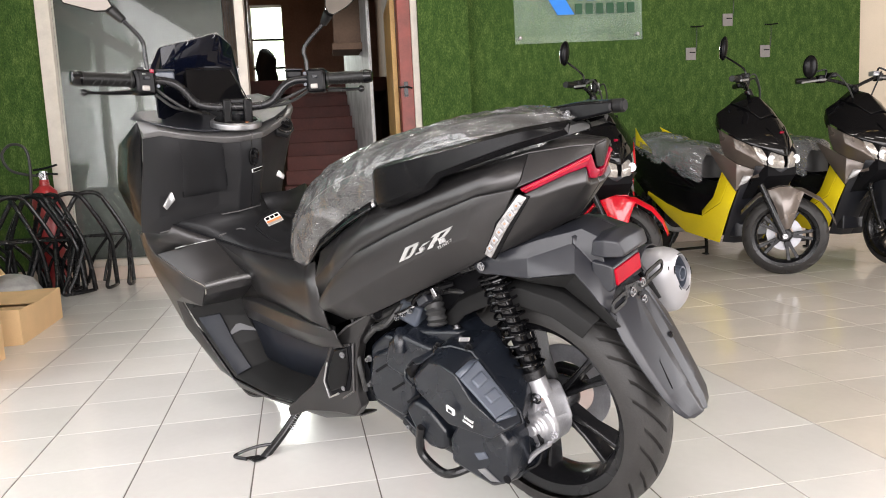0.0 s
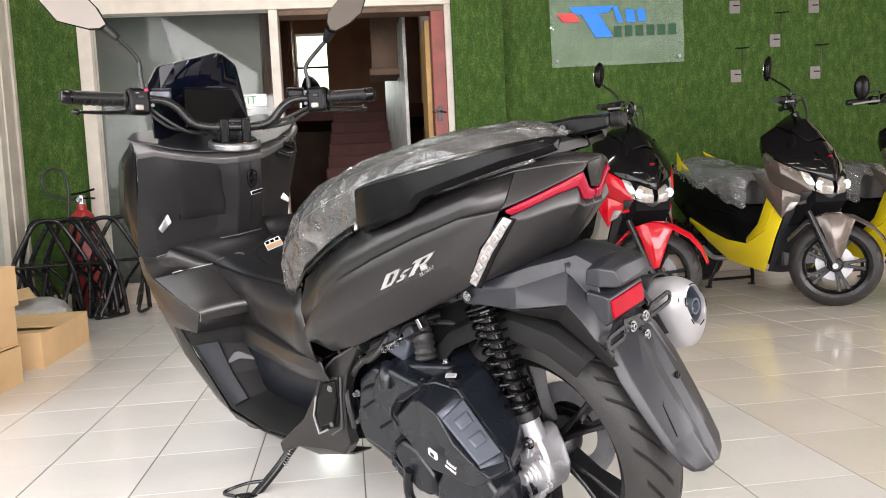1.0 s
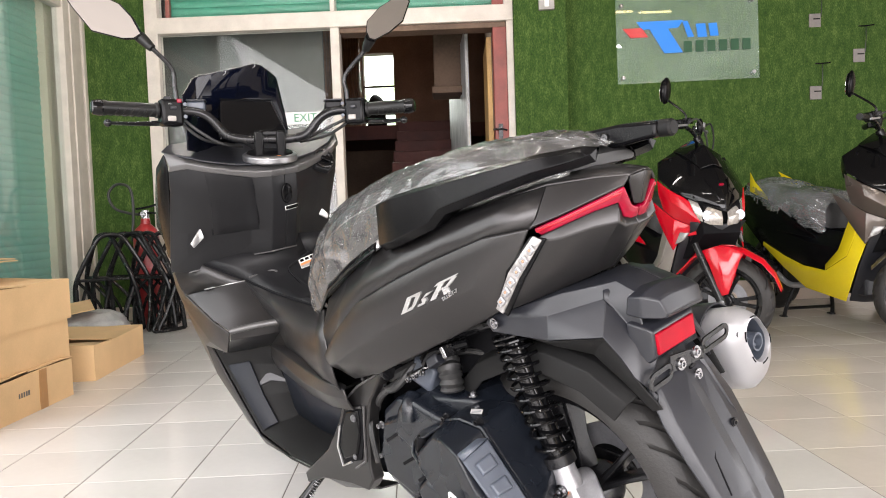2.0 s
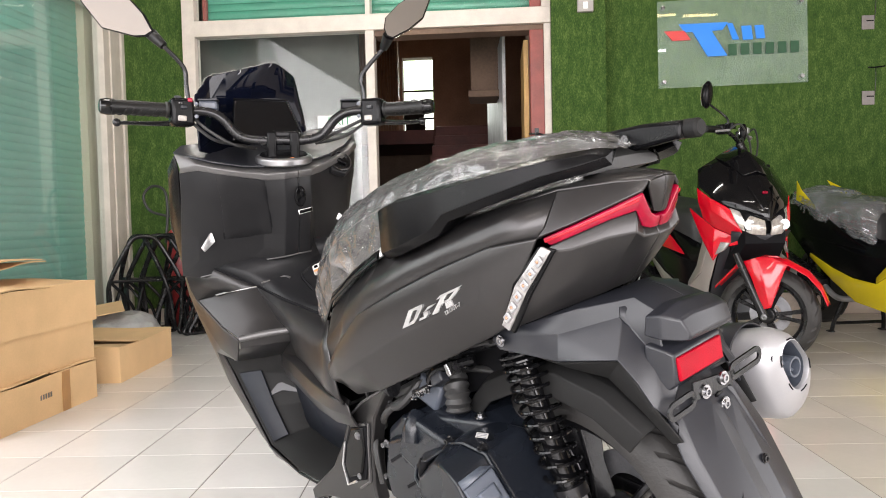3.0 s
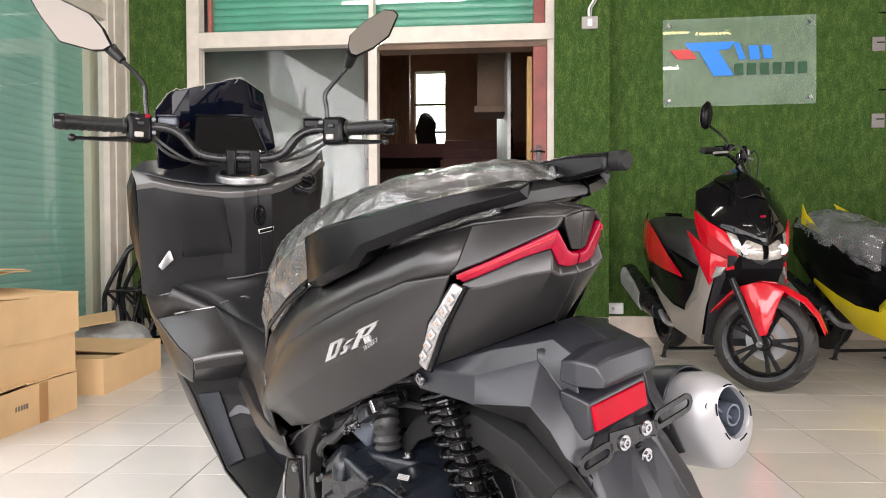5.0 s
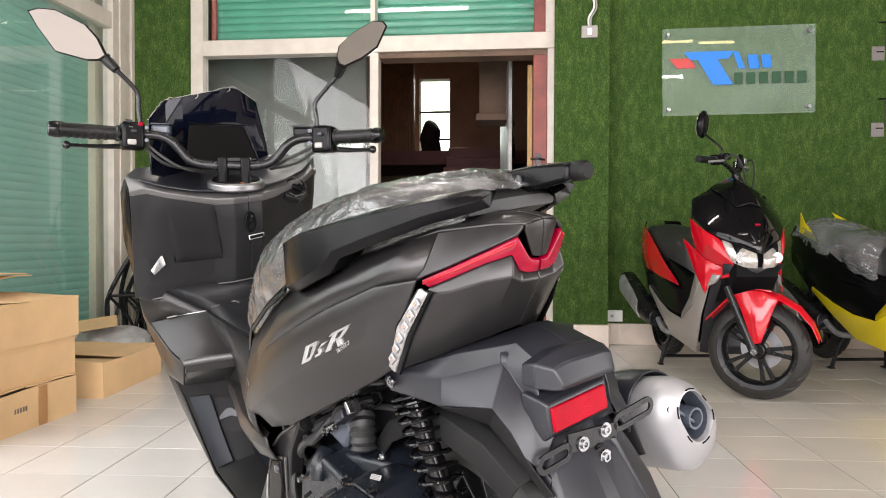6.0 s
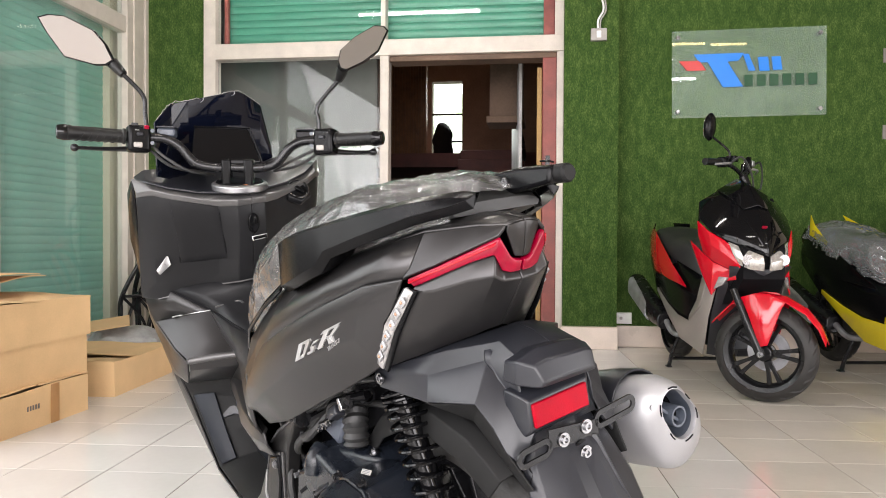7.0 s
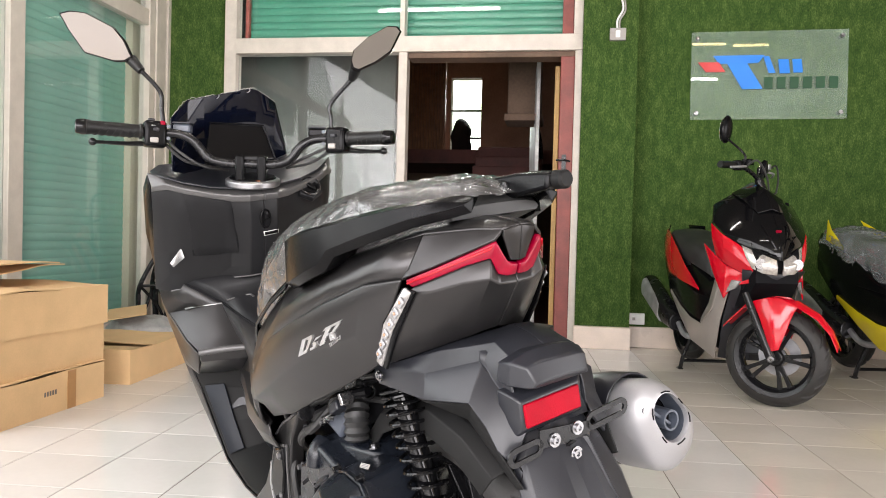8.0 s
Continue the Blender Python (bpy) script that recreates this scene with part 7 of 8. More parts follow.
for g in ([(0.00, 0.0), (0.12, 0.0), (0.12, 1.0), (0.00, 1.0)], [(0.12, 0.0), (0.26, 0.0), (0.34, 0.22), (0.22, 0.22), (0.12, 0.16)], [(0.12, 0.84), (0.22, 0.80), (0.34, 0.80), (0.28, 1.0), (0.12, 1.0)], [(0.23, 0.22), (0.34, 0.22), (0.34, 0.80), (0.23, 0.80)],
          [(0.40, 0.0), (0.58, 0.0), (0.58, 0.14), (0.40, 0.14)], [(0.42, 0.44), (0.52, 0.40), (0.60, 0.14), (0.50, 0.14)], [(0.44, 0.44), (0.56, 0.54), (0.62, 0.66), (0.48, 0.66)],
          [(0.68, 0.0), (0.79, 0.0), (0.79, 0.92), (0.68, 0.92)], [(0.60, 0.86), (0.98, 0.90), (1.02, 1.04), (0.64, 1.02)], [(0.79, 0.42), (0.96, 0.46), (0.96, 0.58), (0.79, 0.54)], [(0.88, 0.56), (0.98, 0.56), (1.02, 0.90), (0.92, 0.90)], [(0.84, 0.42), (0.95, 0.42), (1.06, 0.02), (0.94, 0.0)]):
    part("emblem", on_flank(glyph(g)), LETTER_SILVER, bike, "raised silver emblem shape")
p0 = (0.275, 0.6495)
tm = Matrix(((-0.897, 0.443 * 0.5, 0, p0[0]), (-0.155, -0.02, 1, flank_at(*p0) + 0.0075), (0.443, 0.897, 0, p0[1]), (0, 0, 0, 1)))
part("type_lettering", moved(text_mesh("TR150T-7", 0.0092), tm), LETTER_SILVER, bike, "small silver type lettering")
# ---------------- row of scooters along the back wall ----------------
RED_PAINT = mat("bright_red_paint", (0.50, 0.0005, 0.012), 0.16, coat=0.25, var=0.06, scale=5, rough_var=0.03)
YELLOW_PAINT = mat("bright_yellow_paint", (0.70, 0.56, 0.012), 0.25, coat=0.4, var=0.06, scale=5, rough_var=0.03)
GREY_PAINT = mat("warm_grey_paint", (0.115, 0.095, 0.082), 0.28, 0.5, coat=0.4, var=0.08, scale=5)
SILVER_GREY = mat("silver_grey_paint", (0.34, 0.31, 0.285), 0.32, 0.4, var=0.08, scale=5)
FILM_LOOSE = film_material("loose_packing_film", (0.50, 0.52, 0.53), 0.30, 0.62, 0.5)


def shop_scooter(m, label, wing_m, guard_m, low_m, tail_m, wrapped, steer=18.0, tops=((0.020, -0.180, 0.262), (0.055, 0.175, 0.085))):
    s = thing("parked_scooter", m, label, "motor scooter", "scooters along the back wall")

    def pair(name, rows, mt, lbl="", **kw):
        kw = {"solid": 0.006, "bevel": 0.004, "smooth": 30, **kw}
        part(name, sheet(rows), mt, s, lbl, **kw)
        part(name, sheet(mirrored(rows)), mt, s, lbl, **kw)
    fw = new("front_fork")
    fw.parent = s
    fw.matrix_local = pose(1.295, 0, 0.234, 0, 0, steer)
    wheel(fw, (0, 0, 0), 0.234, 0.058, 0.172, 5, 20, 0.9, name="front_wheel")
    part("brake_disc", lathe([(0.05, 0.052), (0.098, 0.052), (0.098, 0.056), (0.05, 0.056)], "y", sides=32, closed=True), ALU, fw)
    for sg in (1, -1):
        part("fork_leg", tube([(0.0, sg * 0.080, -0.01), (-0.06, sg * 0.080, 0.13), (-0.13, sg * 0.075, 0.30)], [0.022, 0.020, 0.016], 12), BLACK_METAL, fw)
        part("axle_nut", bolt((0, sg * 0.10, 0), "y" if sg > 0 else "-y", 0.011, 0.012, 0.015), CHROME, fw)
        cheek = [[(0.085, sg * 0.076, 0.215), (0.100, sg * 0.064, 0.248)], [(0.030, sg * 0.088, 0.045), (0.030, sg * 0.070, 0.282)], [(-0.005, sg * 0.090, 0.035), (-0.030, sg * 0.068, 0.284)], [(-0.060, sg * 0.088, 0.190), (-0.100, sg * 0.064, 0.262)]]
        part("mudguard_cheek", sheet(cheek), guard_m, fw, solid=0.004, bevel=0.003)
    g = []
    for ang in (16, 32, 50, 72, 95, 120, 148):
        r = 0.272 + 0.014 * math.sin(radians(ang))
        c, t = math.cos(radians(ang)), math.sin(radians(ang))
        w = 0.024 + 0.034 * math.sin(radians(min(ang * 1.3, 90)))
        g.append([(r * c, w * k, r * t - abs(k) ** 2 * 0.022) for k in (1, 0.7, 0.3, 0, -0.3, -0.7, -1)])
    part("front_mudguard", sheet(g), guard_m, fw, solid=0.004, bevel=0.003, smooth=60)
    wheel(s, (0.0, 0, 0.252), 0.245, 0.060, 0.172, 5, 20, 0.9)
    # nose
    beak = [[(0.950, 0.200, 0.965), (0.960, 0.110, 1.020), (0.960, 0.0, 1.045)],
            [(1.020, 0.224, 0.868), (1.085, 0.110, 0.955), (1.095, 0.0, 0.995)],
            [(1.105, 0.202, 0.814), (1.180, 0.095, 0.868), (1.205, 0.0, 0.900)],
            [(1.185, 0.156, 0.768), (1.245, 0.070, 0.795), (1.275, 0.0, 0.810)],
            [(1.262, 0.070, 0.722), (1.288, 0.034, 0.730), (1.305, 0.0, 0.735)],
            [(1.300, 0.012, 0.690), (1.306, 0.006, 0.690), (1.310, 0.0, 0.688)]]
    pair("nose_cover", beak, GLOSS_BLACK, smooth=50)
    pair("nose_side", [[(0.950, 0.201, 0.965), (1.020, 0.225, 0.868)], [(0.930, 0.196, 0.900), (0.985, 0.220, 0.842)]], GLOSS_BLACK)
    visor = [[(0.965, 0.118, 1.022), (0.935, 0.0, 1.085)], [(1.070, 0.100, 0.985), (1.075, 0.0, 1.045)], [(1.165, 0.060, 0.915), (1.190, 0.0, 0.935)]]
    pair("screen", visor, GLOSS_BLACK, smooth=60)
    part("nose_badge", box((0.012, 0.026, 0.014), (1.268, 0, 0.828), pose(0, 0, 0, 0, 38, 0)), RED_LENS, s, bevel=0.004)
    for sg in (1, -1):
        part("nose_crease", tube([(1.215, sg * 0.062, 0.862), (1.262, sg * 0.040, 0.800), (1.296, sg * 0.014, 0.735)], 0.004, 6), GLOSS_BLACK, s)
        upper = [[(1.000, 0.228, 0.866), (1.010, 0.226, 0.790), (1.030, 0.208, 0.705)], [(1.105, 0.206, 0.810), (1.120, 0.204, 0.745), (1.115, 0.184, 0.658)],
                 [(1.185, 0.158, 0.764), (1.205, 0.156, 0.690), (1.195, 0.132, 0.622)], [(1.205, 0.140, 0.742), (1.252, 0.112, 0.648), (1.240, 0.082, 0.590)]]
        part("front_wing", sheet([[(x, sg * y, z) for x, y, z in r] for r in upper]), wing_m, s, solid=0.006, bevel=0.003, smooth=20)
        blade = [[(0.905, 0.230, 0.764), (0.910, 0.228, 0.748)], [(1.030, 0.212, 0.704), (1.020, 0.212, 0.600)], [(1.115, 0.188, 0.657), (1.115, 0.196, 0.490)], [(1.165, 0.148, 0.632), (1.150, 0.160, 0.560)], [(1.242, 0.084, 0.590), (1.228, 0.088, 0.578)]]
        part("wing_blade", sheet([[(x, sg * y, z) for x, y, z in r] for r in blade]), wing_m, s, solid=0.006, bevel=0.003, smooth=20)
        eye = [[(1.192, 0.144, 0.758), (1.222, 0.132, 0.700), (1.252, 0.112, 0.648)], [(1.258, 0.082, 0.722), (1.286, 0.078, 0.670), (1.282, 0.072, 0.626)], [(1.298, 0.016, 0.690), (1.306, 0.014, 0.655), (1.298, 0.012, 0.620)]]
        hl = part("headlight", sheet([[(x, sg * y, z) for x, y, z in r] for r in eye]), HEAD_LENS, s, "clear twin headlight", solid=0.012, bevel=0.003, smooth=40)
        part("reflector_bowl", lathe([(0.0, 0.0), (0.024, 0.004), (0.026, 0.010)], "x", (1.278, sg * 0.088, 0.672), 18), CHROME, hl)
        part("turn_signal", sheet([[(1.186, sg * 0.138, 0.583), (1.145, sg * 0.167, 0.586)], [(1.166, sg * 0.156, 0.545), (1.124, sg * 0.187, 0.520)]]), CLEAR_LENS, s, "clear front turn signal", solid=0.015, bevel=0.003)
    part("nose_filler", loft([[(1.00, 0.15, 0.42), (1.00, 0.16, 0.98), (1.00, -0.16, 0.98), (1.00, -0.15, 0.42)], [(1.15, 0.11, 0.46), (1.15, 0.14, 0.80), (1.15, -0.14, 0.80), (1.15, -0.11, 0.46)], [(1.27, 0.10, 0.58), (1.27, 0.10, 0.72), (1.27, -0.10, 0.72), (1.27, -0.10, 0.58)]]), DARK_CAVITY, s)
    part("chin", sheet([[(1.225, 0.150, 0.640), (1.300, 0.0, 0.625), (1.225, -0.150, 0.640)], [(1.150, 0.120, 0.540), (1.200, 0.0, 0.540), (1.150, -0.120, 0.540)]]), BLACK_PLASTIC, s, solid=0.006)
    # leg shield front, lower fairing, body
    shield = [[(1.120, 0.160, 0.560), (1.150, 0.080, 0.560), (1.160, 0.0, 0.560)], [(1.040, 0.170, 0.380), (1.060, 0.085, 0.370), (1.065, 0.0, 0.365)], [(0.930, 0.150, 0.170), (0.950, 0.08, 0.160), (0.950, 0.0, 0.160)]]
    pair("leg_shield", shield, BLACK_PLASTIC)
    low = [[(1.075, 0.192, 0.600), (1.120, 0.165, 0.560)], [(0.985, 0.205, 0.420), (1.035, 0.180, 0.370)], [(0.800, 0.200, 0.330), (0.925, 0.165, 0.165)], [(0.600, 0.197, 0.345), (0.600, 0.180, 0.210)], [(0.400, 0.190, 0.392), (0.380, 0.180, 0.318)], [(0.160, 0.179, 0.470), (0.150, 0.176, 0.446)]]
    pair("lower_fairing", low, low_m)
    leg = [[(1.075, 0.192, 0.602), (0.985, 0.180, 0.640)], [(0.985, 0.206, 0.422), (0.900, 0.192, 0.450)], [(0.800, 0.201, 0.332), (0.790, 0.192, 0.362)]]
    pair("inner_fairing", leg, low_m)
    body = [[(0.900, 0.175, 0.300), (0.860, 0.160, 0.460), (0.900, 0.06, 0.520)], [(0.620, 0.185, 0.290), (0.600, 0.175, 0.480), (0.640, 0.08, 0.560)], [(0.400, 0.180, 0.340), (0.380, 0.185, 0.540), (0.400, 0.12, 0.660)], [(0.120, 0.170, 0.450), (0.080, 0.175, 0.620), (0.100, 0.12, 0.720)], [(-0.180, 0.120, 0.610), (-0.200, 0.115, 0.690), (-0.180, 0.08, 0.770)], [(-0.300, 0.05, 0.700), (-0.310, 0.05, 0.740), (-0.300, 0.03, 0.780)]]
    pair("body_panel", body, SATIN_BLACK)
    stripe = [[(0.720, 0.188, 0.503), (0.700, 0.188, 0.520)], [(0.420, 0.194, 0.535), (0.470, 0.188, 0.625)], [(0.140, 0.188, 0.575), (0.290, 0.178, 0.710)], [(-0.040, 0.164, 0.680), (0.050, 0.152, 0.795)], [(-0.180, 0.128, 0.785), (-0.150, 0.118, 0.845)]]
    pair("tail_panel", stripe, tail_m if not wrapped else SATIN_BLACK)
    if wrapped:
        pair("tail_tip", [[(-0.040, 0.150, 0.800), (-0.110, 0.104, 0.930)], [(0.090, 0.166, 0.765), (0.020, 0.150, 0.862)], [(0.200, 0.172, 0.738), (0.190, 0.168, 0.762)]], tail_m)
    else:
        pair("tail_tip", [[(-0.150, 0.130, 0.790), (-0.120, 0.112, 0.870)], [(-0.290, 0.080, 0.800), (-0.300, 0.060, 0.880)]], SATIN_BLACK)
    part("tail_lamp", loft([[(-0.28, 0.06, 0.74), (-0.28, 0.06, 0.79), (-0.28, -0.06, 0.79), (-0.28, -0.06, 0.74)], [(-0.33, 0.045, 0.75), (-0.33, 0.045, 0.785), (-0.33, -0.045, 0.785), (-0.33, -0.045, 0.75)]]), RED_LENS, s, bevel=0.004)
    part("tunnel", loft([[(1.02, 0.12, 0.20), (1.0, 0.10, 0.60), (1.0, -0.10, 0.60), (1.02, -0.12, 0.20)], [(0.70, 0.16, 0.22), (0.70, 0.08, 0.50), (0.70, -0.08, 0.50), (0.70, -0.16, 0.22)], [(0.35, 0.14, 0.30), (0.35, 0.15, 0.66), (0.35, -0.15, 0.66), (0.35, -0.14, 0.30)], [(-0.15, 0.08, 0.55), (-0.15, 0.09, 0.72), (-0.15, -0.09, 0.72), (-0.15, -0.08, 0.55)]]), BLACK_PLASTIC, s, bevel=0.01)
    seat = [(0.66, 0.690, 0.560, 0.07), (0.60, 0.755, 0.600, 0.12), (0.45, 0.775, 0.640, 0.145), (0.28, 0.790, 0.670, 0.150), (0.20, 0.830, 0.690, 0.145), (0.0, 0.850, 0.730, 0.125), (-0.15, 0.845, 0.770, 0.10), (-0.21, 0.815, 0.780, 0.06)]
    part("seat", loft([seat_ring(*r) for r in seat]), SEAT_VINYL, s, "black vinyl seat", smooth=60)
    if wrapped:
        part("seat_film", crumpled(seat, 0.026, 0.026, 0.05, 5.0, 8, 5, 0.42), FILM_LOOSE, s, "crumpled milky packing film", smooth=180)
    # engine, silencer, stand
    part("engine", prism([(0.50, 0.22), (0.46, 0.34), (0.10, 0.33), (-0.07, 0.27), (-0.06, 0.20), (0.12, 0.17)], -0.05, 0.13, "y"), ENGINE_BLACK, s, bevel=0.012)
    ex = part("silencer", loft([oval(0.28, -0.17, 0.27, 0.045, 0.05, tilt=0.0), oval(0.16, -0.185, 0.31, 0.058, 0.066, tilt=0.0), oval(-0.22, -0.205, 0.46, 0.062, 0.072, tilt=0.0), oval(-0.25, -0.205, 0.47, 0.05, 0.06, tilt=0.0)]), BLACK_METAL, s, "black silencer with bright edge", bevel=0.005)
    part("heat_shield", loft([oval(0.12, -0.218, 0.315, 0.030, 0.060, tilt=0.0), oval(-0.20, -0.242, 0.452, 0.034, 0.064, tilt=0.0)]), ALU, ex, "bright heat shield", bevel=0.004)
    part("exhaust_pipe", tube([(0.28, -0.16, 0.27), (0.40, -0.15, 0.21), (0.52, -0.08, 0.22)], 0.017, 10), ALU, s)
    part("stand_crossbar", tube([(0.36, 0.15, 0.055), (0.36, -0.15, 0.055)], 0.010, 8), BLACK_METAL, s)
    for sg in (1, -1):
        part("stand_leg", tube([(0.40, sg * 0.12, 0.20), (0.37, sg * 0.155, 0.08), (0.355, sg * 0.165, 0.010)], 0.012, 10), BLACK_METAL, s)
        part("stand_foot", box((0.05, 0.028, 0.010), (0.345, sg * 0.165, 0.006)), BLACK_METAL, s, bevel=0.003)
        part("shock_absorber", tube([(0.02, sg * 0.10, 0.26), (0.08, sg * 0.11, 0.58)], 0.022, 10), BLACK_METAL, s)
    # bars
    hb = new("handlebar")
    hb.parent = s
    hb.matrix_local = pose(0.93, 0, 1.10, 0, 0, steer)
    part("bar_tube", tube([(-0.05, 0.34, 0.05), (-0.01, 0.20, 0.055), (0.02, 0.10, 0.03), (0.03, 0.0, 0.0), (0.02, -0.10, 0.03), (-0.01, -0.20, 0.055), (-0.05, -0.34, 0.05)], 0.011, 10), BLACK_METAL, hb)
    part("stem", tube([(0.03, 0, 0.0), (0.08, 0, -0.12)], 0.022, 12), BLACK_METAL, hb)
    for sg in (1, -1):
        part("grip", tube([(-0.020, sg * 0.235, 0.054), (-0.05, sg * 0.35, 0.05)], 0.0175, 14), GRIP_RUBBER, hb)
        part("switch_housing", box((0.045, 0.05, 0.05), (-0.012, sg * 0.205, 0.055)), SATIN_BLACK, hb, bevel=0.008)
        part("lever", tube([(0.02, sg * 0.19, 0.05), (0.035, sg * 0.25, 0.045), (0.0, sg * 0.345, 0.035)], 0.006, 8), ALU, hb)
        part("brake_hose", tube([(0.02, sg * 0.18, 0.05), (0.07, sg * 0.16, 0.08), (0.10, sg * 0.10, 0.0), (0.10, sg * 0.05, -0.10)], 0.005, 8), HOSE_RUBBER, hb)
        part("reservoir", box((0.05, 0.045, 0.03), (0.02, sg * 0.15, 0.075)), ALU if sg > 0 else SATIN_BLACK, hb, bevel=0.005)
        mrr = new("rear_view_mirror")
        mrr.parent = hb
        top = tops[0] if sg < 0 else tops[1]
        big = 1.0 if top[2] > 0.10 else 0.72
        part("stem", tube([(0.005, sg * 0.185, 0.06), (0.015, sg * 0.19, 0.11), (top[0] - 0.005, top[1] - sg * 0.01, top[2] - 0.04)], 0.006, 8), BLACK_METAL, mrr)
        sh = bmesh.new()
        bmesh.ops.create_uvsphere(sh, u_segments=18, v_segments=12, radius=1.0, matrix=pose(*top, 0, 6, 10 * sg) @ Matrix.Diagonal((0.022, 0.047 * big, 0.072 * big, 1)))
        part("shell", sh, SATIN_BLACK, mrr, "black teardrop mirror shell")
        part("mirror_glass", moved(lathe([(0.0, -0.001), (1.0, -0.001), (1.0, 0.001), (0.0, 0.001)], "x", sides=20), pose(top[0] - 0.016, top[1], top[2], 0, 6, 10 * sg) @ Matrix.Diagonal((1, 0.038 * big, 0.060 * big, 1))), MIRROR, mrr)
    return s


def row_pose(x, y, heading, tilt=0.0):
    return pose(x, y, 0.0, tilt, 0, heading)


ROW_TOPS = ((-0.100, -0.125, 0.250), (0.024, 0.102, 0.058))
shop_scooter(row_pose(1.495, 5.504, -82), "red and gloss black scooter on its centre stand", RED_PAINT, RED_PAINT, SILVER_GREY, RED_PAINT, False, 52, ROW_TOPS)
shop_scooter(row_pose(2.454, 5.497, -80), "grey and yellow scooter with film over its seat", GREY_PAINT, GREY_PAINT, YELLOW_PAINT, YELLOW_PAINT, True, 50, ROW_TOPS)
shop_scooter(row_pose(3.28, 5.55, -84), "grey and yellow scooter with a black front mudguard", GREY_PAINT, BLACK_PLASTIC, YELLOW_PAINT, YELLOW_PAINT, True, -4, ((0.02, -0.300, 0.130), (0.02, 0.290, 0.115)))

# ---------------- wall sign and fittings ----------------
SIGN_BLUE = mat("sign_blue", (0.02, 0.21, 0.72), 0.3, var=0.05)
SIGN_RED = mat("sign_red", (0.55, 0.05, 0.05), 0.3, var=0.05)
SIGN_GREEN = mat("sign_dark_green", (0.005, 0.06, 0.02), 0.4, var=0.05)
SY = YB - 0.05
sign = thing("wall_sign", pose(1.515, SY, 1.612, 0, -0.6, 0), "clear acrylic sign board with blue, red and green shapes", "sign")
pl = part("panel", span(0.0, 1.02, -0.004, 0.004, 0.0, 0.605), ACRYLIC, sign, "clear greenish acrylic panel", bevel=0.001)
pl.visible_shadow = False
for x, z in ((0.04, 0.045), (0.98, 0.045), (0.04, 0.56), (0.98, 0.56)):
    part("standoff", lathe([(0.0, -0.014), (0.013, -0.014), (0.015, -0.008), (0.015, 0.05), (0.0, 0.05)], "y", (x, 0, z), 18), CHROME, sign)


def board_xy(pts):
    return [((a - 1223) / 268, (212 - b) / 251) for a, b in pts]


def sign_shape(pts, m, name="sign_shape"):
    part(name, prism(board_xy(pts), -0.012, -0.005, "y"), m, sign, bevel=0.001)


sign_shape([(1235, 113), (1272, 113), (1284, 130), (1250, 130)], SIGN_RED)
sign_shape([(1262, 102), (1352, 102), (1342, 115), (1322, 116), (1350, 160), (1314, 160), (1287, 116), (1272, 116)], SIGN_BLUE)
for a in (([1350, 104], [1360, 104], [1372, 133], [1360, 133]), ([1376, 110], [1394, 110], [1397, 134], [1379, 134]), ([1400, 110], [1416, 110], [1419, 133], [1403, 133])):
    sign_shape(a, SIGN_BLUE)
for k in range(6):
    x = 1352 + 22.5 * k
    sign_shape([(x, 140), (x + 15, 140), (x + 15, 160), (x, 160)], SIGN_GREEN, "sign_bar")

HOOK_GREY = mat("grey_brown_hook_plate", (0.17, 0.155, 0.145), 0.45, var=0.15, scale=30)
for x, z in ((2.955, 1.505), (3.268, 1.762), (3.588, 1.508), (2.953, 2.025), (3.58, 2.01)):
    hk = thing("display_hook", pose(x, YB, z), "small grey display plate hanging on a wire hook", "hook", "hooks on the turf wall")
    part("plate", span(-0.042, 0.042, -0.012, -0.006, -0.048, 0.048), HOOK_GREY, hk, bevel=0.002)
    part("slot", span(-0.012, 0.036, -0.016, -0.0125, 0.006, 0.014), DARK_CAVITY, hk)
    part("wire", tube([(0.044, -0.010, 0.02), (0.046, -0.02, 0.12), (0.046, -0.02, 0.205)], 0.0025, 6), BLACK_METAL, hk)
    part("peg", tube([(0.0, -0.006, 0.212), (0.046, -0.02, 0.208), (0.10, -0.03, 0.212)], 0.005, 6), BLACK_METAL, hk)

sw = thing("wall_switch", pose(1.0, 5.838, 2.185), "grey surface switch box with a looped cable", "switch")
part("box", span(-0.055, 0.055, -0.035, 0.0, -0.042, 0.042), GREY_PLASTIC, sw, bevel=0.004)
part("rocker", span(-0.016, 0.016, -0.040, -0.034, -0.024, 0.024), LABEL_WHITE, sw, bevel=0.003)
part("cable", tube([(-0.005, -0.018, 0.04), (-0.005, -0.02, 0.10), (0.03, -0.03, 0.17), (0.012, -0.03, 0.25), (-0.05, -0.02, 0.30), (-0.12, -0.015, 0.34)], 0.007, 8), LABEL_WHITE, sw)
part("cable", tube([(0.01, -0.018, 0.04), (0.012, -0.02, 0.10), (0.045, -0.035, 0.16), (0.04, -0.03, 0.26), (0.05, -0.02, 0.40)], 0.006, 8), GREY_PLASTIC, sw)
so = thing("wall_socket", pose(1.20, YB, 0.205), "white wall socket above the plinth", "socket")
part("box", span(-0.055, 0.055, -0.03, 0.0, -0.04, 0.04), LABEL_WHITE, so, bevel=0.004)
part("button", span(-0.03, -0.01, -0.034, -0.03, -0.01, 0.01), GREY_PLASTIC, so, bevel=0.001)
EXIT_GREEN = mat("exit_green", (0.01, 0.22, 0.09), 0.4, var=0.05)
ex_sign = thing("exit_sign", pose(-0.78, YB - 0.028, 1.46), "white sign with green letters on the glass", "sign")
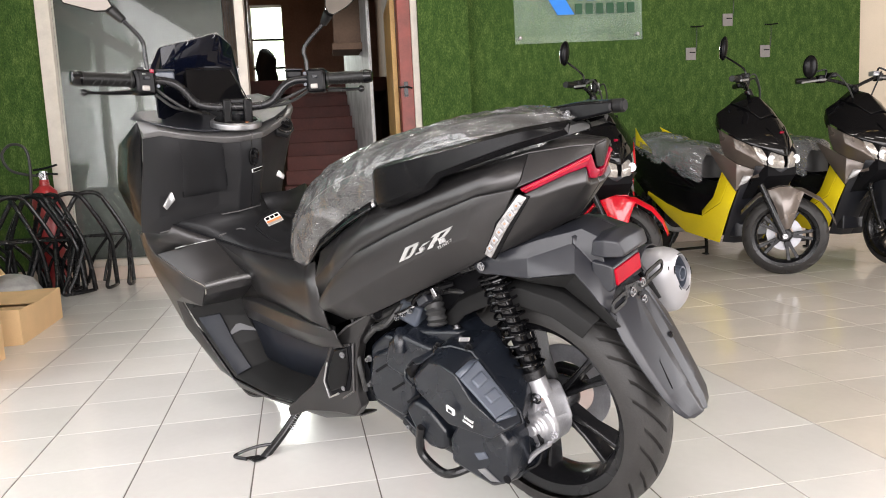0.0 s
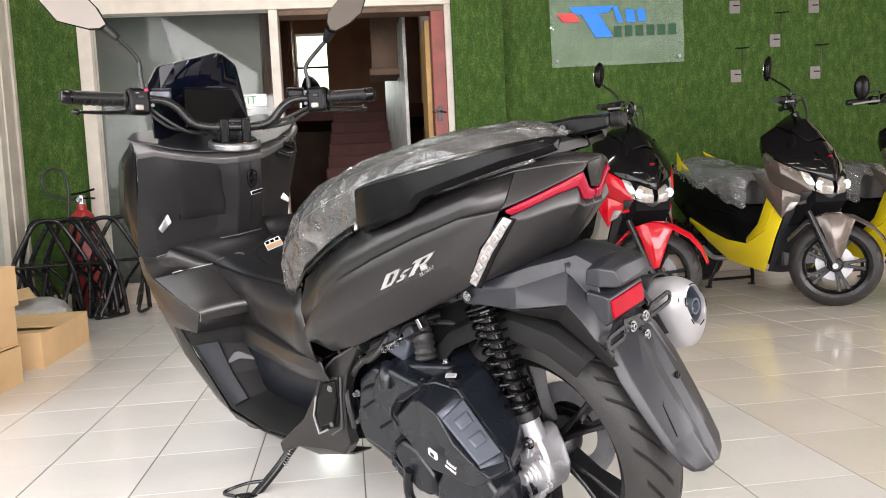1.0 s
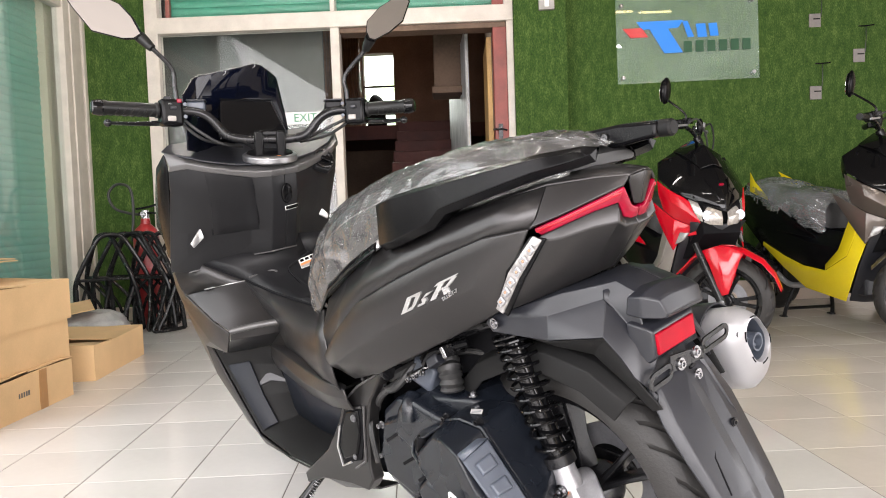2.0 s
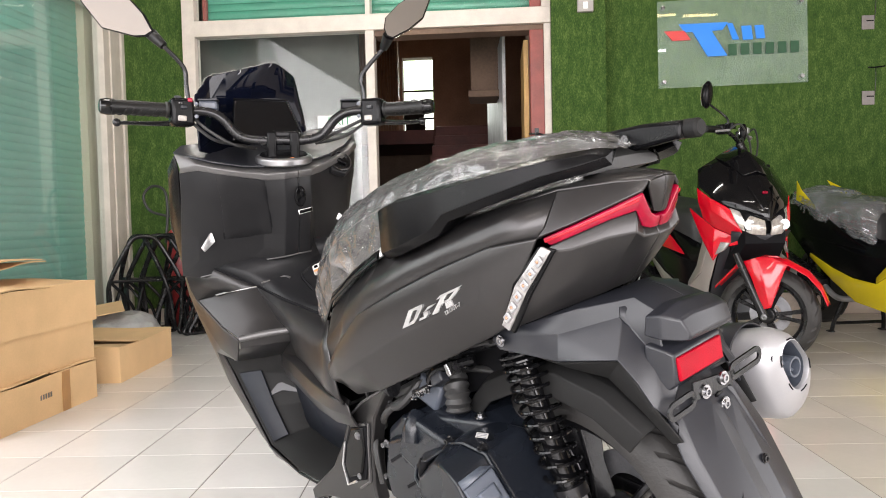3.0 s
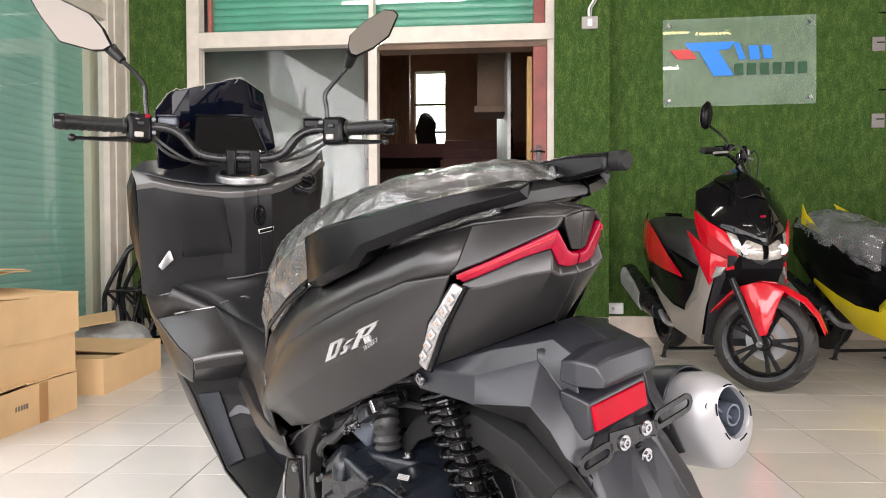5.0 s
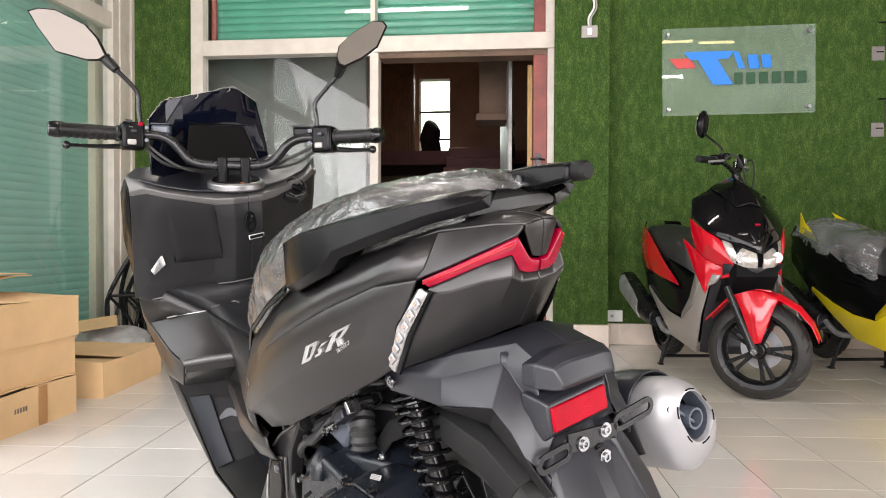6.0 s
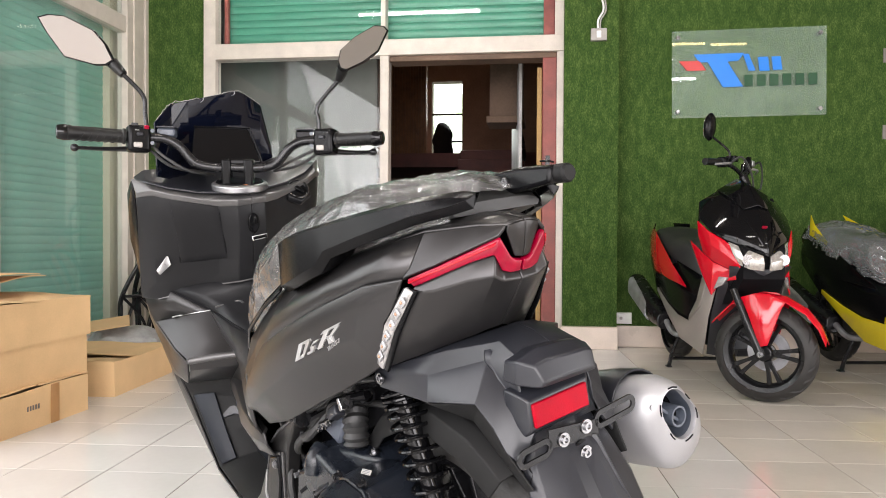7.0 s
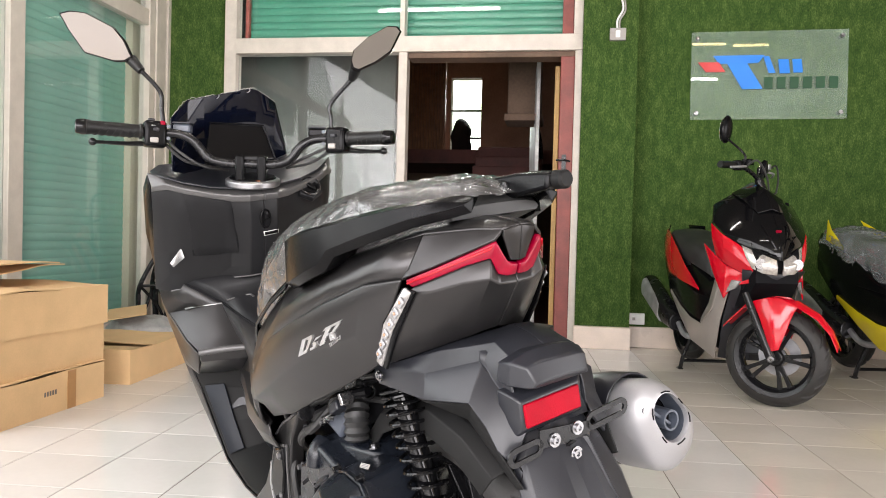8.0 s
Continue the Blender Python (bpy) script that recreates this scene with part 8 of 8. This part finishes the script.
part("panel", span(-0.16, 0.16, -0.004, 0.0, -0.045, 0.045), LABEL_WHITE, ex_sign, bevel=0.001)
part("lettering", moved(text_mesh("EXIT", 0.085), pose(0, -0.006, 0, 90, 0, 0)), EXIT_GREEN, ex_sign)

# ---------------- cardboard boxes ----------------
def carton(name, m, sx, sy, sz, label, flap=0.0, tape=True, lid=False):
    """An open or taped carton, its near upper corner at the origin's far side; walls of 4 mm board."""
    c = thing(name, m, label, "cardboard box", "cardboard boxes")
    t = 0.005
    for x0, x1, y0, y1 in ((0, sx, 0, t), (0, sx, sy - t, sy), (0, t, t, sy - t), (sx - t, sx, t, sy - t)):
        bm = bmesh.new()
        span(x0, x1, y0, y1, 0, sz, bm=bm)
        bmesh.ops.subdivide_edges(bm, edges=bm.edges, cuts=5, use_grid_fill=True)
        for v in bm.verts:
            v.co += 0.006 * Vector(noise.noise_vector(v.co * 4 + Vector((sx * 7, sy * 3, sz)))) * (1 if 0.0 < v.co.z else 0)
        part("side", bm, CARDBOARD, c)
    part("bottom", span(t, sx - t, t, sy - t, 0.0, t), CARDBOARD, c)
    if flap:
        for x0, x1, y0, y1, ang, ax in ((0, sx, 0, sy * 0.49, flap, "y"), (0, sx, sy * 0.51, sy, -flap * 0.6, "y")):
            bm = span(x0, x1, 0 if y0 == 0 else -(y1 - y0), (y1 - y0) if y0 == 0 else 0, 0, t)
            bmesh.ops.subdivide_edges(bm, edges=bm.edges, cuts=4, use_grid_fill=True)
            for v in bm.verts:
                v.co.z += 0.008 * noise.noise(v.co * 5)
            moved(bm, Matrix.Translation((0, 0 if y0 == 0 else sy, sz)) @ pose(0, 0, 0, ang, 0, 0))
            part("flap", bm, CARDBOARD, c)
    if tape:
        part("tape", span(sx - 0.001, sx + 0.0015, sy * 0.62, sy * 0.70, sz * 0.0, sz * 0.98), TAPE, c)
        for k in range(5):
            part("print_bar", span(sx - 0.001, sx + 0.001, sy * 0.50 - 0.016 * k, sy * 0.50 + 0.010 - 0.016 * k, sz * 0.48, sz * 0.60), GROUT, c)
    if lid:
        for x0, x1, y0, y1 in ((-0.012, sx + 0.012, -0.012, -0.007), (-0.012, sx + 0.012, sy + 0.007, sy + 0.012), (sx + 0.007, sx + 0.012, -0.007, sy + 0.007), (-0.012, -0.007, -0.007, sy + 0.007)):
            bm = span(x0, x1, y0, y1, sz * 0.50, sz + 0.004)
            bmesh.ops.subdivide_edges(bm, edges=bm.edges, cuts=5, use_grid_fill=True)
            for v in bm.verts:
                v.co += 0.007 * Vector(noise.noise_vector(v.co * 5 + Vector((3, 1, 0))))
            part("lid_side", bm, CARDBOARD, c)
        bm = span(-0.012, sx + 0.012, -0.012, sy + 0.012, sz + 0.004, sz + 0.009)
        bmesh.ops.subdivide_edges(bm, edges=bm.edges, cuts=8, use_grid_fill=True)
        for v in bm.verts:
            v.co.z += 0.016 * noise.noise(Vector((v.co.x * 3, v.co.y * 4, 2.0)))
        part("lid_top", bm, CARDBOARD, c)
    return c


carton("cardboard_box", pose(-2.02, 2.93, 0.0, 0, 0, -0.6), 0.64, 0.66, 0.163, "flat taped brown carton under another carton", 2)
carton("cardboard_box", pose(-2.04, 2.98, 0.166, 0, 0, -1.0), 0.64, 0.63, 0.335, "brown carton with a loose lid on top of another", lid=True, tape=False)
carton("cardboard_box", pose(-1.90, 3.80, 0.0, 0, 0, 4.5), 0.50, 0.66, 0.165, "low brown carton with its flaps folded in", -6, False)
for k, (x, y, z, rx, ry, rz, sx, sy) in enumerate(((-2.20, 2.95, 0.530, 3, -2, 3, 0.62, 0.66), (-2.22, 2.90, 0.600, -1, -1, -5, 0.62, 0.66))):
    bm = span(0, sx, 0, sy, 0, 0.005)
    bmesh.ops.subdivide_edges(bm, edges=bm.edges, cuts=6, use_grid_fill=True)
    for v in bm.verts:
        v.co.z += 0.022 * noise.noise(Vector((v.co.x * 3 + k, v.co.y * 3, 1.0)))
    tagged(finish(moved(bm, pose(x, y, z, rx, ry, rz)), "cardboard_sheet", CARDBOARD), "loose bent cardboard sheet on top of the cartons", "cardboard", "cardboard sheets")
bm = span(0, 0.42, 0, 0.005, 0, 0.30)
tagged(finish(moved(bm, pose(-2.2, 3.05, 0.60, -18, -8, 55)), "cardboard_sheet", CARDBOARD), "loose cardboard sheet leaning on the cartons", "cardboard", "cardboard sheets")
tagged(finish(moved(span(0, 0.22, 0, 0.30, 0, 0.004), pose(-1.96, 4.50, 0.215, 6, -8, 30)), "cardboard_sheet", CARDBOARD), "scrap of pale cardboard on the plastic bag", "cardboard", "cardboard sheets")
bm = bmesh.new()
bmesh.ops.create_icosphere(bm, subdivisions=4, radius=1.0, matrix=pose(-1.85, 4.72, 0.10) @ Matrix.Diagonal((0.24, 0.20, 0.13, 1)))
for v in bm.verts:
    v.co += 0.035 * Vector(noise.noise_vector(v.co * 9)) + 0.014 * Vector(noise.noise_vector(v.co * 30))
    v.co.z = max(0.002, v.co.z)
tagged(finish(bm, "plastic_bag", POLY_BAG, smooth=60), "crumpled grey plastic bag on the floor behind the carton", "plastic bag")

# ---------------- tube racks and fire extinguisher ----------------
def tube_rack(m, label):
    r = thing("tube_rack", m, label, "metal stand", "black tube stands")
    for sg in (1, -1):
        part("hoop", tube([(sg * 0.24, 0.05, 0.012), (sg * 0.235, 0.03, 0.20), (sg * 0.22, 0.0, 0.36), (sg * 0.11, -0.02, 0.58), (sg * 0.06, -0.02, 0.645), (0.0, -0.02, 0.66)], 0.0155, 10), BLACK_METAL, r)
        part("foot", tube([(sg * 0.24, 0.05, 0.014), (sg * 0.235, -0.06, 0.014), (sg * 0.20, -0.13, 0.022), (sg * 0.215, -0.08, 0.12), (sg * 0.225, 0.0, 0.30)], 0.012, 10), BLACK_METAL, r)
        part("brace", tube([(sg * 0.22, 0.0, 0.36), (sg * 0.10, 0.06, 0.20), (sg * 0.05, 0.08, 0.03)], 0.010, 8), BLACK_METAL, r)
    part("crossbar", tube([(-0.225, 0.0, 0.36), (0.225, 0.0, 0.36)], 0.010, 8), BLACK_METAL, r)
    return r


for x, y, rz, rx in ((-1.70, 5.52, 8, -2), (-1.86, 5.40, -14, 4), (-2.00, 5.34, 24, 6), (-1.92, 5.56, 2, -6), (-2.08, 5.46, -24, 3), (-1.78, 5.46, -30, 2), (-1.60, 5.58, 18, -3), (-1.95, 5.46, 12, 5)):
    tube_rack(pose(x, y, 0.002, rx * 0.2, 0, rz), "black painted tubular stand leaning among others")
ext = thing("fire_extinguisher", pose(-1.93, 5.74, 0.0), "scuffed red fire extinguisher with a black hose", "fire extinguisher")
part("cylinder", lathe([(0.0, 0.0), (0.085, 0.0), (0.09, 0.02), (0.09, 0.60), (0.075, 0.68), (0.035, 0.72), (0.03, 0.76), (0.0, 0.76)], "z", sides=28), EXT_RED, ext)
part("valve", lathe([(0.0, 0.76), (0.028, 0.76), (0.028, 0.82), (0.0, 0.82)], "z", sides=16), CHROME, ext)
part("lever", tube([(-0.06, -0.01, 0.83), (0.02, -0.01, 0.84), (0.10, -0.01, 0.86)], 0.008, 8), BLACK_METAL, ext)
part("lever", tube([(-0.04, -0.01, 0.80), (0.02, -0.01, 0.80), (0.10, -0.01, 0.795)], 0.008, 8), BLACK_METAL, ext)
part("hose", tube([(-0.03, 0.0, 0.79), (-0.10, -0.02, 0.80), (-0.20, -0.04, 0.84), (-0.24, -0.04, 0.94), (-0.18, -0.03, 1.01), (-0.09, -0.03, 0.98), (-0.07, -0.03, 0.84), (-0.09, -0.03, 0.60)], 0.010, 10), HOSE_RUBBER, ext)
part("gauge", lathe([(0.0, -0.045), (0.018, -0.045), (0.018, -0.028), (0.0, -0.028)], "y", (0, 0, 0.79), 16), CHROME, ext)
# ---------------- floor tiles, last in the file ----------------
TS, TA = 0.303, radians(3.4)
ca, sa = math.cos(TA), math.sin(TA)
floor_ob = bpy.data.objects["floor"]


def tile_mesh(name, material):
    h, k, c, t = (TS - 0.0034) / 2, (TS - 0.0020) / 2, 0.0006, 0.0035
    bm = bmesh.new()
    rings = [[(sx * (h - i), sy * (k - i), z) for sx, sy in ((-1, -1), (1, -1), (1, 1), (-1, 1))] for i, z in ((0.0, -t), (0.0, -0.0006), (c, 0.0))]
    loft(rings, bm=bm)
    me = bpy.data.meshes.new(name)
    bm.to_mesh(me)
    bm.free()
    me.materials.append(material)
    return me


WHITE_ME, CREAM_ME = tile_mesh("white_tile", TILE_WHITE), tile_mesh("cream_tile", TILE_CREAM)
random.seed(11)
rest = {0: bmesh.new(), 1: bmesh.new()}
count = 0
for i in range(-13, 16):
    for j in range(-17, 14):
        u, w = (i + 0.5) * TS, (j + 0.5) * TS
        x, y = 1.378 + u * ca - w * sa, 2.0 + u * sa + w * ca
        if x < XL - 0.1 or x > XR + 0.1 or y < YF or y > YB + 0.05:
            continue
        cream = i >= 0
        if -1.75 < x < 3.2 and 1.0 < y < 5.75 and count < 300:
            ob = new("tile", CREAM_ME if cream else WHITE_ME)
            ob.parent = floor_ob
            ob.matrix_local = Matrix.Translation((x, y, random.uniform(-0.0002, 0.0002))) @ pose(0, 0, 0, random.uniform(-0.03, 0.03), random.uniform(-0.03, 0.03), 3.4 + random.uniform(-0.06, 0.06))
            count += 1
        else:
            b = rest[1 if cream else 0]
            box((TS - 0.0034, TS - 0.0020, 0.0035), (x, y, -0.0018), pose(0, 0, 0, 0, 0, 3.4), bm=b)
for k, name in ((0, "white_tiles_beyond"), (1, "cream_tiles_beyond")):
    ob = finish(rest[k], name, TILE_CREAM if k else TILE_WHITE, floor_ob)
    tagged(ob, kind="stuff")
